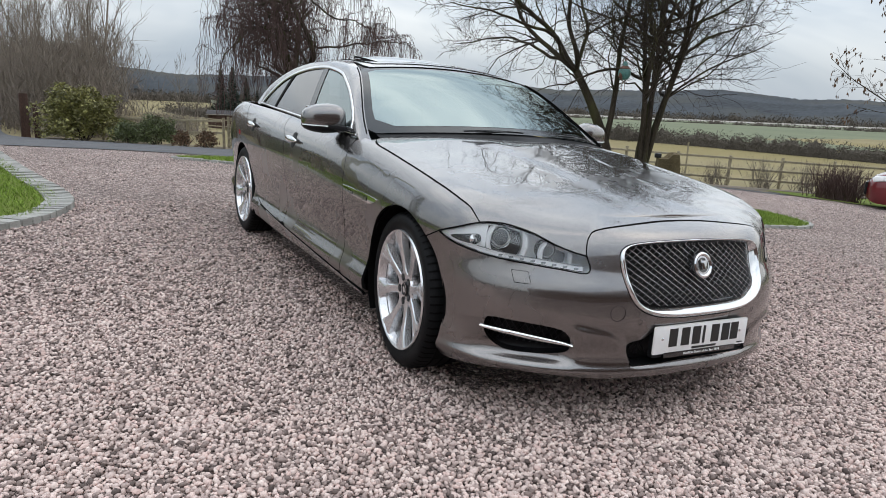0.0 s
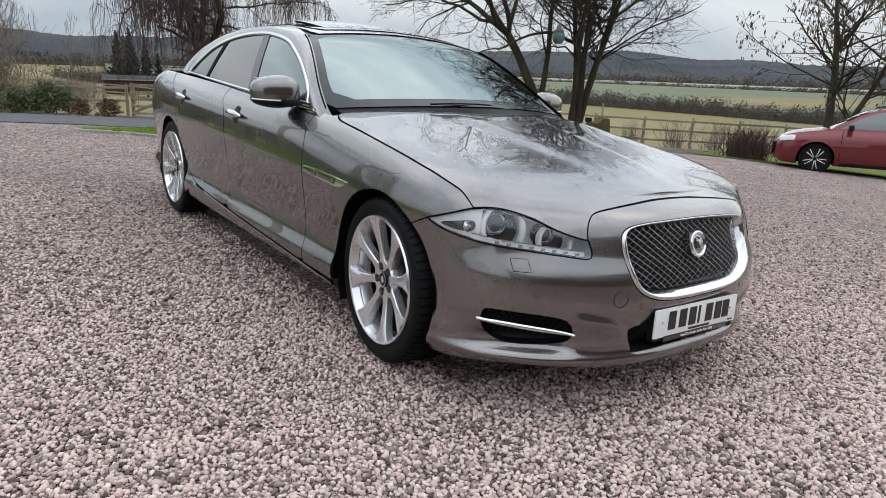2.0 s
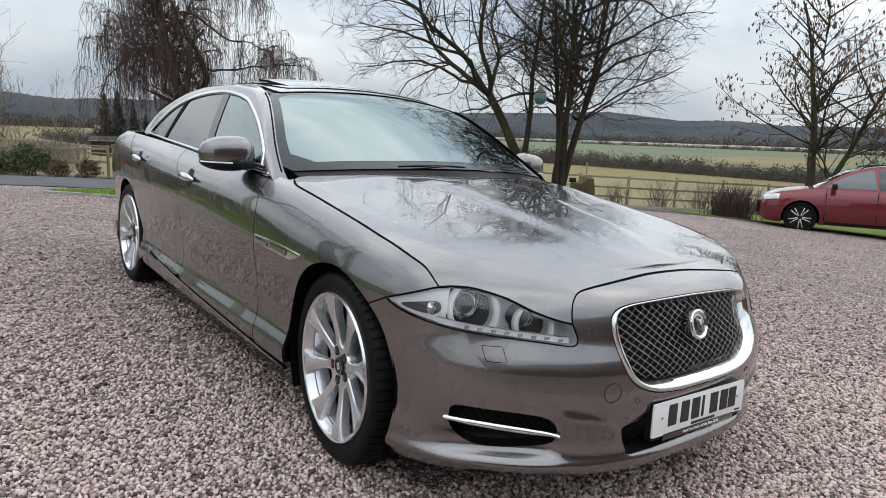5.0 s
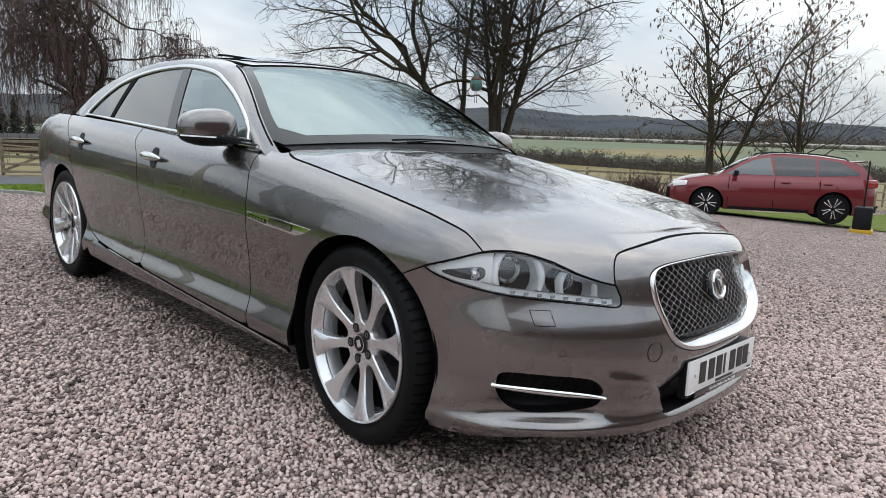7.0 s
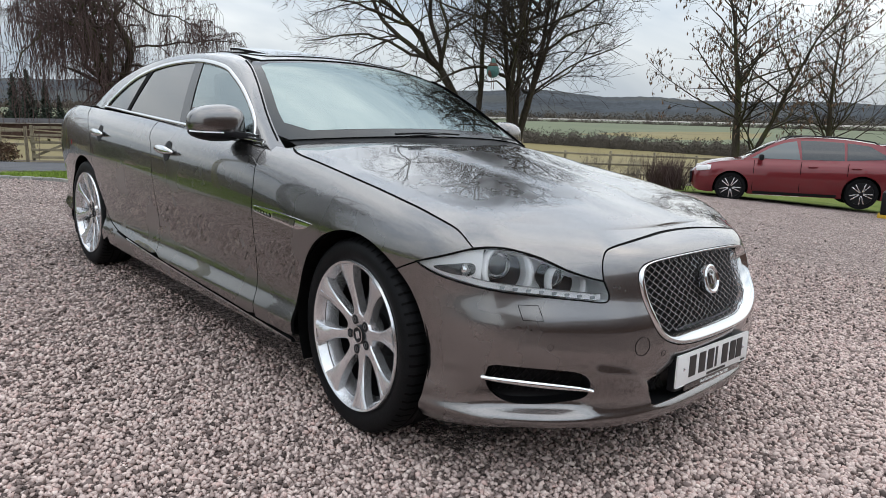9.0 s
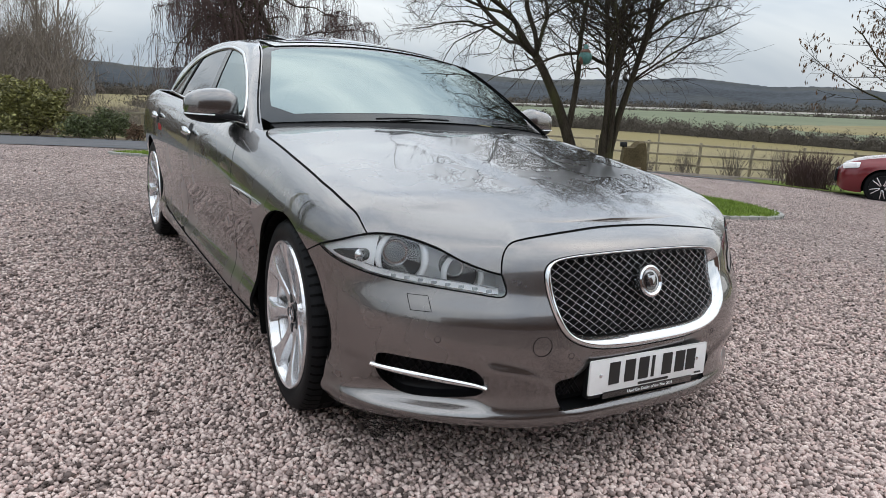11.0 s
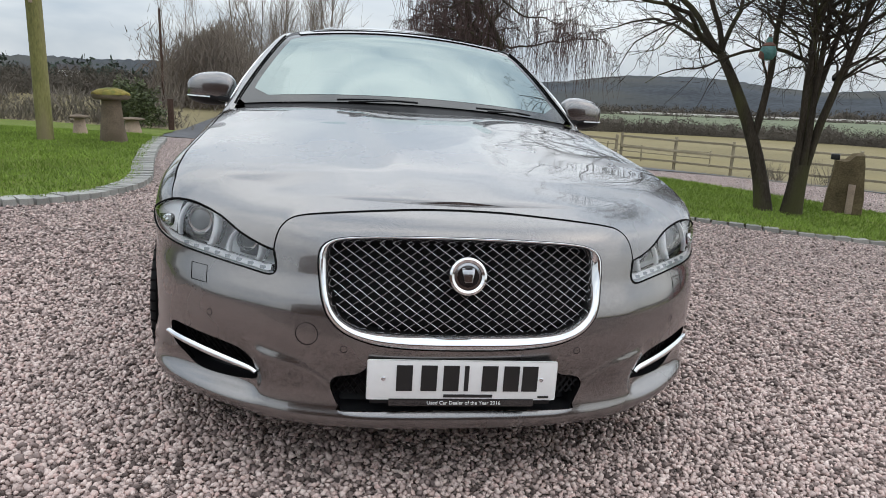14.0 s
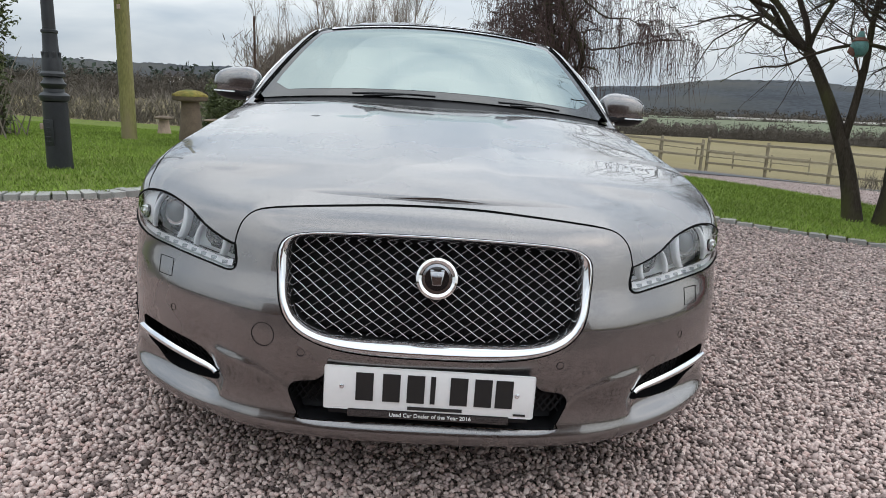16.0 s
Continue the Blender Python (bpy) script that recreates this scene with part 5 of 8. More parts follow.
            mesh_ob("light_guide", v_, f_, WHITE_DIFF, lens, smooth=True, label="pearly curved light guide")
    # pearly frame at the tip round a dark signal pocket
    tip_s = np.linspace(0.955, 1.175, 12)
    tip = [lamp_clip(s, 2.0, 0.010) for s in tip_s] + [lamp_clip(s, 0.0, 0.010) for s in tip_s[::-1]]
    panel("signal_frame", hl_in(0.022), tip, WHITE_DIFF, lens, both=side, lip=0.03, gap=0.0, step=0.02, label="pearly white frame of the signal lamp")
    core = S([(1.12, 0.757), (1.05, 0.792), (0.995, 0.812), (0.978, 0.796), (0.984, 0.764), (1.02, 0.748), (1.08, 0.745)], 4)
    pocket = panel("signal_pocket", hl_in(0.017), core, LAMP_DARK, lens, both=side, lip=0.004, gap=0.0, step=0.02, label="dark signal pocket")[0]
    lathe_at([(0.020, -0.004), (0.020, 0.001), (0.014, 0.003), (0.010, 0.008), (0.001, 0.010)], inner_at(1.005, 0.778, 0.016), CHROME, pocket, "bulb", seg=16)
    # silver ledge below with its row of small lamps
    strip_s = np.linspace(0.565, 0.99, 20)
    strip = [lamp_clip(s, 0.0, 0.034) for s in strip_s] + [lamp_clip(s, 0.0, 0.007) for s in strip_s[::-1]]
    panel("lamp_strip", hl_in(0.014), strip, WHITE_DIFF, lens, both=side, lip=0.03, gap=0.0, step=0.02, label="pale ledge with a row of small lamps")
    v_, f_ = [], []
    tube_geo([[(tuple((skin(*lamp_clip(s, 0.0, 0.036)) + np.array([0.35, 0.92, -0.1]) * 0.012) * [fx, 1, 1]), 0.0022) for s in strip_s]], v_, f_)
    mesh_ob("bright_line", v_, f_, CHROME, lens, smooth=True)
    for k in range(8):
        q = lamp_clip(0.592 + 0.042 * k, 0.0, 0.017)
        part("small_lamp", bm_box(0.017, 0.009, 0.004, (0, 0, 0), 0.001, inner_at(*q, 0.0135)), LAMP_GREY, lens)

    # fog intake with its chrome blade
    fog = panel("side_intake", lambda s, v: skin(s, v) + np.array([0.03, 0.05, 0]), [tuple(q) for q in FOG], TRIM, car, both=side, lip=0.0, gap=-0.004, step=0.03, label="black side intake with a chrome blade")[0]
    ring = resample([(a, b) for a, b in FOG], 0.012)
    ring.append(ring[0])
    v_, f_ = [], []
    for a, b in ring:
        p = skin(a, b)
        v_ += [p * [fx, 1, 1], (p + np.array([0.012, 0.02, 0])) * [fx, 1, 1], (p + np.array([0.03, 0.052, 0])) * [fx, 1, 1]]
    for i in range(len(ring) - 1):
        for j in range(2):
            f_.append((3 * i + j, 3 * i + j + 1, 3 * i + 4 + j, 3 * i + 3 + j))
    mesh_ob("intake_wall", v_, f_, TRIM, fog, smooth=True)
    v_, f_ = [], []
    n = 22
    for i in range(n + 1):
        t = i / n
        s = 0.938 - 0.362 * t
        v = 0.292 - 0.042 * t + 0.004 * math.sin(math.pi * t)
        h = 0.0105 * (math.sin(math.pi * (0.12 + 0.84 * t)) ** 0.5)
        for dv, out in ((1.0, 0.0), (0.8, 0.010), (0.0, 0.013), (-0.8, 0.008), (-1.0, -0.012)):
            v_.append(front_pt(s, v + dv * h / 0.63, -1, out + 0.001) * [fx, 1, 1])
    for i in range(n):
        for j in range(4):
            f_.append((5 * i + j, 5 * i + j + 1, 5 * i + 6 + j, 5 * i + 5 + j))
    mesh_ob("chrome_blade", v_, f_, CHROME, fog, smooth=True, label="slim chrome blade")
    v_, f_ = [], []
    lat = []
    for k in range(12):
        for sl in (1, -1):
            s0 = 0.60 + 0.026 * k
            a, b = skin(s0, 0.20 if sl > 0 else 0.34), skin(min(s0 + 0.06, 0.92), 0.34 if sl > 0 else 0.20)
            off = np.array([0.022, 0.037, 0])
            lat.append([((a + off) * [fx, 1, 1], 0.003), ((b + off) * [fx, 1, 1], 0.003)])
    tube_geo(lat, v_, f_)
    tagged(mesh_ob("intake_mesh", v_, f_, TRIM, fog), "black plastic mesh", kind="stuff")

    # washer flap, sensors, tow cover: thin black outlines, gap shade put into the colour
    flap = [(0.840, 0.656), (0.777, 0.662), (0.760, 0.596), (0.823, 0.590)]
    pts = [(tuple(front_pt(a, b, -1, 0.0003) * [fx, 1, 1]), 0.0012) for a, b in resample(flap, 0.02) + [np.array(flap[0])]]
    v_, f_ = [], []
    tube_geo([pts], v_, f_)
    mesh_ob("washer_flap", v_, f_, SEAL_SHADE, car)
    for s, v, r in ((0.324, 0.421, 0.0095), (0.735, 0.475, 0.0095)) + (((0.424, 0.476, 0.03),) if not flip else ()):
        m = frame_on(skin, s, v, 0.0002, flip)
        pts = [(tuple(m @ Vector((r * math.cos(a), r * math.sin(a), 0))), 0.0008) for a in np.linspace(0, 2 * math.pi, 30)]
        v_, f_ = [], []
        tube_geo([pts], v_, f_)
        mesh_ob("tow_cover" if r > 0.02 else "parking_sensor", v_, f_, SEAL_SHADE, car)

    # ---- door handles, side vent ----
    door_pair = (fdoors[1 if flip else 0], rdoors[1 if flip else 0])
    for (s, v), owner in zip(((3.095, 0.842), (4.155, 0.832)), door_pair):
        m = frame_on(skin, s, v, 0.0, flip)
        # no hollow here: a flat black disc paints the cup's shade
        cup = bm_lathe([(0.047, 0.0), (0.046, 0.0012), (0.02, 0.001), (0.001, 0.001)], 28)
        bmesh.ops.scale(cup, vec=(0.9, 1.1, 1), verts=cup.verts)
        bmesh.ops.transform(cup, matrix=m, verts=cup.verts)
        part("handle_recess", cup, TRIM, owner)
        h = bmesh.new()
        bmesh.ops.create_uvsphere(h, u_segments=24, v_segments=12, radius=1)
        bmesh.ops.scale(h, vec=(0.118, 0.021, 0.017), verts=h.verts)
        for q in h.verts:
            q.co.y *= 1.0 - 0.25 * (q.co.x / 0.118)
        bmesh.ops.translate(h, vec=(0.0, 0.0, 0.022), verts=h.verts)
        bmesh.ops.transform(h, matrix=m, verts=h.verts)
        part("handle", h, CHROME, owner, "chrome pull handle")
    vent_poly = S([(2.178, 0.682), (2.176, 0.65), (2.036, 0.64), (1.845, 0.645), (1.79, 0.668), (1.747, 0.703), (1.84, 0.699), (1.996, 0.69)], 1)
    vent = panel("side_vent", skin, vent_poly, CHROME, car, both=side, lip=0.006, gap=0.0, step=0.02, raise_=0.006, edge_mat=CHROME, label="chrome side vent blade with a dark inlay")[0]
    panel("inlay", skin, [(2.165, 0.676), (2.165, 0.658), (2.04, 0.648), (2.04, 0.664)], GLOSSBLACK, vent, both=side, lip=0.0, gap=0.0, step=0.02, raise_=0.0085)
    panel("inlay", skin, [(2.02, 0.679), (2.02, 0.655), (1.87, 0.655), (1.86, 0.687)], PAINT, vent, both=side, lip=0.0, gap=0.0, step=0.02, raise_=0.0085)
    for k in range(5):
        s0 = 2.148 - 0.022 * k
        panel("bar", skin, [(s0, 0.671), (s0, 0.660), (s0 - 0.012, 0.658), (s0 - 0.012, 0.669)], CHROME, vent, both=side, lip=0.0, gap=0.0, step=0.02, raise_=0.0095)

    # ---- door mirrors ----
    mm = pose(-0.952 * fx, 1.875, 1.030, 0, 0, 0)
    shell = bmesh.new()
    bmesh.ops.create_uvsphere(shell, u_segments=40, v_segments=24, radius=1)
    for q in shell.verts:
        x, y, z = q.co
        sg = lambda a, e: math.copysign(abs(a) ** e, a)
        x, y, z = sg(x, 0.8), sg(y, 0.75), sg(z, 0.72)
        w = 0.118
        q.co = Vector((x * w, y * 0.075 + 0.035 * abs(x) ** 2 * 0, z * (0.085 - 0.012 * x * -1)))
        q.co.y += 0.03 * (q.co.x * -1 / w) * 0.5
        if q.co.y > 0.045:
            q.co.y = 0.045
        if q.co.z < -0.035:
            q.co.z = -0.035 + (q.co.z + 0.035) * 0.12
    bmesh.ops.transform(shell, matrix=mm @ Matrix.Diagonal((fx, 1, 1, 1)), verts=shell.verts)
    if flip:
        bmesh.ops.reverse_faces(shell, faces=shell.faces[:])
    mirror = part("door_mirror", shell, PAINT, car, "body-coloured door mirror with a black foot")
    low = bmesh.new()
    bmesh.ops.create_uvsphere(low, u_segments=32, v_segments=12, radius=1)
    for q in low.verts:
        x, y, z = q.co
        q.co = Vector((x * 0.1185, y * 0.0765, -0.034 + min(z, 0.25) * 0.040))
        q.co.y += 0.015 * (-q.co.x / 0.128)
        q.co.y = min(q.co.y, 0.043)
    bmesh.ops.transform(low, matrix=mm @ Matrix.Diagonal((fx, 1, 1, 1)), verts=low.verts)
    if flip:
        bmesh.ops.reverse_faces(low, faces=low.faces[:])
    part("mirror_base", low, TRIM, mirror)
    foot = bm_box(0.14, 0.07, 0.028, (0, 0, 0), 0.01, pose(-0.875 * fx, 1.825, 0.990, 0, fx * 8, fx * -12))
    part("mirror_foot", foot, TRIM, mirror)
    v_, f_ = [], []
    n = 16
    for i in range(n + 1):
        a = radians(186 + 84 * i / n)
        for z, r in ((-0.029, 1.015), (-0.035, 1.02)):
            x, y = math.copysign(abs(math.cos(a)) ** 0.8, math.cos(a)) * 0.118 * r, math.copysign(abs(math.sin(a)) ** 0.75, math.sin(a)) * 0.076 * r
            v_.append(mm @ Matrix.Diagonal((fx, 1, 1, 1)) @ Vector((x, y + 0.015 * (-x / 0.128), z)))
    for i in range(n):
        f_.append((2 * i, 2 * i + 2, 2 * i + 3, 2 * i + 1))
    mesh_ob("indicator", v_, f_, LAMP_SILVER, mirror, smooth=True, label="clear indicator strip")
    part("mirror_glass", bm_box(0.175, 0.004, 0.09, (0, 0, 0), 0.0015, mm @ pose(0, 0.044, 0.022, 0, 0, 0)), CHROME, mirror)


# ---- wheels ----
def build_wheel():
    """A twenty-inch alloy wheel and low tyre, its outer face to -x, at the origin."""
    hub = thing("wheel_pattern", pose(0, 0, 0), "", "")
    turn = Matrix.Rotation(radians(-90), 4, "Y")
    R, W = WHEEL_R, 0.119
    tyre = bm_lathe([(0.262, -W * 0.86), (0.285, -W * 0.98), (0.315, -W), (0.335, -W * 0.93), (0.345, -W * 0.80), (0.3485, -W * 0.6), (R, -W * 0.3), (R, 0.0), (R, W * 0.3), (0.3485, W * 0.6), (0.345, W * 0.80), (0.335, W * 0.93),
                     (0.318, W), (0.29, W * 0.99), (0.272, W * 0.93), (0.262, W * 0.86)], 96)
    bmesh.ops.transform(tyre, matrix=turn, verts=tyre.verts)
    # drop the two end caps
    bmesh.ops.delete(tyre, geom=[f for f in tyre.faces if len(f.verts) > 4], context="FACES")
    t = part("tyre", tyre, RUBBER, hub, "black low-profile tyre")
    grooves = []
    # grooves and sipes are black bands laid on, their shade painted in
    for x in (-0.045, 0.0, 0.045):
        g = bm_lathe([(R - 0.004, -0.0045), (R + 0.0008, -0.004), (R + 0.0008, 0.004), (R - 0.004, 0.0045)], 72)
        bmesh.ops.delete(g, geom=[f for f in g.faces if len(f.verts) > 4], context="FACES")
        bmesh.ops.transform(g, matrix=Matrix.Translation((x, 0, 0)) @ turn, verts=g.verts)
        part("tread_groove", g, SEAL_SHADE, t)
    v_, f_ = [], []
    for k in range(64):
        a = 2 * math.pi * k / 64
        for sx in (-1, 1):
            b = len(v_)
            for x, r in ((0.058, 0.3494), (0.098, 0.3464), (0.114, 0.3360)):
                for da in (-0.011, 0.011):
                    aa = a + da + sx * 0.02
                    v_.append((sx * x, (r + 0.0012) * math.cos(aa), (r + 0.0012) * math.sin(aa)))
            f_ += [(b, b + 1, b + 3, b + 2), (b + 2, b + 3, b + 5, b + 4)]
    tagged(mesh_ob("tread", v_, f_, SEAL_SHADE, t), kind="stuff")
    rim = bm_lathe([(0.242, 0.030), (0.244, W * 0.72), (0.262, W * 0.82), (0.270, W * 0.95), (0.2665, W * 1.02), (0.259, W * 0.99), (0.252, W * 0.86), (0.240, W * 0.6), (0.233, 0.03)], 72)
    bmesh.ops.delete(rim, geom=[f for f in rim.faces if len(f.verts) > 4], context="FACES")
    bmesh.ops.transform(rim, matrix=turn, verts=rim.verts)
    part("rim", rim, SATIN, hub, "silver alloy rim")
    # deep barrel is black: shade inside the wheel painted as colour
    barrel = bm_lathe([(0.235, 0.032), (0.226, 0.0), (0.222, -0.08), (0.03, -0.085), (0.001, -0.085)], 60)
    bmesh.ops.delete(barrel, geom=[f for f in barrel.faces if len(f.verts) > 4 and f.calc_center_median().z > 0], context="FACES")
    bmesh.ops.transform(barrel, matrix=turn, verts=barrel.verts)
    part("inner_barrel", barrel, SEAL_SHADE, hub, "inside of the rim, blackened for its shade")
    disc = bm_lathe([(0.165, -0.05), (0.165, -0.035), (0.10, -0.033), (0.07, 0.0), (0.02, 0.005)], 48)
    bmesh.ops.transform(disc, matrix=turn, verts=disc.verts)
    part("brake_disc", disc, DARK_METAL_SHADE, hub)
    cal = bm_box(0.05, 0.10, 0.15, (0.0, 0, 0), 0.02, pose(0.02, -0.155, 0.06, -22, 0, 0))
    part("brake_caliper", cal, DARK_METAL_SHADE, hub)
    boss = bm_lathe([(0.082, 0.03), (0.083, 0.078), (0.076, 0.088), (0.05, 0.088), (0.04, 0.084), (0.001, 0.084)], 40)
    bmesh.ops.transform(boss, matrix=turn, verts=boss.verts)
    part("hub_centre", boss, SATIN, hub)
    cap = bm_lathe([(0.033, 0.083), (0.033, 0.091), (0.028, 0.092), (0.026, 0.089), (0.001, 0.090)], 28)
    bmesh.ops.transform(cap, matrix=turn, verts=cap.verts)
    c = part("hub_cap", cap, TRIM, hub, "black cap with a chrome ring")
    ringb = bm_lathe([(0.030, 0.0905), (0.031, 0.093), (0.027, 0.093), (0.0265, 0.0905)], 28)
    bmesh.ops.delete(ringb, geom=[f for f in ringb.faces if len(f.verts) > 4], context="FACES")
    bmesh.ops.transform(ringb, matrix=turn, verts=ringb.verts)
    part("ring", ringb, CHROME, c)
    part("emblem", bm_box(0.003, 0.022, 0.026, (-0.0915, 0, 0), 0.001), SATIN, c)
    for k in range(5):
        a = 2 * math.pi * k / 5 + 0.3
        nut = bm_lathe([(0.010, 0.086), (0.010, 0.0905), (0.0075, 0.091), (0.006, 0.0885), (0.001, 0.0885)], 6)
        bmesh.ops.transform(nut, matrix=Matrix.Translation((0, 0.056 * math.cos(a), 0.056 * math.sin(a))) @ turn, verts=nut.verts)
        part("wheel_nut", nut, BRAKE, hub)
        # recess is a flat dark disc, its shade put into the colour
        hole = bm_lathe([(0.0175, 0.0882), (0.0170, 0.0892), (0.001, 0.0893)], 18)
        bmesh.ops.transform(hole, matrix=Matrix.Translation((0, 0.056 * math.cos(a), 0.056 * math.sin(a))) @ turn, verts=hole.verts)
        part("nut_recess", hole, DARK_METAL_SHADE, hub)
    # Y-ended spokes
    prof = [(0.068, 0.027, 0.087), (0.085, 0.0185, 0.088), (0.11, 0.0160, 0.090), (0.15, 0.0175, 0.097), (0.19, 0.0235, 0.106), (0.225, 0.0340, 0.113), (0.245, 0.0435, 0.116), (0.256, 0.054, 0.117)]
    sm, nm = None, None
    for k in range(8):
        a = 360 * k / 8 + 13
        if sm is None:
            v_, f_ = [], []
            for r, w, x in prof:
                v_ += [(-x + 0.034, -w * 1.12, r), (-x + 0.004, -w * 1.03, r), (-x, -w * 0.82, r), (-x - 0.0008, 0, r), (-x, w * 0.82, r), (-x + 0.004, w * 1.03, r), (-x + 0.034, w * 1.12, r)]
            for i in range(len(prof) - 1):
                for j in range(6):
                    f_.append((i * 7 + j, i * 7 + j + 1, (i + 1) * 7 + j + 1, (i + 1) * 7 + j))
            sp = mesh_ob("spoke", v_, f_, SATIN, hub, smooth=True)
            sp.data.set_sharp_from_angle(angle=radians(38))
            sm = sp.data
            v_ = [(-0.1035, 0, 0.172), (-0.1190, -0.019, 0.252), (-0.1190, 0.019, 0.252), (-0.1020, 0, 0.247)]
            nt_ = mesh_ob("notch", v_, [(0, 1, 3), (0, 3, 2), (1, 2, 3)], CHROME, sp)
            nm = nt_.data
        else:
            sp = new("spoke", sm)
            sp.parent = hub
            nt_ = new("notch", nm)
            nt_.parent = sp
        sp.matrix_basis = pose(0, 0, 0, a, 0, 0)
    return hub


pattern = build_wheel()


def place_wheel(m, owner):
    """A wheel with all its pieces as a part of the car."""
    root = None
    made = {}
    tyre_src = [o for o in pattern.children if o.name.startswith("tyre")][0]
    for o in (tyre_src, *[c for c in pattern.children if c is not tyre_src]):
        made[o] = o.copy()
        scene.collection.objects.link(made[o])
        if root is None:
            root = made[o]
            root.name = "wheel"
            root.parent = owner
            root.matrix_basis = m
        else:
            made[o].parent = root
    for o in pattern.children:
        for c in o.children:
            q = c.copy()
            scene.collection.objects.link(q)
            q.parent = root
            q.matrix_basis = made[o].matrix_basis @ c.matrix_basis if made[o] is not root else c.matrix_basis
    return tagged(root, "twenty-inch silver multi-spoke alloy wheel with a low tyre")


for y in (FRONT_Y, REAR_Y):
    steer = -4 if y < 2 else 0
    place_wheel(pose(-0.799, y, HUB_Z, -27 if y < 2 else 20, 0, steer), car)
    place_wheel(pose(0.799, y, HUB_Z, 12, 0, 180 + steer), car)
# ---- wheel housings and floor pan ----
for fx in (-1, 1):
    for y in (FRONT_Y, REAR_Y):
        v_, f_ = [], []
        angs = np.linspace(radians(-30), radians(212), 30)
        for a in angs:
            for x in (0.905, 0.80, 0.55):
                v_.append((fx * x, y + 0.384 * math.cos(a), HUB_Z + 0.384 * math.sin(a)))
        for i in range(len(angs) - 1):
            for j in range(2):
                f_.append((3 * i + j, 3 * i + j + 1, 3 * i + 4 + j, 3 * i + 3 + j))
        b = len(v_)
        v_.append((fx * 0.55, y, HUB_Z))
        for i in range(len(angs) - 1):
            f_.append((3 * i + 2, 3 * i + 5, b))
        mesh_ob("wheel_housing", v_, f_, SEAL_SHADE, car)
part("floor_pan", bm_box(1.1, 4.6, 0.05, (0, 2.6, 0.205), 0.02), SEAL_SHADE, car)
part("floor_side", bm_box(0.42, 2.1, 0.04, (-0.66, 2.40, 0.22), 0.01), SEAL_SHADE, car)
part("floor_side", bm_box(0.42, 2.1, 0.04, (0.66, 2.40, 0.22), 0.01), SEAL_SHADE, car)
part("engine_cover", bm_box(1.05, 0.95, 0.4, (0, 0.82, 0.50), 0.1), SEAL_SHADE, car)


# ---- the parked red car by the verge ----
RED = bpy.data.materials.new("red_metallic_paint")
_nt, _n, _l, _p_ = nodes_of(RED)
_p_.inputs["Base Color"].default_value = (0.15, 0.008, 0.013, 1)
_p_.inputs["Metallic"].default_value, _p_.inputs["Roughness"].default_value, _p_.inputs["Coat Weight"].default_value = 0.45, 0.32, 1.0
red_at = pose(15.65, 5.25, float(ground_z(14.95, 4.9)) - 0.01, 0, 1.0, 26.0)
red = thing("estate_car", red_at, "parked red sports utility car with roof rails", "car")
r_low = curve1([(-2.35, 0.42), (-2.2, 0.26), (-1.9, 0.22), (1.9, 0.22), (2.15, 0.24), (2.32, 0.36)])
r_belt = curve1([(-2.35, 0.93), (-2.2, 1.04), (-1.8, 1.10), (0.9, 1.06), (1.15, 1.04), (1.6, 0.99), (2.0, 0.90), (2.2, 0.80), (2.32, 0.68)])
r_wide = curve1([(-2.35, 0.62), (-2.22, 0.82), (-1.9, 0.92), (-1.4, 0.945), (1.4, 0.945), (1.85, 0.90), (2.1, 0.80), (2.25, 0.66), (2.32, 0.5)])
r_roof = curve1([(-2.33, 0.98), (-2.2, 1.12), (-2.05, 1.30), (-1.88, 1.44), (-1.4, 1.545), (-0.9, 1.60), (-0.2, 1.62), (0.2, 1.57), (0.55, 1.44), (0.9, 1.23), (1.2, 1.05)])


def red_side(y, z):
    """Half width of the red car at a height."""
    y, z = np.broadcast_arrays(np.asarray(y, float), np.asarray(z, float))
    b, lo, w = r_belt(y), r_low(y), r_wide(y)
    t = np.clip((z - lo) / (b - lo), 0, 1)
    body = w * (0.93 + 0.07 * np.sin(np.pi * np.clip(t * 1.05, 0, 1)) ** 0.7) - 0.05 * np.clip((t - 0.72) / 0.28, 0, 1) ** 2
    up = np.clip((z - b) / 0.55, 0, 1.2)
    x = np.where(z <= b, body, (w * 0.93 - 0.05) - 0.17 * up - 0.10 * up ** 2)
    return np.stack([-x, y, z], axis=-1)


def red_panel(name, pts, mat, parent=red, **kw):
    kw = {"k": 1.0, "both": "pair", "lip": 0.02, "gap": 0.0, "step": 0.08, "edge": 0.05, **kw}
    return panel(name, red_side, pts, mat, parent, **kw)


def wheel_arc(yc, a0, a1, n=16):
    return [(yc + 0.405 * math.cos(a), 0.36 + 0.405 * math.sin(a)) for a in np.linspace(radians(a0), radians(a1), n)]


low_line = [(y, float(r_low(y))) for y in np.linspace(-2.33, -1.85, 6)]
body_poly = (low_line + wheel_arc(-1.405, 200, -20) + [(y, 0.22) for y in np.linspace(-0.95, 0.95, 9)] + wheel_arc(1.405, 200, -20)
             + [(y, float(r_low(y))) for y in np.linspace(1.87, 2.31, 6)] + [(y, float(r_belt(y)) - 0.002) for y in np.linspace(2.31, -2.33, 40)])
red_panel("body_side", body_poly, RED)
red_panel("sill_cladding", [(y, 0.235) for y in np.linspace(-0.9, 0.9, 8)] + [(y, 0.30) for y in np.linspace(0.9, -0.9, 8)], TRIM, raise_=0.006)
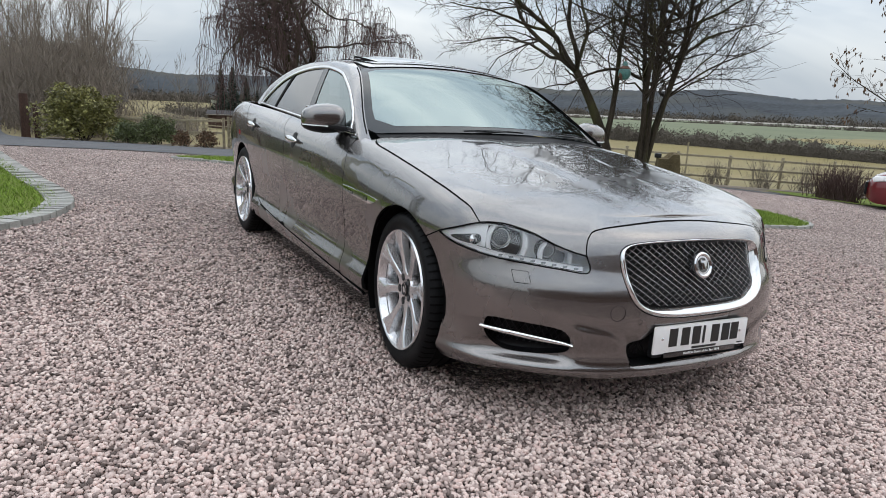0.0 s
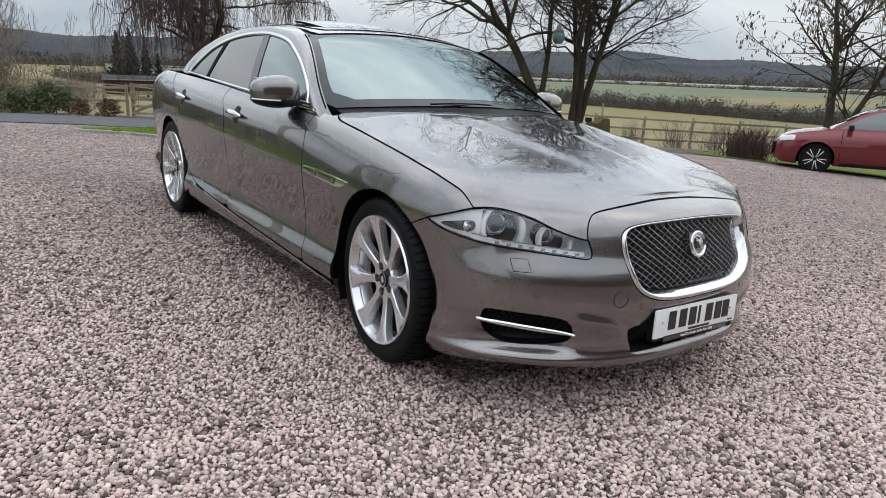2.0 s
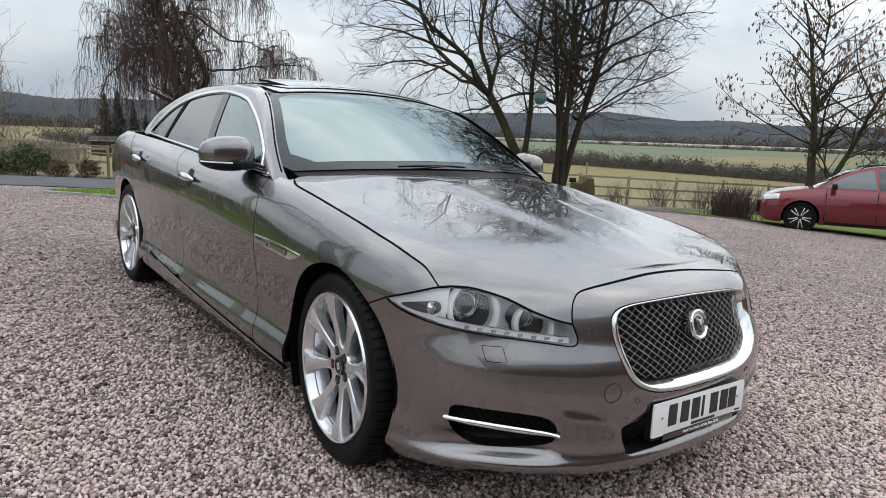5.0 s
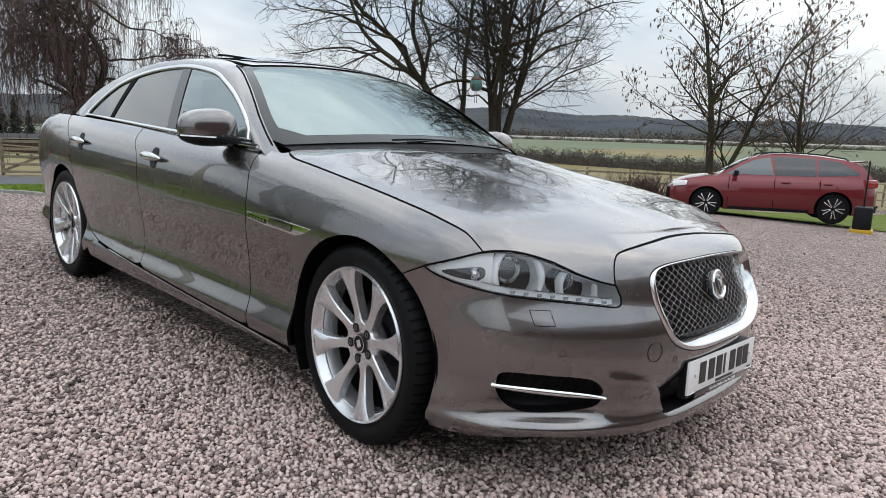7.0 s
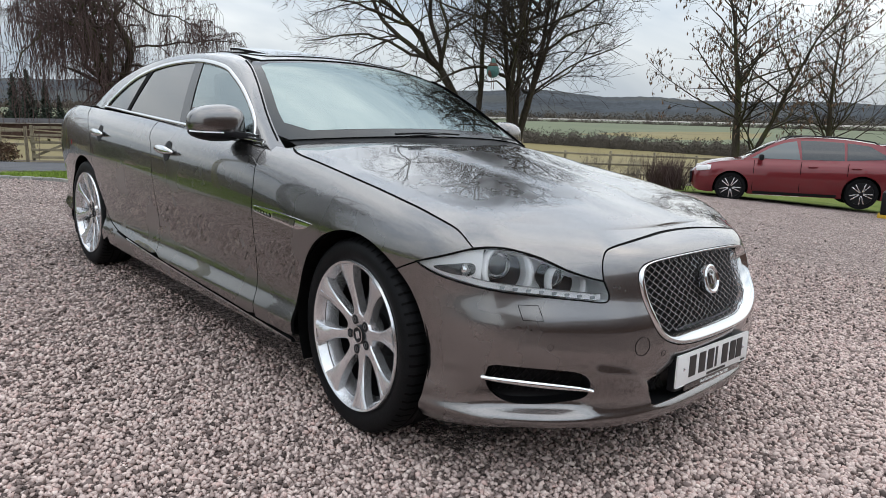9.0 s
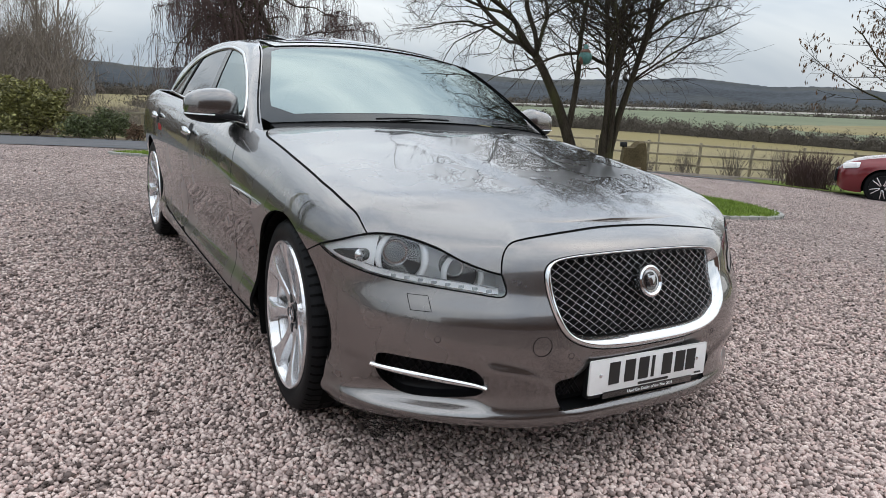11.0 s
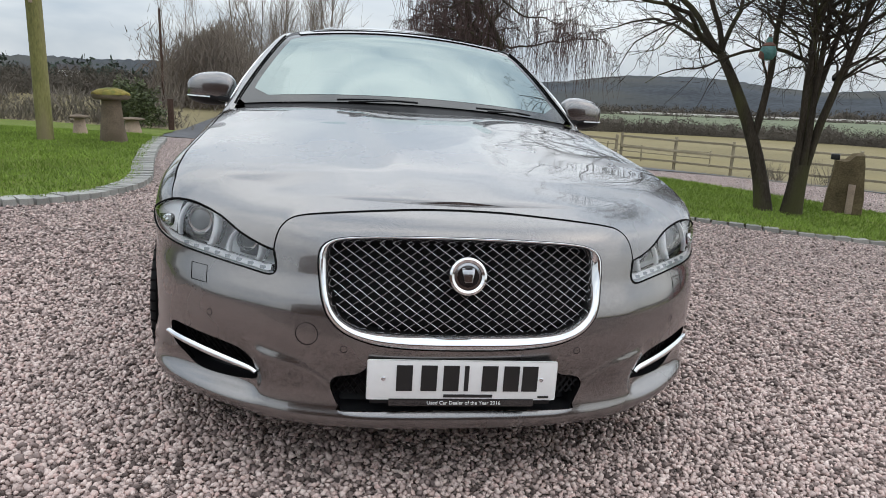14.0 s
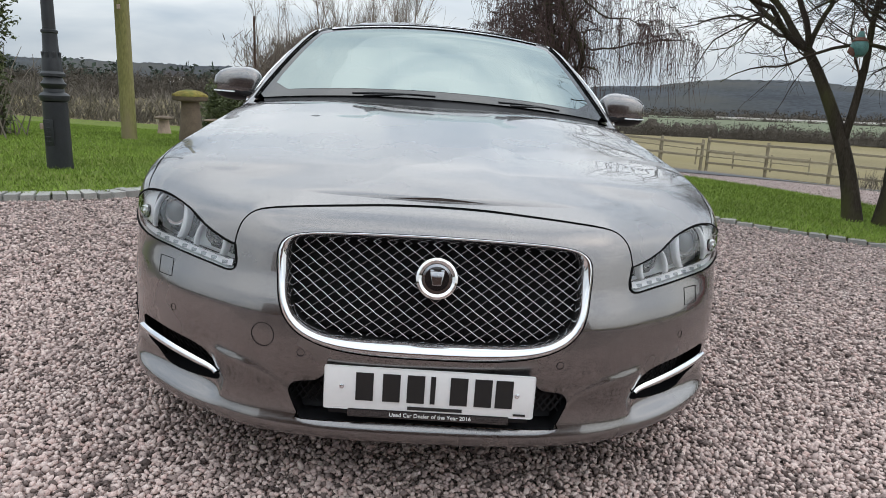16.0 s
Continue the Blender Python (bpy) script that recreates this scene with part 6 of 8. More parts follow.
# bonnet, roof and ends as one lofted deck, closed over the middle
ys = np.linspace(-2.34, 2.315, 90)
v_, f_ = [], []
for y in ys:
    b = float(r_belt(y))
    x0 = float(-red_side(y, b - 0.003)[0])
    crown = 0.05 if y > 0.9 else 0.02
    for t in np.linspace(-1, 1, 13):
        v_.append((x0 * t, y, b + crown * (1 - t * t) - 0.003))
for i in range(len(ys) - 1):
    for j in range(12):
        f_.append((i * 13 + j, i * 13 + j + 1, (i + 1) * 13 + j + 1, (i + 1) * 13 + j))
mesh_ob("bonnet", v_, f_, RED, red, smooth=True)
for e in (-2.34, 2.315):
    v_, f_ = [], []
    base = 0
    for z in np.linspace(float(r_low(e)), float(r_belt(e)), 8):
        x0 = float(-red_side(e, z)[0])
        for t in np.linspace(-1, 1, 9):
            v_.append((x0 * t, e + (0.05 if e > 0 else -0.04) * (1 - t * t), z))
    for i in range(7):
        for j in range(8):
            f_.append((base + i * 9 + j, base + i * 9 + j + 1, base + (i + 1) * 9 + j + 1, base + (i + 1) * 9 + j))
    mesh_ob("end_panel", v_, f_, RED, red, smooth=True)
ys = np.linspace(-2.30, 1.18, 70)
v_, f_ = [], []
for y in ys:
    z = max(float(r_roof(y)), float(r_belt(y)) + 0.01)
    x0 = float(-red_side(y, z - 0.03)[0]) - 0.03
    for t in np.linspace(-1, 1, 13):
        v_.append((x0 * t, y, z + 0.02 * (1 - t * t) - 0.012 * abs(t) ** 6))
for i in range(len(ys) - 1):
    for j in range(12):
        f_.append((i * 13 + j, i * 13 + j + 1, (i + 1) * 13 + j + 1, (i + 1) * 13 + j))
roof_red = mesh_ob("roof", v_, f_, RED, red, smooth=True)
roof_line = [(y, max(float(r_roof(y)) - 0.012, float(r_belt(y)) + 0.004)) for y in np.linspace(1.15, -2.28, 50)]
red_panel("cabin_side", [(y, float(r_belt(y)) - 0.004) for y in np.linspace(-2.28, 1.15, 30)] + roof_line, RED)
RG = plain("dark_car_glass", (0.012, 0.014, 0.016), 0.04, coat=1.0)
RG_PALE = plain("grey_car_glass", (0.10, 0.115, 0.12), 0.05, coat=1.0)
glass_top = lambda y: float(r_roof(y)) - 0.085
red_panel("front_window", [(0.98, 1.085)] + [(y, glass_top(y) if glass_top(y) > 1.10 else 1.10) for y in np.linspace(0.80, 0.02, 12)] + [(-0.08, 1.085)], RG_PALE, raise_=0.006, lip=0.004)
red_panel("rear_window", [(-0.12, 1.085)] + [(y, glass_top(y)) for y in np.linspace(-0.06, -0.98, 12)] + [(-1.0, 1.10)], RG, raise_=0.006, lip=0.004)
red_panel("quarter_light", [(-1.05, 1.105)] + [(y, glass_top(y)) for y in np.linspace(-1.04, -1.5, 6)] + [(-1.88, 1.22), (-1.90, 1.16)], RG, raise_=0.006, lip=0.004)
scr = []
for t in np.linspace(-0.9, 0.9, 9):
    scr.append(t)
v_, f_ = [], []
for i, y in enumerate(np.linspace(1.10, 0.48, 10)):
    z = float(r_roof(y)) + 0.004
    x0 = float(-red_side(y, z - 0.03)[0]) - 0.05
    for t in scr:
        v_.append((x0 * t, y, z + 0.02 * (1 - t * t) + 0.004))
for i in range(9):
    for j in range(8):
        f_.append((i * 9 + j, i * 9 + j + 1, (i + 1) * 9 + j + 1, (i + 1) * 9 + j))
mesh_ob("windscreen", v_, f_, RG_PALE, red, smooth=True)
for sx in (-1, 1):
    rail = [((sx * 0.60, y, float(r_roof(y)) + 0.03 - (0.05 if abs(y + 0.7) > 0.98 else 0)), 0.016) for y in np.linspace(0.3, -1.7, 22)]
    v_, f_ = [], []
    tube_geo([rail], v_, f_)
    mesh_ob("roof_rail", v_, f_, TRIM, red, smooth=True)
    part("door_mirror", bm_box(0.20, 0.11, 0.14, (sx * 1.02, 0.78, 1.12), 0.04), TRIM, red)
    part("headlamp", bm_box(0.30, 0.36, 0.13, (0, 0, 0), 0.04, pose(sx * 0.70, 2.0, 0.80, -8, 0, sx * 38)), WHITE_DIFF, red, "clear headlamp")
    part("tail_lamp", bm_box(0.26, 0.30, 0.20, (0, 0, 0), 0.05, pose(sx * 0.76, -2.12, 0.98, 0, 0, sx * -30)), plain("tail_lamp_red", (0.25, 0.01, 0.012), 0.15, coat=1.0), red, "dark red tail lamp")
    for y in (-0.35, -1.25):
        part("handle", bm_box(0.03, 0.2, 0.03, (sx * 0.945, y, 0.93), 0.01), RED, red)
    # door gaps are dark strips on the side, their shade in the colour
    for y in (0.92, -0.10, -1.08):
        part("door_seam", bm_box(0.006, 0.012, 0.72, (sx * 0.938, y, 0.68), 0.0), SEAL_SHADE, red, smooth=False)
part("front_intake", bm_box(1.1, 0.06, 0.30, (0, 2.335, 0.55), 0.03), TRIM, red, "black grille and intakes")
part("rear_diffuser", bm_box(1.3, 0.12, 0.16, (0, -2.30, 0.38), 0.03), TRIM, red)
part("tow_bar", bm_box(0.06, 0.2, 0.06, (0, -2.45, 0.40), 0.015), TRIM, red)
part("spoiler", bm_box(1.10, 0.30, 0.035, (0, 0, 0), 0.012, pose(0, -1.93, 1.475, -6, 0, 0)), RED, red)


def red_wheel(m):
    """A black wheel with five pairs of silver spokes, its face to -x."""
    turn = Matrix.Rotation(radians(-90), 4, "Y")
    tyre = bm_lathe([(0.25, -0.11), (0.33, -0.12), (0.358, -0.09), (0.36, 0.0), (0.358, 0.09), (0.335, 0.118), (0.26, 0.112), (0.255, 0.06)], 48)
    bmesh.ops.transform(tyre, matrix=turn, verts=tyre.verts)
    w = part("wheel", tyre, RUBBER, red, "black and silver twin-spoke alloy wheel")
    w.matrix_basis = m
    dish = bm_lathe([(0.258, 0.108), (0.25, 0.112), (0.244, 0.06), (0.03, 0.05), (0.001, 0.05)], 40)
    bmesh.ops.transform(dish, matrix=turn, verts=dish.verts)
    part("rim", dish, DARK_METAL_SHADE, w)
    for k in range(10):
        a = 72 * (k // 2) + (11 if k % 2 else -11)
        part("spoke", bm_box(0.014, 0.022, 0.20, (0, 0, 0), 0.003, pose(0, 0, 0, a, 0, 0) @ pose(-0.112, 0, 0.145, 0, 0, 0)), SATIN, w)
    cap_ = bm_lathe([(0.045, 0.06), (0.045, 0.112), (0.001, 0.116)], 16)
    bmesh.ops.transform(cap_, matrix=turn, verts=cap_.verts)
    part("hub_cap", cap_, DARK_METAL_SHADE, w)


part("floor_pan", bm_box(1.5, 4.0, 0.06, (0, 0, 0.30), 0.02), SEAL_SHADE, red)
part("cabin_core", bm_box(1.3, 2.7, 0.5, (0, -0.6, 1.1), 0.1), SEAL_SHADE, red)
for sx in (-1, 1):
    for y in (-1.405, 1.405):
        red_wheel(pose(sx * 0.80, y, 0.36, 30, 0, 0 if sx < 0 else 180))
        v_, f_ = [], []
        for a in np.linspace(radians(-20), radians(200), 18):
            for x in (0.9, 0.5):
                v_.append((sx * x, y + 0.41 * math.cos(a), 0.36 + 0.41 * math.sin(a)))
        for i in range(17):
            f_.append((2 * i, 2 * i + 1, 2 * i + 3, 2 * i + 2))
        v_.append((sx * 0.5, y, 0.36))
        for i in range(17):
            f_.append((2 * i + 1, 2 * i + 3, len(v_) - 1))
        mesh_ob("wheel_housing", v_, f_, SEAL_SHADE, red)
for o in list(pattern.children_recursive) + [pattern]:
    bpy.data.objects.remove(o)



# ---- fences, gates, posts and stones ----
def at_ground(x, y, lift=0.0, turn=0.0):
    return pose(x, y, float(ground_z(x, y)) + lift, 0, 0, turn)


def fence(name, line, spacing, height, rails, label, post_w=0.08, rail_h=0.072):
    """Post-and-rail fence along a line of (x, y), each post and rail a piece."""
    ob = thing(name, pose(0, 0, 0), label, "fence")
    pm = bm_box(post_w, post_w, height + 0.5, (0, 0, (height + 0.5) / 2 - 0.45), 0.008)
    post = part("post", pm, FENCEWOOD, ob)
    first = True
    here = []
    for (x0, y0), (x1, y1) in zip(line, line[1:]):
        n = max(1, round(math.hypot(x1 - x0, y1 - y0) / spacing))
        here += [(x0 + (x1 - x0) * k / n, y0 + (y1 - y0) * k / n) for k in range(n)]
    here.append(line[-1])
    rng = random.Random(3)
    for x, y in here:
        p = post if first else new("post", post.data)
        first = False
        p.parent = ob
        p.matrix_basis = at_ground(x, y, 0, rng.uniform(-6, 6)) @ pose(0, 0, rng.uniform(-0.03, 0.03), rng.uniform(-1.5, 1.5), rng.uniform(-1.5, 1.5), 0)
    unit = bm_box(1, 0.05, rail_h, (0, 0, 0), 0.012)
    rail_mesh = None
    for a, b in zip(here, here[1:]):
        for f in rails:
            pa = Vector((*a, float(ground_z(*a)) + height * f + rng.uniform(-0.012, 0.012)))
            pb = Vector((*b, float(ground_z(*b)) + height * f + rng.uniform(-0.012, 0.012)))
            d = pb - pa
            if rail_mesh is None:
                r = part("rail", unit, FENCEWOOD, ob, smooth=False)
                rail_mesh = r.data
            else:
                r = new("rail", rail_mesh)
                r.parent = ob
            side = Vector((d.y, -d.x, 0)).normalized() * 0.07
            r.matrix_basis = Matrix.Translation((pa + pb) / 2 + side) @ d.to_track_quat("X", "Z").to_matrix().to_4x4() @ Matrix.Diagonal((d.length + 0.02, 1, 1, 1))
    return ob


fence("field_fence", [(9.5, 20.2), (14.0, 17.4), (18.5, 14.3), (24.5, 10.3), (38.0, 3.5)], 2.0, 1.08, (0.93, 0.6, 0.27), "weathered three-rail timber fence along the field")
fence("lane_fence", [(-1.0, 25.8), (0.2, 24.1), (0.98, 23.0), (1.77, 21.5), (2.27, 20.8)], 1.05, 0.95, (0.9, 0.5), "low two-rail timber fence beside the lane")
fence("lane_fence", [(3.85, 19.6), (6.5, 19.9), (9.3, 20.2)], 1.5, 0.95, (0.9, 0.5), "low two-rail timber fence running on from the field gate")
fence("far_paddock_fence", [(0.5, 42), (14, 44), (26, 42)], 2.4, 1.1, (0.92, 0.55), "distant paddock fence of grey rails")


def sleeper_post(x, y, h, w, label, turn=0):
    ob = thing("gatepost", at_ground(x, y, 0, turn), label, "gatepost", "gateposts")
    part("post", bm_box(w, w * 0.6, h + 0.3, (0, 0, h / 2 - 0.15), 0.012), SLEEPER, ob)
    return ob


sleeper_post(-3.43, 26.5, 1.52, 0.27, "thick dark-stained timber gatepost beside the lane", 12)
sleeper_post(-3.08, 26.25, 1.16, 0.15, "shorter dark timber gatepost behind the thick one", 12)
sleeper_post(-6.33, 25.5, 1.18, 0.2, "dark timber gatepost at the lawn's corner", 5)
sleeper_post(3.92, 19.62, 1.2, 0.2, "greenish timber gatepost at the end of the rail fence", 20).children[0].data.materials[0] = POSTWOOD


def bar_gate(x, y, turn, length, h, mat, label):
    ob = thing("field_gate", at_ground(x, y, 0, turn), label, "gate", "gates")
    for k in range(5):
        part("bar", bm_box(length, 0.03, 0.07, (length / 2, 0, 0.12 + k * (h - 0.15) / 4), 0.004), mat, ob)
    for xx in (0.04, length - 0.04):
        part("stile", bm_box(0.08, 0.05, h, (xx, 0.042, h / 2 + 0.03), 0.005), mat, ob)
    d = math.atan2(h - 0.2, length)
    part("brace", bm_box(math.hypot(length - 0.1, h - 0.2), 0.03, 0.07, (length / 2, 0.036, h / 2 + 0.02), 0.004, Matrix.Rotation(-d, 4, "Y")), mat, ob)


bar_gate(-2.95, 26.15, -43, 1.9, 1.0, FENCEWOOD, "weathered five-bar timber gate standing open by the lane")
bar_gate(2.36, 20.72, -36, 1.85, 0.98, FENCEWOOD, "weathered five-bar field gate beside the rail fence")

sign = thing("red_sign", at_ground(-4.8, 30.4, 0, 8) @ Matrix.Scale(1.38, 4), "plain red rectangular sign on a short post", "sign")
part("post", bm_box(0.05, 0.05, 1.0, (0, 0.03, 0.3), 0.004), SLEEPER, sign)
part("board", bm_box(0.25, 0.02, 0.38, (0, 0, 0.68), 0.004), SIGNRED, sign, "bright red board")


# ---- lamp post ----
lamp = thing("street_lamp", at_ground(-3.68, 5.45, 0.03) @ Matrix.Diagonal((0.76, 0.76, 1, 1)), "black cast-iron Victorian lamp post on the lawn", "lamp post")
part("pedestal", bm_lathe([(0.165, -0.2), (0.165, 0.0), (0.158, 0.05), (0.15, 0.62), (0.15, 0.66)], 16), LAMPPAINT, lamp, "plain octagonal-looking iron pedestal")
part("collar", bm_lathe([(0.13, 0.66), (0.165, 0.67), (0.18, 0.70), (0.18, 0.725), (0.16, 0.745), (0.125, 0.76), (0.12, 0.79), (0.15, 0.82), (0.155, 0.84), (0.12, 0.87), (0.11, 0.9)], 24), LAMPPAINT, lamp)
rng = random.Random(8)
leafy = bm_lathe([(0.11, 0.9), (0.15, 0.91), (0.15, 0.935), (0.125, 0.96), (0.118, 1.06), (0.095, 1.16), (0.088, 1.32), (0.1, 1.33), (0.1, 1.35), (0.08, 1.36)], 24)
part("ornament", leafy, LAMPPAINT, lamp, "cast foliage ornament on black iron")
part("shaft", bm_lathe([(0.078, 1.36), (0.066, 2.2), (0.055, 3.2), (0.05, 4.0)], 20), LAMPPAINT, lamp)
for k in range(8):
    a = 2 * math.pi * k / 8
    part("leaf", bm_box(0.045, 0.012, 0.15, (0, 0, 0), 0.005, pose(0.102 * math.cos(a), 0.102 * math.sin(a), 1.07, 0, 0, math.degrees(a) + 90) @ pose(0, 0, 0, 8, 0, 0)), LAMPPAINT, lamp)
door = part("panel", bm_box(0.13, 0.02, 0.26, (0, 0, 0), 0.006, pose(-0.03, -0.152, 0.36, 2, 0, -12)), LAMPPAINT, lamp, "raised cast panel")
for k in range(5):
    part("boss", bm_box(0.085 - 0.008 * k, 0.012, 0.02, (0, 0, 0), 0.005, pose(-0.03, -0.163, 0.27 + 0.045 * k, 2, 0, -12)), LAMPPAINT, door)
part("cable_box", bm_box(0.05, 0.05, 0.06, (-0.165, -0.05, 0.42), 0.012), PALESTONE, lamp, "small pale fitting")

pole = thing("timber_post", at_ground(-4.45, 9.0, 0.03), "tall moss-green round timber post on the lawn", "post")
part("shaft", bm_lathe([(0.115, -0.2), (0.11, 0.1), (0.104, 1.2), (0.1, 3.0), (0.095, 5.0)], 16, 0.03), POSTWOOD, pole)
part("tag", bm_box(0.05, 0.012, 0.07, (0.0, -0.106, 1.92), 0.002), PALESTONE, pole, "small pale label")

for x, y, h, nm in ((-13.5, 55.8, 7.6, "wooden utility pole beyond the hedge"), (24.0, 21.0, 1.9, "thin leaning pole in the field")):
    q = thing("utility_pole", at_ground(x, y), nm, "pole", "poles")
    part("shaft", bm_lathe([(0.11 if h > 3 else 0.05, -0.3), (0.09 if h > 3 else 0.04, h)], 10), SLEEPER if h > 3 else FENCEWOOD, q)
    for k in range(2 if h > 3 else 0):
        end = np.array((6.3 + 0.6 * k, -40.0, 2.6))
        run = [((end * t + np.array((0.1 * k, 0, h - 0.15)) * 1.0 - np.array((0, 0, 1.2 * t * (1 - t)))), 0.009) for t in np.linspace(0, 1, 14)]
        v_, f_ = [], []
        tube_geo([run], v_, f_)
        mesh_ob("wire", v_, f_, LAMPPAINT, q)


# ---- staddle stones ----
def staddle(x, y, h, cap_r, moss, label, seed):
    ob = thing("staddle_stone", at_ground(x, y, 0.03), label, "staddle stone", "staddle stones")
    leg = bm_lathe([(cap_r * 0.72, -0.1), (cap_r * 0.70, 0.05), (cap_r * 0.6, h * 0.35), (cap_r * 0.52, h * 0.7), (cap_r * 0.5, h * 0.8)], 14, 0.09, seed)
    part("leg", leg, SANDSTONE if moss else PALESTONE, ob)
    cap = bm_lathe([(cap_r * 0.5, h * 0.78), (cap_r * 0.93, h * 0.8), (cap_r, h * 0.84), (cap_r * 0.96, h * 0.89), (cap_r * 0.6, h * 0.95), (cap_r * 0.15, h * 0.98)], 20, 0.07, seed + 1)
    part("cap", cap, SANDSTONE, ob, "rounded mushroom cap")
    if moss:
        part("moss", bm_lathe([(cap_r * 1.0, h * 0.875), (cap_r * 0.97, h * 0.915), (cap_r * 0.62, h * 0.98), (cap_r * 0.2, h * 1.01)], 26, 0.1, seed + 2), MOSS, ob, "thick ochre-green moss")


staddle(-3.62, 9.35, 0.80, 0.27, True, "mushroom-shaped staddle stone capped with ochre moss", 4)
staddle(-4.65, 11.0, 0.34, 0.17, False, "small pinkish staddle stone with a dark cap", 9)
staddle(-4.55, 13.8, 0.34, 0.26, False, "low staddle stone with a flat dark cap by the hedge", 14)


# ---- standing stone and bird feeder ----
MOSSY_STONE = material("mossy_brown_stone", (0.135, 0.105, 0.062), 0.95, spec=0.08, scale=5, fine=60, dark=0.5, light=1.45, bump=0.8, depth=0.012)
stone = thing("standing_stone", at_ground(6.0, 5.72, 0.03, -38), "squat standing sandstone gatepost with a timber batten", "standing stone")
bm = bmesh.new()
bmesh.ops.create_cube(bm, size=1)
bmesh.ops.subdivide_edges(bm, edges=bm.edges[:], cuts=5, use_grid_fill=True)
for v in bm.verts:
    t = v.co.z + 0.5
    v.co.x *= 0.44 - 0.12 * t
    v.co.y *= 0.30 - 0.05 * t
    v.co.z = t * (0.80 + (0.03 if v.co.x > 0 else -0.05)) - 0.08
    v.co += Vector(noise.noise_vector(v.co * 5.0)) * 0.028
bmesh.ops.smooth_vert(bm, verts=bm.verts, factor=0.3, use_axis_x=True, use_axis_y=True, use_axis_z=True)
part("stone", bm, MOSSY_STONE, stone)
part("batten", bm_box(0.075, 0.045, 0.36, (0.06, -0.165, 0.2), 0.004), PALESTONE, stone, "pale upright batten")
part("lamp_box", bm_box(0.1, 0.07, 0.07, (-0.16, -0.03, 0.70), 0.01), LAMPPAINT, stone, "small black box")

TEAL = material("teal_painted_metal", (0.06, 0.17, 0.15), 0.45, scale=12, fine=90, dark=0.5, light=1.4, bump=0.2)
RUSTY = material("rusted_red_brown_metal", (0.14, 0.07, 0.05), 0.7, metal=0.3, scale=14, fine=90, dark=0.5, light=1.5, bump=0.3)
feeder = thing("hen_bird_feeder", pose(4.1, 4.85, 1.72, 0, 0, 20) @ Matrix.Scale(0.86, 4), "hanging teal metal hen-shaped bird feeder in the tree", "bird feeder")
bm = bm_lathe([(0.012, -0.1), (0.062, -0.085), (0.09, -0.03), (0.092, 0.02), (0.068, 0.075), (0.04, 0.11), (0.034, 0.15), (0.018, 0.175)], 16)
part("body", bm, TEAL, feeder)
part("breast", bm_lathe([(0.076, 0.062), (0.079, 0.075), (0.058, 0.095), (0.044, 0.108)], 14), RUSTY, feeder, "rusty red collar of feathers")
part("tail", bm_box(0.11, 0.02, 0.07, (-0.11, 0, -0.05), 0.008, pose(0, 0, 0, 0, 25, 0)), RUSTY, feeder, "fanned tail")
part("comb", bm_box(0.05, 0.012, 0.035, (0.005, 0, 0.19), 0.005), RUSTY, feeder)
v_, f_ = [], []
hoop = [((0.075 * math.cos(a), 0.0, 0.15 + 0.10 * math.sin(a)), 0.003) for a in np.linspace(-0.6, math.pi + 0.6, 18)]
legs = [[((s * 0.035, 0, -0.1), 0.004), ((s * 0.04, 0, -0.2), 0.004), ((s * 0.045, 0.0, -0.26), 0.007)] for s in (-1, 1)]
wire = [((0, 0, 0.25), 0.002), ((0.01, 0, 0.6), 0.002), ((0.02, 0.0, 0.95), 0.002)]
tube_geo([hoop, wire], v_, f_)
mesh_ob("hoop", v_, f_, RUSTY, feeder)
for lg in legs:
    v_, f_ = [], []
    tube_geo([lg], v_, f_)
    mesh_ob("leg", v_, f_, RUSTY, feeder)


# ---- trees ----
def bend_path(rng, start, way, length, r0, r1, wobble, lift, step):
    """A wandering limb from start: lift bends it up (plus) or lets it hang (minus)."""
    p, d = np.array(start, float), np.array(way, float)
    d /= np.linalg.norm(d)
    n = max(2, int(length / step))
    out = [(p.copy(), r0)]
    for i in range(n):
        d = d + np.array([rng.gauss(0, wobble), rng.gauss(0, wobble), rng.gauss(0, wobble) + lift])
        d /= np.linalg.norm(d)
        p = p + d * length / n
        out.append((p.copy(), r0 + (r1 - r0) * (i + 1) / n))
    return out


def branch_off(rng, path, t, angle, up=0.0):
    """A point on a limb and a way out of it."""
    i = min(len(path) - 2, int(t * (len(path) - 1)))
    p, r = path[i]
    d = path[i + 1][0] - p
    d = d / (np.linalg.norm(d) + 1e-9)
    side = np.cross(d, np.array([rng.gauss(0, 1), rng.gauss(0, 1), rng.gauss(0, 1)]))
    side /= np.linalg.norm(side) + 1e-9
    way = d * math.cos(angle) + side * math.sin(angle) + np.array([0, 0, up])
    return p, way, r


def grow(rng, limbs, levels, least_r=0.0022, from_z=-9.0):
    """levels: (children per metre, length share, radius share, angle, wobble, lift, up, least length) for each order of branching."""
    tiers = [limbs]
    for per_m, share, rshare, angle, wobble, lift, up, least in levels:
        made = []
        for path in tiers[-1]:
            length = sum(np.linalg.norm(b[0] - a[0]) for a, b in zip(path, path[1:]))
            for k in range(max(1, int(per_m * length + rng.random()))):
                t = 0.22 + 0.78 * rng.random()
                p, way, r = branch_off(rng, path, t, angle * rng.uniform(0.65, 1.3), up)
                if p[2] < from_z:
                    continue
                ln = max(least, length * share * rng.uniform(0.5, 1.15) * (1.15 - 0.55 * t))
                rr = max(least_r, r * rshare)
                made.append(bend_path(rng, p, way, ln, rr, max(least_r * 0.55, rr * 0.3), wobble, lift, max(0.07, ln / 7)))
        tiers.append(made)
    return tiers


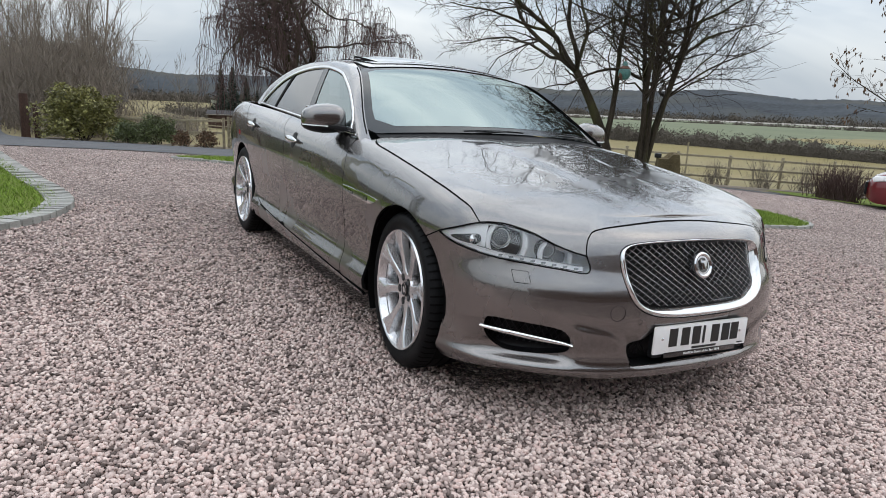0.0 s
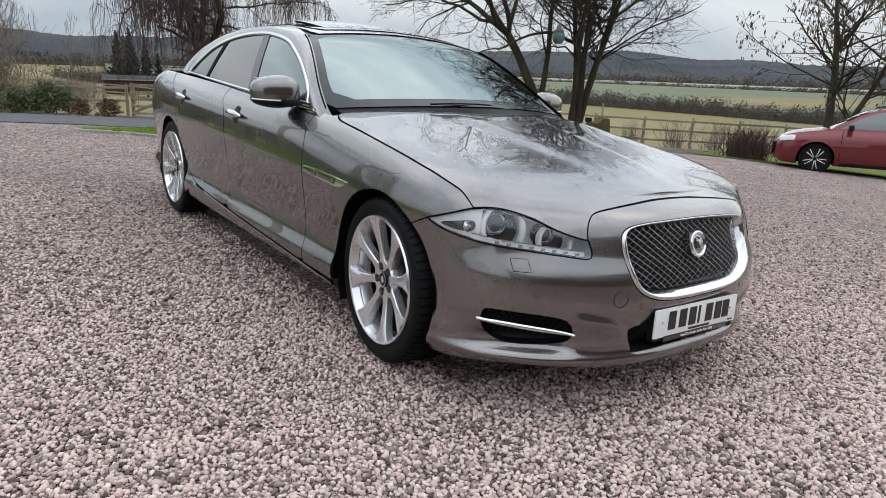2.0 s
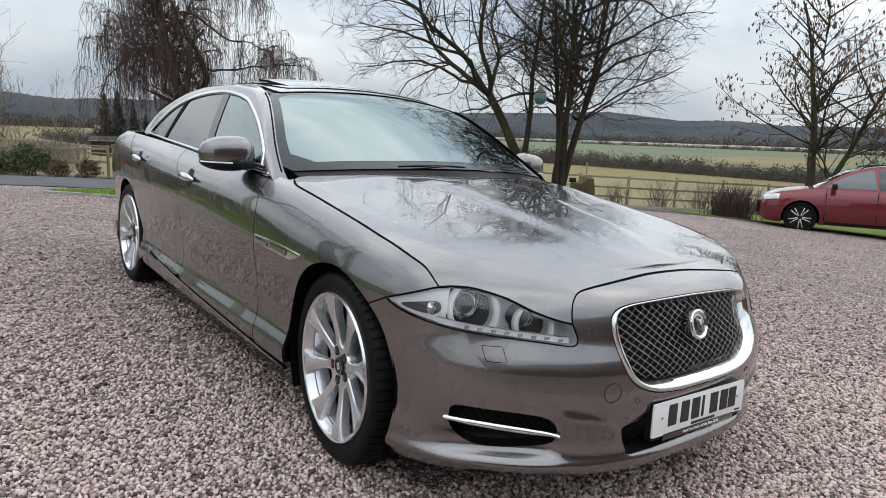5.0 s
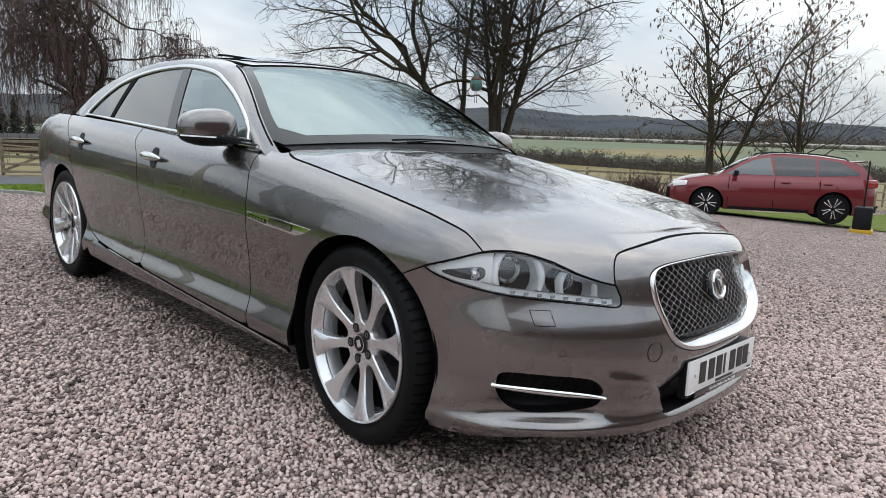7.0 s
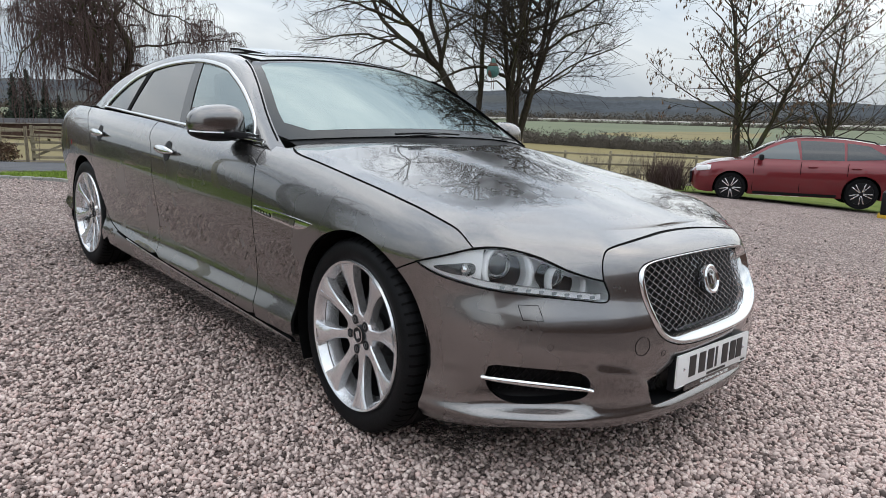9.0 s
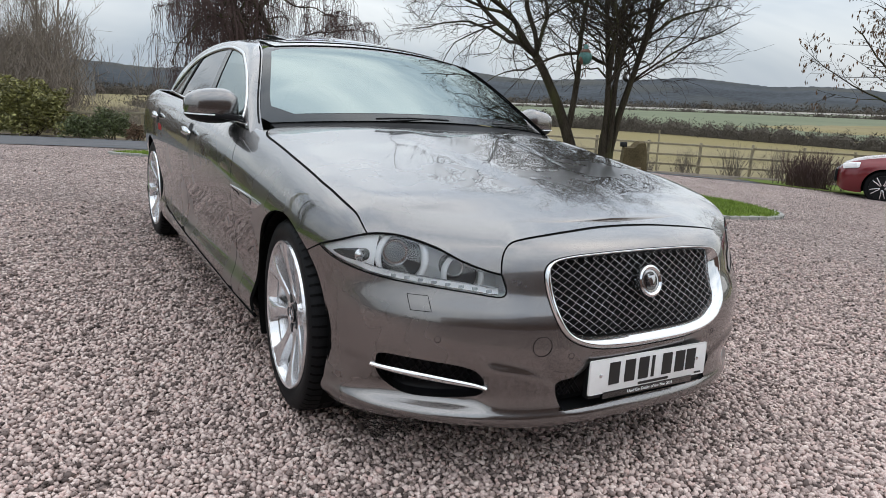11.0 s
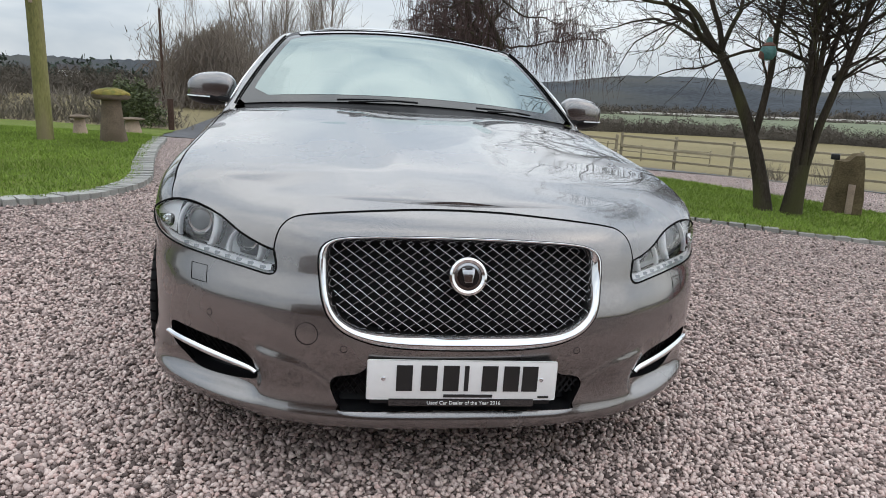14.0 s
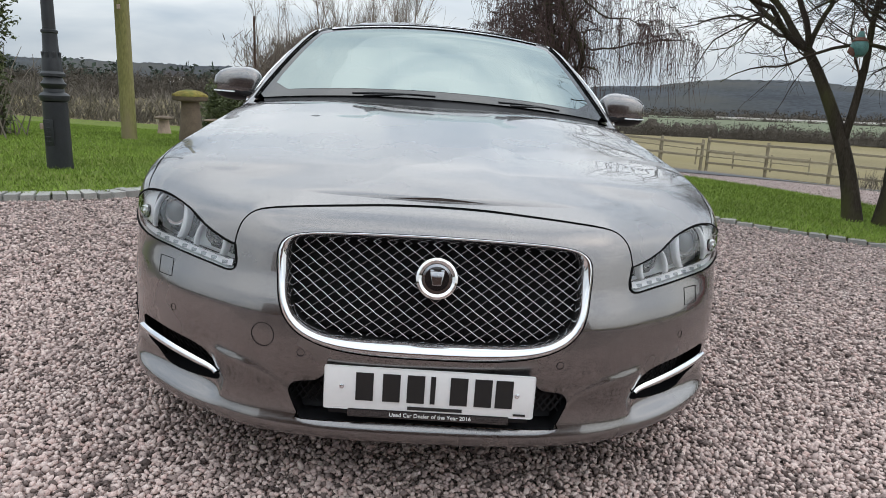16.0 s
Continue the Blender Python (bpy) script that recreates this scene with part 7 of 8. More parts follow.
def tree(name, m, limbs, levels, seed, label, bark, twig, twig_from=2, extra=None, least_r=0.0022, from_z=-9.0):
    """limbs: main limbs, each (start, way, length, radius, end radius, wobble, lift)."""
    rng = random.Random(seed)
    ob = thing(name, m, label, "tree")
    main = [q if isinstance(q, list) else bend_path(rng, *q, 0.16) for q in limbs]
    tiers = grow(rng, main, levels, least_r, from_z)
    v, f = [], []
    for tier in tiers[:twig_from]:
        tube_geo(tier, v, f)
    mesh_ob("trunk", v, f, bark, ob, smooth=True)
    v, f = [], []
    for tier in tiers[twig_from:]:
        tube_geo(tier, v, f)
    mesh_ob("crown", v, f, twig, ob, label="bare winter twigs")
    if extra:
        extra(rng, tiers, ob)
    return ob


def garden_tree():
    """A bowed stem that forks at chest height and, beside it from the same root, a sheaf of upright stems under one wide crown."""
    lft, fwd = np.array((-0.76, 0.65, 0.0)), np.array((0.65, 0.76, 0.0))
    zs = np.linspace(-0.15, 1.85, 16)
    bow = lambda z: np.array((0, 0, z)) + lft * (0.20 + 0.15 * z + 0.12 * z * z) + fwd * 0.02 * math.sin(z * 4)
    limbs = [[(bow(z), 0.098 - 0.024 * (z + 0.15) + 0.05 * math.exp(-(z + 0.15) / 0.18)) for z in zs]]
    elbow, fork = bow(0.85), bow(1.85)
    for w, up, ln, r in ((lft * 1.0 - fwd * 0.15, 0.42, 3.2, 0.042), (lft * 0.55 + fwd * 0.3, 0.95, 3.1, 0.042), (lft * 0.15 - fwd * 0.35, 1.0, 3.0, 0.036), (lft * 0.6 - fwd * 0.7, 0.55, 2.8, 0.034), (-lft * 0.1 + fwd * 0.5, 0.9, 2.8, 0.032), (lft * 0.8 + fwd * 0.5, 0.5, 2.7, 0.030)):
        limbs.append((tuple(fork), tuple(w + (0, 0, up)), ln, r, 0.006, 0.17, 0.012))
    limbs.append((tuple(elbow), tuple(-lft * 0.10 + (0, 0, 1)), 3.2, 0.046, 0.010, 0.05, 0.01))
    sway = lambda z: np.array((0, 0, z)) - lft * (0.09 + 0.05 * z + 0.03 * z * z) + fwd * 0.02 * math.cos(z * 3)
    limbs.append([(sway(z), 0.120 - 0.03 * (z + 0.15) + 0.05 * math.exp(-(z + 0.15) / 0.18)) for z in np.linspace(-0.15, 0.62, 8)])
    crotch = sway(0.42)
    for k in range(6):
        a = k * 1.047 + 0.4
        base = crotch + np.array((0.055 * math.cos(a), 0.055 * math.sin(a), 0.03 * k))
        way = -lft * (0.07 + 0.10 * math.cos(a)) + fwd * 0.11 * math.sin(a) + (0, 0, 1)
        limbs.append((tuple(base), tuple(way), 3.6 + 0.16 * k, 0.056 - 0.004 * k, 0.008, 0.035, 0.004))
        for z, out, up in ((1.15 + 0.1 * k, 1.0, 0.30), (1.65 + 0.07 * k, 0.9, 0.55), (2.2 + 0.06 * k, 0.8, 0.7), (2.8, 0.7, 0.8)):
            d = -lft * math.cos(a * 1.3 + 0.3 + z) * out + fwd * math.sin(a * 1.3 + 0.3 + z) * out
            limbs.append((tuple(base + way * z), tuple(d + (0, 0, up)), 2.3 - 0.2 * (z - 1), 0.027, 0.004, 0.17, 0.015))
    levels = [(5.0, 0.48, 0.42, 0.85, 0.19, 0.02, 0.12, 0.42), (7.0, 0.5, 0.45, 0.8, 0.2, 0.01, 0.05, 0.22), (7.0, 0.6, 0.55, 0.75, 0.15, 0.0, 0.0, 0.16)]
    return tree("garden_tree", at_ground(4.90, 5.36, 0.0, 0), limbs, levels, 22, "bare multi-stemmed ornamental tree with mossy forked trunks", BARK, TWIG, least_r=0.0026, from_z=1.45)


garden_tree()


def weeping_tree():
    """A leaning trunk, crooked limbs in tiers, and curtains of thin twigs that hang straight down from them."""
    limbs = [((0, 0, -0.2), (-0.10, 0.05, 1.0), 5.4, 0.22, 0.07, 0.06, 0.01), ((-0.2, 0, 1.9), (0.6, -0.3, 0.9), 3.0, 0.12, 0.04, 0.16, -0.01), ((-0.2, 0, 1.7), (-0.6, 0.2, 1.0), 3.0, 0.12, 0.04, 0.16, -0.01)]
    for k in range(15):
        a = 2.4 * k
        z = 2.9 + 0.18 * k
        limbs.append(((-0.11 * z, 0.05 * z, z), (math.cos(a), math.sin(a), 0.42), 4.4 - 0.12 * k, 0.046, 0.010, 0.24, -0.03))

    def curtain(rng, tiers, ob):
        twigs = []
        for path in tiers[0][3:] + tiers[1]:
            length = sum(np.linalg.norm(b[0] - a[0]) for a, b in zip(path, path[1:]))
            for k in range(int(13 * length) + 3):
                p = path[min(len(path) - 1, int((0.25 + 0.75 * rng.random()) * len(path)))][0]
                out, ln = rng.uniform(0, 6.28), rng.uniform(0.4, 1.3) ** 2 * 1.0
                d = np.array((math.cos(out), math.sin(out), 0)) * rng.uniform(0.05, 0.3)
                pts = [(p, 0.0064), (p + d * 0.6 + (0, 0, 0.05), 0.0062)]
                pts += [(p + d * (1 + 0.25 * t) + np.array((rng.gauss(0, 0.05), rng.gauss(0, 0.05), -ln * t)), 0.0060 - 0.0022 * t) for t in (0.25, 0.6, 1.0)]
                twigs.append(pts)
        v, f = [], []
        tube_geo(twigs, v, f)
        mesh_ob("curtain", v, f, WILLOW_TWIG, ob, label="long reddish twigs hanging straight down")

    levels = [(3.6, 0.40, 0.45, 0.8, 0.24, -0.04, 0.05, 0.7), (4.0, 0.5, 0.5, 0.7, 0.2, -0.15, 0.0, 0.4)]
    return tree("weeping_tree", at_ground(5.13, 21.5, 0) @ Matrix.Scale(1.12, 4), limbs, levels, 6, "bare weeping tree with long reddish hanging twigs", BARK, WILLOW_TWIG, extra=curtain, least_r=0.0050)


weeping_tree()


def hanging_keys(mat, amount, size):
    def add(rng, tiers, ob):
        v, f = [], []
        for path in tiers[-1]:
            if rng.random() > amount:
                continue
            p = path[-1][0]
            for k in range(3):
                q = p + np.array([rng.gauss(0, 0.03), rng.gauss(0, 0.03), -abs(rng.gauss(0, 0.05))])
                b = len(v)
                a = rng.uniform(0, 6.28)
                h = size * rng.uniform(0.7, 1.5)
                dx, dy = size * 0.25 * math.cos(a), size * 0.25 * math.sin(a)
                v += [q, q + np.array([dx, dy, -h * 0.4]), q + np.array([-dx, -dy, -h * 0.5]), q + np.array([dy * 0.5, -dx * 0.5, -h])]
                f += [(b, b + 1, b + 3), (b, b + 3, b + 2), (b, b + 2, b + 1), (b + 1, b + 2, b + 3)]
        tagged(mesh_ob("seed_keys", v, f, mat, ob), "clusters of dry brown seed keys", kind="stuff")
    return add


def upright_tree(name, x, y, h, r, seed, label, lean=(0, 0), second=False, keys=None, spread=0.5, dense=1.0, first=0.3):
    limbs = [((0, 0, -0.2), (lean[0], lean[1], 1.0), h, r, r * 0.12, 0.03, 0.004)]
    if second:
        limbs.append(((0.1, 0, -0.2), (0.10, -0.42, 1.0), h * 0.85, r * 0.62, r * 0.12, 0.035, 0.012))
    rng = random.Random(seed)
    n = int(26 * dense)
    for k in range(n):
        z = h * (first + (0.95 - first) * k / n)
        a = 2.4 * k + rng.uniform(-0.4, 0.4)
        s = (lean[0] * z, lean[1] * z, z * 0.98)
        if second and k % 3 == 0:
            s = (0.1 + 0.10 * z, -0.38 * z, z * 0.93)
        limbs.append((s, (math.cos(a), math.sin(a), 0.4 + 0.5 * k / n), h * spread * (1.05 - 0.62 * k / n), r * 0.22, r * 0.035, 0.06, 0.012))
    levels = [(2.6 * dense, 0.42, 0.42, 0.75, 0.1, 0.01, 0.08, 0.5), (4.2 * dense, 0.5, 0.5, 0.75, 0.12, 0.0, 0.0, 0.28)]
    return tree(name, at_ground(x, y), limbs, levels, seed, label, BARK, TWIG, extra=keys, least_r=0.006)


upright_tree("alder_tree", 21.5, 9.2, 7.6, 0.17, 31, "bare twin-stemmed tree hung with brown seed keys", (0.02, 0.02), True, hanging_keys(LEAF_DRY, 0.9, 0.11))
upright_tree("field_tree", 29.5, 8.6, 7.0, 0.15, 37, "bare spreading tree by the field fence", (-0.02, 0.0), False, hanging_keys(LEAF_DRY, 0.12, 0.1), 0.65, first=0.14)


# ---- shrubs, hedges and far woods ----
def leaf_cloud(rng, centre, size, count, leaf, v, f, hollow=0.35):
    for k in range(count):
        d = np.array([rng.gauss(0, 1), rng.gauss(0, 1), rng.gauss(0, 1)])
        d /= np.linalg.norm(d) + 1e-9
        if d[2] < -0.35:
            d[2] *= -1
        rad = (hollow + (1 - hollow) * rng.random() ** 0.5) * (0.75 + 0.5 * noise.noise(Vector(d * 2.2) + Vector(centre)))
        p = np.array(centre) + d * np.array(size) * rad
        a = np.array([rng.gauss(0, 1), rng.gauss(0, 1), rng.gauss(0, 0.6)])
        a /= np.linalg.norm(a)
        b = np.cross(a, np.array([rng.gauss(0, 1), rng.gauss(0, 1), rng.gauss(0, 1)]))
        b /= np.linalg.norm(b) + 1e-9
        s = leaf * rng.uniform(0.6, 1.4)
        i = len(v)
        v += [p - a * s, p + b * s * 0.45, p + a * s, p - b * s * 0.45]
        f.append((i, i + 1, i + 2, i + 3))


def shrub(x, y, size, leaf, count, mat, label, seed, name="shrub", stems=True):
    ob = thing(name, at_ground(x, y), label, "shrub", "shrubs of the border")
    rng = random.Random(seed)
    v, f = [], []
    leaf_cloud(rng, (0, 0, size[2] * 0.26), (size[0], size[1], size[2] * 0.78), count, leaf, v, f)
    mesh_ob("leaves", v, f, mat, ob)
    v, f = [], []
    tube_geo([bend_path(rng, (rng.gauss(0, 0.06), rng.gauss(0, 0.06), -0.1), (rng.gauss(0, 0.5), rng.gauss(0, 0.5), 1), size[2] * 0.9, 0.014, 0.003, 0.1, 0, 0.1) for k in range(14)], v, f)
    mesh_ob("woody_base", v, f, TWIG, ob)
    return ob


shrub(-1.65, 24.6, (1.75, 1.2, 1.95), 0.062, 11000, LEAF_YELLOW, "large mottled yellow-green evergreen shrub by the gate", 41)
shrub(-0.35, 22.9, (0.75, 0.55, 0.80), 0.042, 2600, LEAF, "small green shrub in the border", 42)
shrub(0.46, 22.4, (0.98, 0.65, 1.02), 0.038, 5600, LEAF, "rounded dark evergreen shrub in the border", 43)
shrub(1.0, 20.9, (0.38, 0.3, 0.55), 0.04, 700, LEAF_DRY, "low brown winter plant in the border", 44)
shrub(1.62, 20.1, (0.45, 0.34, 0.58), 0.04, 820, LEAF_DRY, "low tan winter plant in the border", 45)


def twiggy(x, y, h, w, count, mat, label, seed, name="bare_shrub", group="bare shrubs"):
    ob = thing(name, at_ground(x, y), label, "shrub", group)
    rng = random.Random(seed)
    v, f = [], []
    paths = [bend_path(rng, (rng.gauss(0, w * 0.25), rng.gauss(0, w * 0.25), -0.05), (rng.gauss(0, 0.35), rng.gauss(0, 0.35), 1), h * rng.uniform(0.6, 1.1), 0.008, 0.002, 0.08, 0, h / 6) for k in range(count)]
    tiers = grow(rng, paths, [(4.0 / h, 0.45, 0.6, 0.5, 0.1, 0.02, 0.2, h * 0.15)])
    for t_ in tiers:
        tube_geo(t_, v, f)
    mesh_ob("brush", v, f, mat, ob)
    return ob


for k, (x, y, h) in enumerate(((13.2, 17.3, 0.6), (14.6, 16.3, 0.8), (16.5, 14.9, 0.6), (17.6, 14.15, 0.95), (18.9, 13.2, 1.2), (20.2, 12.4, 1.1), (21.7, 11.3, 0.8))):
    twiggy(x, y, h, 0.85, 60, GREYTWIG, "bare tan winter shrub in front of the rail fence", 60 + k)


twiggy(15.2, 8.35, 1.0, 1.1, 380, WILLOW_TWIG, "upright brown twiggy bush by the drive", 46, "clipped_bush", "")


def hedge_row(name, line, height, depth, per_m, mat, label, seed, reach=1.0, r0=0.03):
    """A row of bare winter trees and brush, as one mass."""
    rng = random.Random(seed)
    v, f = [], []
    for (x0, y0), (x1, y1) in zip(line, line[1:]):
        n = int(math.hypot(x1 - x0, y1 - y0) * per_m)
        for k in range(n):
            t = rng.random()
            x, y = x0 + (x1 - x0) * t + rng.gauss(0, depth), y0 + (y1 - y0) * t + rng.gauss(0, depth)
            h = height * rng.uniform(0.55, 1.1)
            z = float(ground_z(x, y)) - 0.1
            stem = bend_path(rng, (x, y, z), (rng.gauss(0, 0.16), rng.gauss(0, 0.16), 1), h, r0 * h / 4, 0.008, 0.05, 0.01, h / 7)
            tiers = grow(rng, [stem], [(2.2 * reach, 0.38, 0.45, 0.6, 0.1, 0.04, 0.25, h * 0.12), (3.0 * reach, 0.5, 0.5, 0.6, 0.1, 0.03, 0.1, h * 0.07)], 0.007 if height > 2 else 0.005)
            for t_ in tiers:
                tube_geo(t_, v, f)
    return mesh_ob(name, v, f, mat, None, label=label, category="hedgerow", kind="stuff")


LANE_WOOD = [(-1.2, 28.5), (-2.05, 31.7), (-3.2, 39.2), (-4.1, 61)]
hedge_row("lane_trees", LANE_WOOD, 9.6, 1.2, 1.15, WOODTWIG, "row of bare grey-brown trees along the lane", 81, 1.0, 0.026)
hedge_row("lane_trees_far_side", [(-11.0, 53), (-10.5, 73), (-3.0, 79)], 9.6, 2.0, 0.95, WOODTWIG, "row of bare trees on the lane's far side", 82, 0.9, 0.022)
hedge_row("boundary_hedge", [(-40, 25.5), (-24, 26.5), (-7.5, 29)], 1.9, 0.5, 4.0, GREYTWIG, "brown bare hedge along the lawn's far side", 83, 1.4, 0.016)
hedge_row("paddock_trees", [(0.5, 27.6), (3.6, 36)], 4.6, 0.8, 0.8, GREYTWIG, "bare young trees at the paddock's edge", 84, 1.1, 0.02)
shrub(-7.6, 25.6, (1.25, 1.0, 1.95), 0.06, 6000, LEAF, "tall dense dark evergreen bush by the lane", 47)


def thicket(name, line, height, depth, count, mat, label, seed, stick=0.34, thick=0.010, upright=0.55, core=0.0):
    """A dense mass of bare brush: thin twigs, closest near the ground, under an uneven top."""
    rs = np.random.RandomState(seed)
    p = np.array(line, float)
    d = np.concatenate([[0], np.cumsum(np.linalg.norm(np.diff(p, axis=0), axis=1))])
    t = rs.uniform(0, d[-1], count)
    x = np.interp(t, d, p[:, 0]) + rs.normal(0, depth, count)
    y = np.interp(t, d, p[:, 1]) + rs.normal(0, depth, count)
    crest = np.array([0.75 + 0.5 * noise.noise(Vector((a * 0.19 / stick, b * 0.19 / stick, seed))) for a, b in zip(x, y)])
    z = ground_z(x, y) + height * crest * rs.uniform(0, 1, count) ** 1.35
    way = rs.normal(0, 0.5, (count, 3))
    way[:, 2] = np.abs(way[:, 2]) + upright
    way *= (stick * rs.uniform(0.5, 1.4, count) / np.linalg.norm(way, axis=1))[:, None]
    side = np.cross(way, rs.normal(0, 1, (count, 3)))
    side *= (thick * rs.uniform(0.5, 1.3, count) / (np.linalg.norm(side, axis=1) + 1e-9))[:, None]
    a = np.stack([x, y, z], axis=1)
    v = np.stack([a - side, a + side, a + way + side * 0.4, a + way - side * 0.4], axis=1).reshape(-1, 3)
    f = np.arange(count * 4).reshape(-1, 4).tolist()
    v = v.tolist()
    if core:  # the close heart of the hedge, a rough bank of stems and bramble
        n, b, rows = int(d[-1] / (stick * 1.2)), len(v), 4
        for i in range(n + 1):
            t = d[-1] * i / n
            q, r = np.array([np.interp(t, d, p[:, k]) for k in (0, 1)]), np.array([np.interp(t + 0.1, d, p[:, k]) for k in (0, 1)])
            side = np.array([-(r - q)[1], (r - q)[0]]) / (np.linalg.norm(r - q) + 1e-9) * height * 0.35
            top_z = height * core * (0.75 + 0.5 * noise.noise(Vector((q[0] * 0.19 / stick, q[1] * 0.19 / stick, seed))) + 0.5 * noise.noise(Vector((t * 0.7 / stick, seed, 0))))
            for k, (w, h) in enumerate(((-1, 0), (-0.6, 0.7), (0.1, 1.0), (1, 0))):
                x_, y_ = q + side * w
                v.append((x_, y_, float(ground_z(x_, y_)) + h * top_z * (1 + 0.25 * noise.noise(Vector((t * 1.3 / stick, k, seed))))))
        f += [(b + i * rows + j, b + i * rows + j + 1, b + (i + 1) * rows + j + 1, b + (i + 1) * rows + j) for i in range(n) for j in range(rows - 1)]
    return mesh_ob(name, v, f, mat, None, label=label, category="hedgerow", kind="stuff")


thicket("lane_thicket", LANE_WOOD, 4.2, 1.1, 46000, WOODTWIG, "dense grey-brown thicket of bare brush along the lane", 85, 0.55, 0.011)
thicket("lane_thicket_far", [(-11.8, 58), (-11.2, 76), (-5.2, 77), (1.5, 74)], 8.0, 1.7, 34000, WOODTWIG, "dense bare brush where the lane bends away", 86, 1.0, 0.036)
thicket("paddock_brush", [(0.6, 28), (3.0, 37), (4.0, 46)], 1.2, 0.8, 4000, GREYTWIG, "low bare brush at the paddock's edge", 87, 0.35, 0.010)
thicket("boundary_brush", [(-45, 25), (-26, 26), (-14, 27), (-6.8, 29)], 1.55, 0.4, 26000, GREYTWIG, "brown bare hedge along the lawn's far side", 88, 0.35, 0.014)


def ivy_tree():
    ob = thing("ivy_clad_tree", at_ground(-6.05, 8.2, 0.0), "tree trunk thickly clad in dark ivy on the lawn", "tree")
    rng = random.Random(52)
    v, f = [], []
    trunk = bend_path(rng, (0, 0, -0.1), (0, 0, 1), 4.7, 0.2, 0.08, 0.02, 0, 0.3)
    tube_geo([trunk], v, f)
    mesh_ob("trunk", v, f, BARK, ob, smooth=True)
    v, f = [], []
    for p, r in trunk:
        k = 0.34 if p[2] < 1.2 else 0.5
        leaf_cloud(rng, tuple(p), (k, k, 0.34), 900, 0.036, v, f, 0.6)
    mesh_ob("ivy", v, f, LEAF, ob, label="dense dark ivy leaves")
    limbs = [bend_path(rng, (0, 0, 2.5 + 0.17 * k), (math.cos(2.4 * k), math.sin(2.4 * k), 0.45), 3.0 - 0.1 * k, 0.035, 0.006, 0.08, 0.01, 0.2) for k in range(12)]
    v, f = [], []
    for tier in grow(rng, limbs, [(3.4, 0.5, 0.42, 0.8, 0.12, 0.0, 0.05, 0.5), (6.0, 0.55, 0.5, 0.75, 0.13, -0.03, 0.0, 0.28)], 0.0026):
        tube_geo(tier, v, f)
    mesh_ob("crown", v, f, TWIG, ob, label="bare upper branches")
    v, f = [], []
    tube_geo([bend_path(rng, (rng.gauss(0, 0.22), rng.gauss(0, 0.22), 0), (rng.gauss(0, 0.2), rng.gauss(0, 0.2), 1), rng.uniform(0.5, 1.4), 0.012, 0.004, 0.1, 0, 0.15) for _ in range(60)], v, f)
    mesh_ob("woody_base", v, f, GREYTWIG, ob)


ivy_tree()


# ---- the far side of the valley ----
def ridge(name, r0, r1, a0, a1, top, mat, label, seed, rough=0.12, n=220, base=-4.2, rows=10):
    """A wooded rise between two distances, from bearing a0 to a1 (degrees from the y axis, clockwise)."""
    v, f = [], []
    for i in range(n + 1):
        a = radians(a0 + (a1 - a0) * i / n)
        for j in range(rows + 1):
            t = j / rows
            r = r0 + (r1 - r0) * t
            p = Vector((math.sin(a) * 3.0, math.cos(a) * 3.0, seed))
            h = top * (1 - 0.30 * min(1, max(0, (a - 0.75) / 0.45))) * (0.80 + 0.35 * noise.noise(p) + 0.10 * noise.noise(p * 4)) * math.sin(min(1.0, t * 1.05) * math.pi / 2) ** 0.9
            if t > 0.1:
                h += top * rough * noise.noise(Vector((a * 160, t * 14, seed))) * min(1, t * 1.5)
            v.append((r * math.sin(a), r * math.cos(a), base + h))
    for i in range(n):
        for j in range(rows):
            k = i * (rows + 1) + j
            f.append((k, k + rows + 1, k + rows + 2, k + 1))
    return mesh_ob(name, v, f, mat, smooth=False, label=label, category="hill", kind="structure")


ridge("backdrop_hill", 620, 1150, 2, 100, 56, WOODLAND, "long wooded hill across the valley, tinted blue-grey for haze", 3, 0.035, 420)
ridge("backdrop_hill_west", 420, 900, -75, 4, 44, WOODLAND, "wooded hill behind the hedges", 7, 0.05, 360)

FIELD_GREEN = material("far_green_field", (0.105, 0.122, 0.062), 0.95, scale=0.02, fine=0.4, dark=0.8, light=1.2, bump=0)
FIELD_PALE = material("far_pale_strip", (0.27, 0.245, 0.215), 0.9, scale=0.05, fine=0.6, dark=0.85, light=1.1, bump=0)


def far_strip(name, r0, r1, a0, a1, mat, label, lift):
    v, f = [], []
    for i in range(61):
        a = radians(a0 + (a1 - a0) * i / 60)
        for r, up in ((r0, lift[0]), (r1, lift[1])):
            x, y = r * math.sin(a), r * math.cos(a)
            v.append((x, y, float(ground_z(x, y)) + up))
    for i in range(60):
        f.append((2 * i, 2 * i + 2, 2 * i + 3, 2 * i + 1))
    return mesh_ob(name, v, f, mat, label=label, category="field", kind="structure")


far_strip("field_green", 160, 560, 10, 100, FIELD_GREEN, "green winter field beyond the hedge", (0.3, 2.6))
far_strip("field_pale", 560, 610, 24, 100, FIELD_PALE, "pale strip under the hill", (2.6, 3.6))


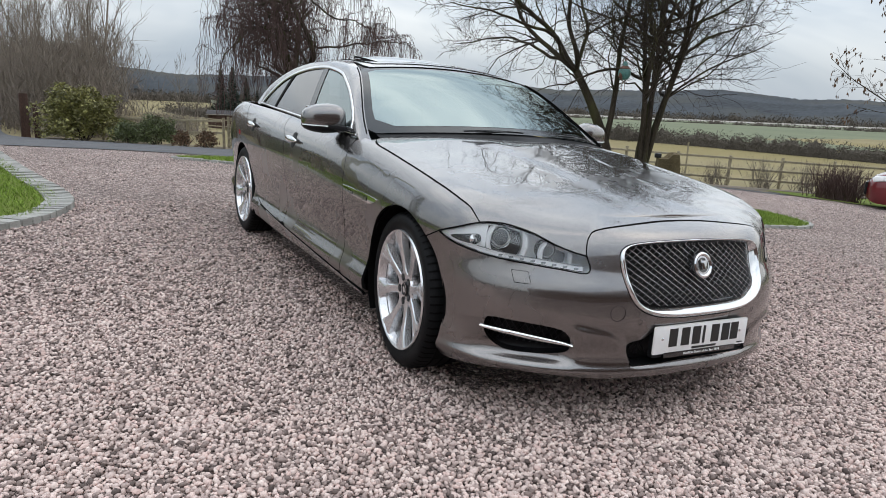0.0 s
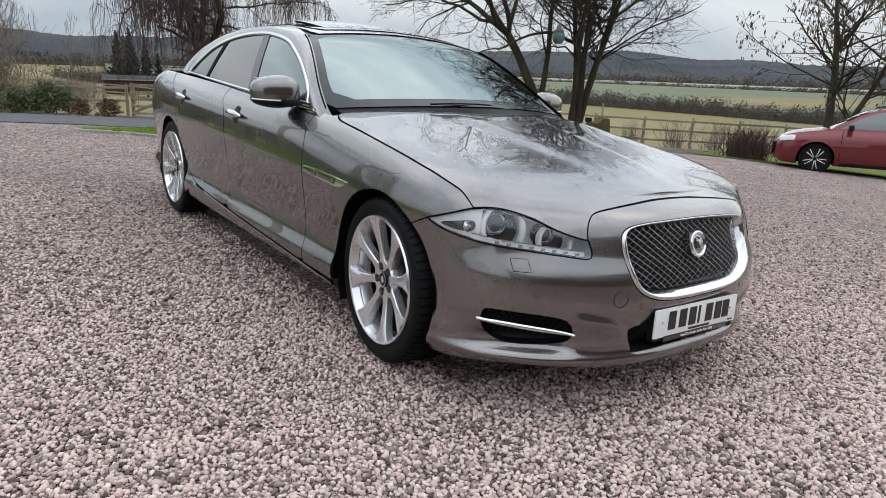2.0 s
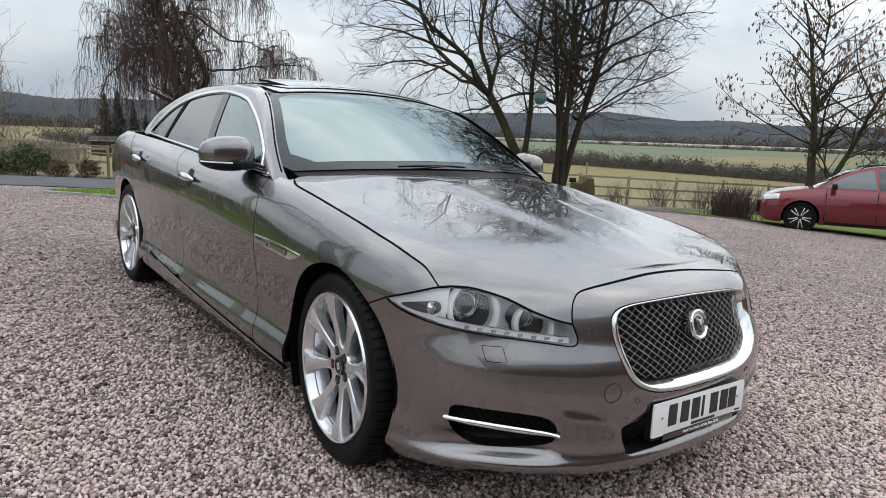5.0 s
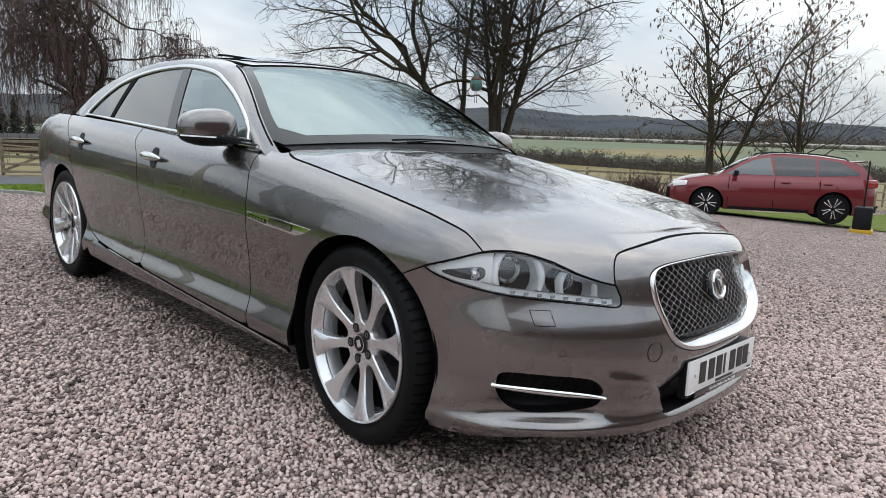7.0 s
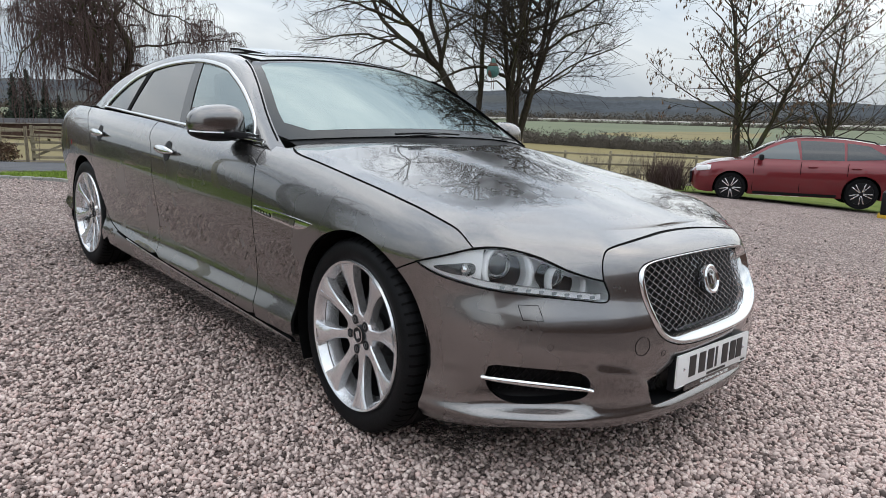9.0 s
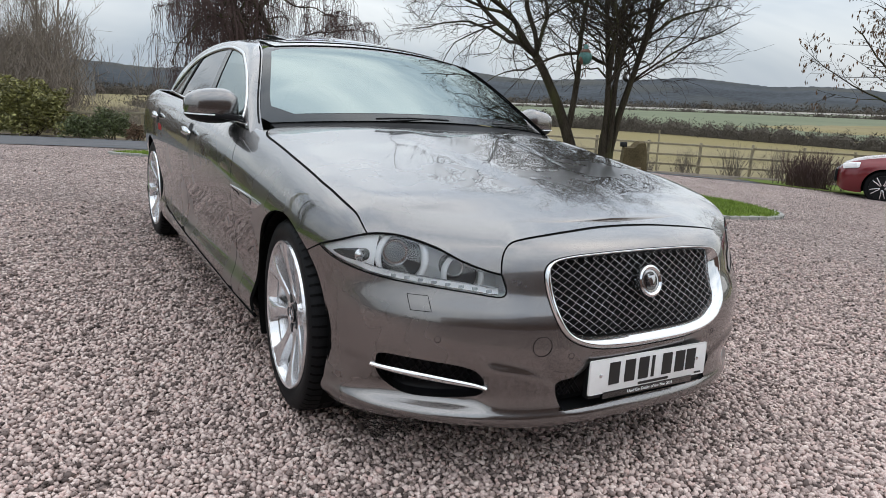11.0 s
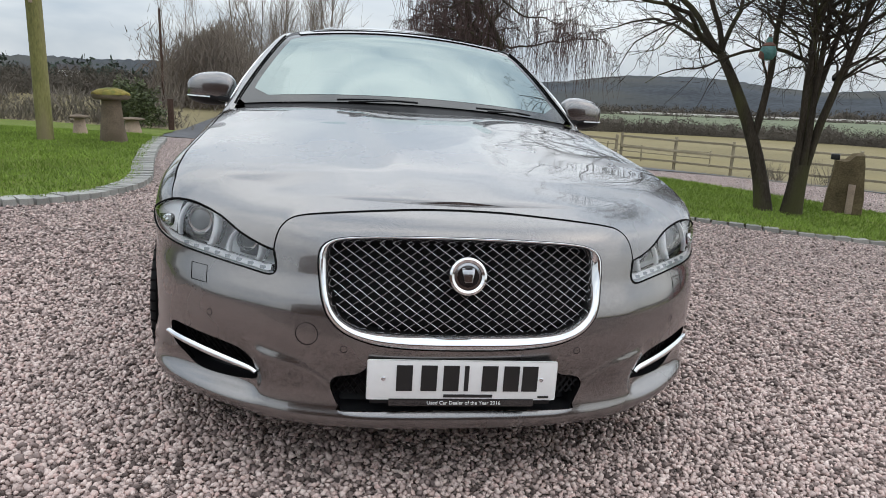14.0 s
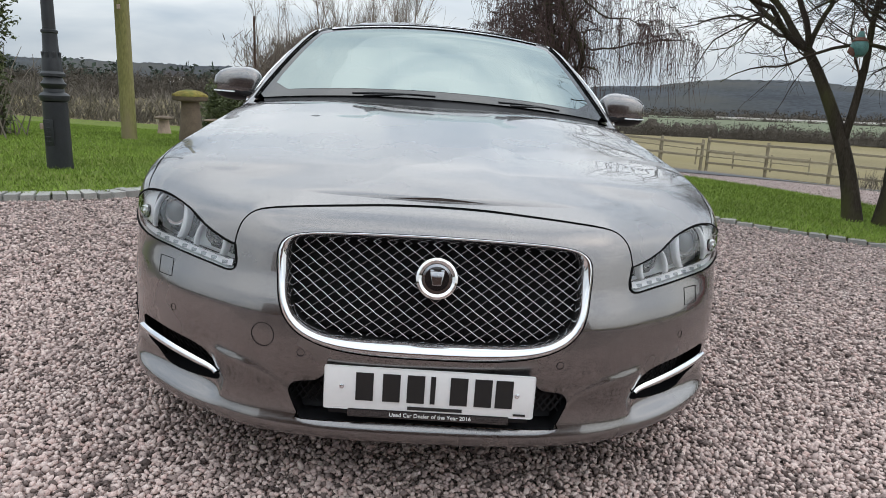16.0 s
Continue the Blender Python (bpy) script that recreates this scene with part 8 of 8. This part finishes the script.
def brush_line(name, r, a0, a1, h, w, count, mat, label, seed, tall=1.0):
    """A far hedge or wood: many ragged rounded clumps, each of small facets, with an uneven top."""
    rs = np.random.RandomState(seed)
    a = np.radians(rs.uniform(a0, a1, count))
    rr = r + rs.normal(0, w, count)
    x, y = rr * np.sin(a), rr * np.cos(a)
    lump = np.array([0.72 + 0.75 * noise.noise(Vector((t * r * 0.10, seed, 0))) + 0.25 * noise.noise(Vector((t * r * 0.45, seed, 5))) for t in a])
    hh = np.maximum(h * rs.uniform(0.5, 1.0, count) * lump, h * 0.15)
    m = 30
    d = rs.normal(0, 1, (count, m, 3))
    d /= np.linalg.norm(d, axis=2)[:, :, None]
    c = np.stack([x, y, ground_z(x, y) + hh * 0.45], axis=1)[:, None, :] + d * (hh[:, None, None] * np.array([0.42, 0.42, 0.52 * tall])) * rs.uniform(0.5, 1.0, (count, m, 1))
    u, q = rs.normal(0, 1, (count, m, 3)), rs.normal(0, 1, (count, m, 3))
    u *= (hh[:, None] * 0.12 / np.linalg.norm(u, axis=2))[:, :, None]
    q *= (hh[:, None] * 0.07 / np.linalg.norm(q, axis=2))[:, :, None]
    v = np.stack([c - u, c + q, c + u, c - q], axis=2).reshape(-1, 3)
    f = np.arange(len(v)).reshape(-1, 4)
    return mesh_ob(name, v, f, mat, label=label, category="hedge", kind="stuff")


def arc(r, a0, a1, n=40):
    return [(r * math.sin(radians(a)), r * math.cos(radians(a))) for a in np.linspace(a0, a1, n)]


thicket("far_hedge", arc(135, 6, 100), 3.3, 1.6, 52000, FARWOOD, "line of bare brown hedge across the field", 91, 0.46, 0.055, 0.02, 0.8)
thicket("farther_hedge", arc(425, 10, 100), 4.4, 2.0, 22000, FARWOOD, "far dark hedge between two fields", 92, 0.9, 0.16, 0.05, 0.75)
thicket("wood_edge", arc(625, 0, 100), 11, 8.0, 36000, FARWOOD, "bare woodland edge at the foot of the hill", 93, 1.5, 0.35, 0.1, 0.75)
thicket("west_wood", arc(75, -62, -5), 2.7, 4.0, 56000, FARWOOD, "bare brown woodland beyond the lawn's hedge", 94, 0.42, 0.04, 0.1, 0.7)
brush_line("west_evergreens", 330, -62, -5, 13, 24.0, 800, FAREVERGREEN, "dark evergreen clumps on the far hillside", 96, 1.3)
# out of view: added as a dark skyline for the car to reflect
thicket("garden_hedge", arc(27, 102, 298), 1.9, 0.5, 22000, FARWOOD, "bare hedge round the garden, unseen, added for the car's reflections", 95, 0.5, 0.05)
house = thing("white_house", pose(-73, 207, 0.8, 0, 0, 20), "distant white cottage with a slate roof among trees", "house")
WHITEWASH = material("whitewashed_wall", (0.75, 0.74, 0.72), 0.9, scale=0.5, fine=6, dark=0.9, light=1.05, bump=0)
SLATE = material("slate_roof", (0.06, 0.057, 0.058), 0.9, spec=0.08, scale=0.6, fine=6, dark=0.7, light=1.2, bump=0)
part("wall", bm_box(5.4, 7, 5.6, (0, 0, 2.8), 0.05), WHITEWASH, house)
bm = bm_box(5.9, 7.6, 1.7, (0, 0, 6.45))
for v in bm.verts:
    if v.co.z > 6.45:
        v.co.y *= 0.02
part("roof", bm, SLATE, house, smooth=False)

# ---- sheds and firs beyond the paddock ----
shed = thing("field_shed", at_ground(11.8, 62, 0.25, -12) @ Matrix.Scale(0.72, 4), "long low dark timber field shed with a pale roof edge", "shed")
part("wall", bm_box(7.5, 3.0, 1.7, (0, 0, 0.85), 0.02), SLEEPER, shed)
part("roof", bm_box(8.0, 3.6, 0.16, (0, 0, 0), 0.03, pose(0, 0, 1.86, 7, 0, 0)), SLATE, shed, "dark sheet roof")
part("gutter", bm_box(8.0, 0.06, 0.10, (0, -1.84, 1.66), 0.01), FIELD_PALE, shed, "pale roof edge")


def fir(x, y, h, seed):
    ob = thing("fir_tree", at_ground(x, y), "dark green fir tree beyond the paddock", "tree", "fir trees")
    rng = random.Random(seed)
    v, f = [], []
    for k in range(16):
        t = k / 16
        leaf_cloud(rng, (0, 0, h * (0.12 + 0.86 * t)), (h * 0.24 * (1.02 - t), h * 0.24 * (1.02 - t), h * 0.07), int(140 * (1.1 - t)), h * 0.03, v, f, 0.2)
    mesh_ob("crown", v, f, FAREVERGREEN, ob)
    part("trunk", bm_lathe([(0.12, -0.2), (0.04, h * 0.8)], 8), BARK, ob)


for x, y, h, k in ((11.2, 67, 5.6, 1), (12.5, 68, 6.2, 2), (13.6, 67, 5.2, 3), (15.4, 70, 4.4, 4)):
    fir(x, y, h, k)

# ---- a machine beside the red car ----
YELLOW = material("yellow_plastic", (0.55, 0.33, 0.02), 0.45, scale=8, fine=60, dark=0.8, light=1.1, bump=0.05)
kit = thing("tool_stand", at_ground(14.5, 2.75, 0, 12), "black machine with an upright pole, hanging cable and yellow foot", "machine")
part("body", bm_box(0.42, 0.36, 0.50, (0, 0, 0.33), 0.05), TRIM, kit)
part("foot", bm_box(0.52, 0.44, 0.09, (0, 0, 0.045), 0.02), YELLOW, kit, "yellow plastic foot")
part("pole", bm_lathe([(0.018, 0.5), (0.018, 1.55), (0.012, 1.57)], 10), TRIM, kit)
v_, f_ = [], []
tube_geo([[((-0.05 - 0.07 * math.sin(t * math.pi), 0.0, 1.45 - 0.75 * t), 0.012) for t in np.linspace(0, 1, 12)]], v_, f_)
mesh_ob("cable", v_, f_, TRIM, kit, smooth=True)


# ---- paver edgings ----
def paver_row(name, line, width, depth, lift, label, seed):
    """Pavers laid across a line of (x, y), each a piece of its own."""
    ob = tagged(new(name), label, "edging", kind="structure")
    rng = random.Random(seed)
    bm = bmesh.new()
    bmesh.ops.create_cube(bm, size=1)
    for v in bm.verts:
        if v.co.z > 0:
            v.co.x *= 0.93
            v.co.y *= 0.97
    me = bpy.data.meshes.new("paver")
    bm.to_mesh(me)
    bm.free()
    me.materials.append(PAVER)
    pts = np.array(line)
    d = np.concatenate([[0], np.cumsum(np.linalg.norm(np.diff(pts, axis=0), axis=1))])
    n = int(d[-1] / width)
    for k in range(n):
        t = (k + 0.5) * width
        x, y = np.interp(t, d, pts[:, 0]), np.interp(t, d, pts[:, 1])
        x2, y2 = np.interp(t + 0.03, d, pts[:, 0]), np.interp(t + 0.03, d, pts[:, 1])
        a = math.degrees(math.atan2(y2 - y, x2 - x))
        p = new("paver", me)
        p.parent = ob
        p.matrix_basis = (pose(x, y, float(ground_z(x, y)) + lift + rng.uniform(-0.004, 0.006), rng.uniform(-1.5, 1.5), rng.uniform(-1.5, 1.5), a + rng.uniform(-2, 2))
                          @ Matrix.Diagonal((width * rng.uniform(0.9, 0.95), depth * rng.uniform(0.96, 1.03), 0.07, 1)))
    return ob


edge_pts = [p for p in LAWN_EDGE if p[0] > -7 and p[1] < 11.5]
paver_row("lawn_edging", edge_pts, 0.105, 0.24, 0.012, "row of worn grey pavers edging the lawn", 5)
i0 = min(range(len(ISLAND)), key=lambda i: abs(ISLAND[i][0] + 0.6) + abs(ISLAND[i][1] - 10.15))
run = [p for p in ISLAND[i0:] + ISLAND[:i0]]
near_run = []
for p in run:
    near_run.append(p)
    if p[0] > 7.1:
        break
paver_row("island_edging", near_run, 0.16, 0.11, 0.0, "low worn stone edging round the grass island", 6)


# ---- loose gravel ----
def round_stone(fine):
    """The corners and triangles of a blunt stone: an octahedron, or for the nearest an icosahedron."""
    if not fine:
        return (np.array([(1, 0, 0), (-1, 0, 0), (0, 1, 0), (0, -1, 0), (0, 0, 1), (0, 0, -1)], float) * 1.12,
                np.array([(0, 2, 4), (2, 1, 4), (1, 3, 4), (3, 0, 4), (2, 0, 5), (1, 2, 5), (3, 1, 5), (0, 3, 5)]))
    bm = bmesh.new()
    bmesh.ops.create_icosphere(bm, subdivisions=1, radius=1.0)
    v, f = np.array([q.co[:] for q in bm.verts]), np.array([[q.index for q in t.verts] for t in bm.faces])
    bm.free()
    return v, f


def stones(x, y, name, label, seed, size, fine, sink=(0.10, 0.34)):
    rs = np.random.RandomState(seed)
    block, tri = round_stone(fine)
    n, m = len(x), len(block)
    shape = block[None] * (1 + rs.uniform(-0.26, 0.20, (n, m, 1)))
    shape = shape * (np.array([0.60, 0.45, 0.36]) * rs.uniform(0.82, 1.18, (n, 1, 3)))
    q = rs.normal(size=(n, 4))
    q[:, 1:3] *= 0.26
    q /= np.linalg.norm(q, axis=1)[:, None]
    w, a, b, c = q.T
    rot = np.stack([1 - 2 * (b * b + c * c), 2 * (a * b - c * w), 2 * (a * c + b * w), 2 * (a * b + c * w), 1 - 2 * (a * a + c * c), 2 * (b * c - a * w), 2 * (a * c - b * w), 2 * (b * c + a * w), 1 - 2 * (a * a + b * b)], axis=1).reshape(n, 3, 3)
    s = size * np.exp(rs.normal(0, 0.16, n))
    v = np.einsum("nij,nkj->nki", rot, shape) * s[:, None, None]
    z = ground_z(x, y) + s * rs.uniform(*sink, n)
    v += np.stack([x, y, z], axis=1)[:, None, :]
    k = len(tri)
    me = bpy.data.meshes.new(name)
    me.vertices.add(n * m)
    me.vertices.foreach_set("co", v.reshape(-1))
    me.loops.add(n * k * 3)
    me.loops.foreach_set("vertex_index", (tri[None] + m * np.arange(n)[:, None, None]).reshape(-1).astype(np.int32))
    me.polygons.add(n * k)
    me.polygons.foreach_set("loop_start", np.arange(0, n * k * 3, 3, dtype=np.int32))
    me.polygons.foreach_set("use_smooth", np.ones(n * k, bool))
    me.materials.append(STONE)
    me.update()
    return tagged(new(name, me), label, "gravel", kind="stuff")


def packed(rs, x0, x1, y0, y1, pitch):
    """Close-packed places with a little disorder."""
    gx, gy = np.meshgrid(np.arange(x0, x1, pitch), np.arange(y0, y1, pitch * 0.866))
    gx = gx + (np.arange(gx.shape[0])[:, None] % 2) * pitch / 2
    n = gx.size
    return gx.ravel() + rs.normal(0, 0.24 * pitch, n), gy.ravel() + rs.normal(0, 0.24 * pitch, n)


def off_lawns(x, y):
    """Keeps stones out of the lawns."""
    keep = np.ones(len(x), bool)
    for poly in (np.array(ISLAND), np.array(LAWN_EDGE + [(-14, 12)])):
        ins = np.zeros(len(x), bool)
        for (x0, y0), (x1, y1) in zip(poly, np.roll(poly, -1, axis=0)):
            hit = (y0 > y) != (y1 > y)
            ins ^= hit & (x < (x1 - x0) * (y - y0) / (y1 - y0 + 1e-12) + x0)
        keep &= ~ins
    return keep


rs_g = np.random.RandomState(12)
g_x, g_y = packed(rs_g, -5.6, 4.6, -1.3, 5.4, 0.0172)
walked = np.min([np.hypot(g_x - a, g_y - b) for a, b in ((-2.25, -1.6), (-2.3, -0.85), (-1.8, -1.2), (-1.1, -1.5), (-0.5, -1.6), (0.0, -1.6))], axis=0)
g_keep = off_lawns(g_x, g_y) & ~((np.abs(g_x) < 0.72) & (g_y > 0.5)) & (rs_g.uniform(0, 1, len(g_x)) < np.clip(2.5 / np.maximum(walked, 0.5), 0, 1) ** 2.4)
g_near = g_keep & (walked < 1.6)
g_far = g_keep & ~g_near
stones(g_x[g_near], g_y[g_near], "loose_gravel", "loose rounded pink and grey granite chippings", 12, 0.0195, True)
stones(g_x[g_far], g_y[g_far], "loose_gravel", "loose rounded pink and grey granite chippings farther off", 14, 0.0195, False)
f_x, f_y = rs_g.uniform(-7, 12, 60000), rs_g.uniform(-1, 10.5, 60000)
f_keep = off_lawns(f_x, f_y) & ~((np.abs(f_x) < 1.0) & (f_y < 5.2))
stones(f_x[f_keep][:9000], f_y[f_keep][:9000], "scattered_gravel", "scattered granite chippings over the drive", 13, 0.021, False)


# ---- grass blades ----
def blades(poly, count, name, label, seed, lift, h):
    rs = np.random.RandomState(seed)
    p = np.array(poly)
    x, y = rs.uniform(max(p[:, 0].min(), -8), p[:, 0].max(), count * 3), rs.uniform(p[:, 1].min(), min(p[:, 1].max(), 13), count * 3)
    ins = np.zeros(len(x), bool)
    for (x0, y0), (x1, y1) in zip(p, np.roll(p, -1, axis=0)):
        hit = (y0 > y) != (y1 > y)
        ins ^= hit & (x < (x1 - x0) * (y - y0) / (y1 - y0 + 1e-12) + x0)
    x, y = x[ins][:count], y[ins][:count]
    n = len(x)
    a = rs.uniform(0, 6.283, n)
    hh = h * rs.uniform(0.5, 1.4, n)
    w = 0.006
    z = ground_z(x, y) + lift
    b0 = np.stack([x - w * np.cos(a), y - w * np.sin(a), z], axis=1)
    b1 = np.stack([x + w * np.cos(a), y + w * np.sin(a), z], axis=1)
    tip = np.stack([x + rs.normal(0, 0.5, n) * hh, y + rs.normal(0, 0.5, n) * hh, z + hh], axis=1)
    v = np.stack([b0, b1, tip], axis=1).reshape(-1)
    me = bpy.data.meshes.new(name)
    me.vertices.add(n * 3)
    me.vertices.foreach_set("co", v)
    me.loops.add(n * 3)
    me.loops.foreach_set("vertex_index", np.arange(n * 3, dtype=np.int32))
    me.polygons.add(n)
    me.polygons.foreach_set("loop_start", np.arange(0, n * 3, 3, dtype=np.int32))
    me.materials.append(BLADES)
    me.update()
    return tagged(new(name, me), label, "grass", kind="stuff")


blades(ISLAND, 60000, "island_grass", "short green grass blades on the island", 31, 0.03, 0.035)
blades(LAWN_EDGE + [(-4.2, 13), (-8, 13)], 90000, "lawn_grass", "short green grass blades on the lawn", 32, 0.025, 0.035)
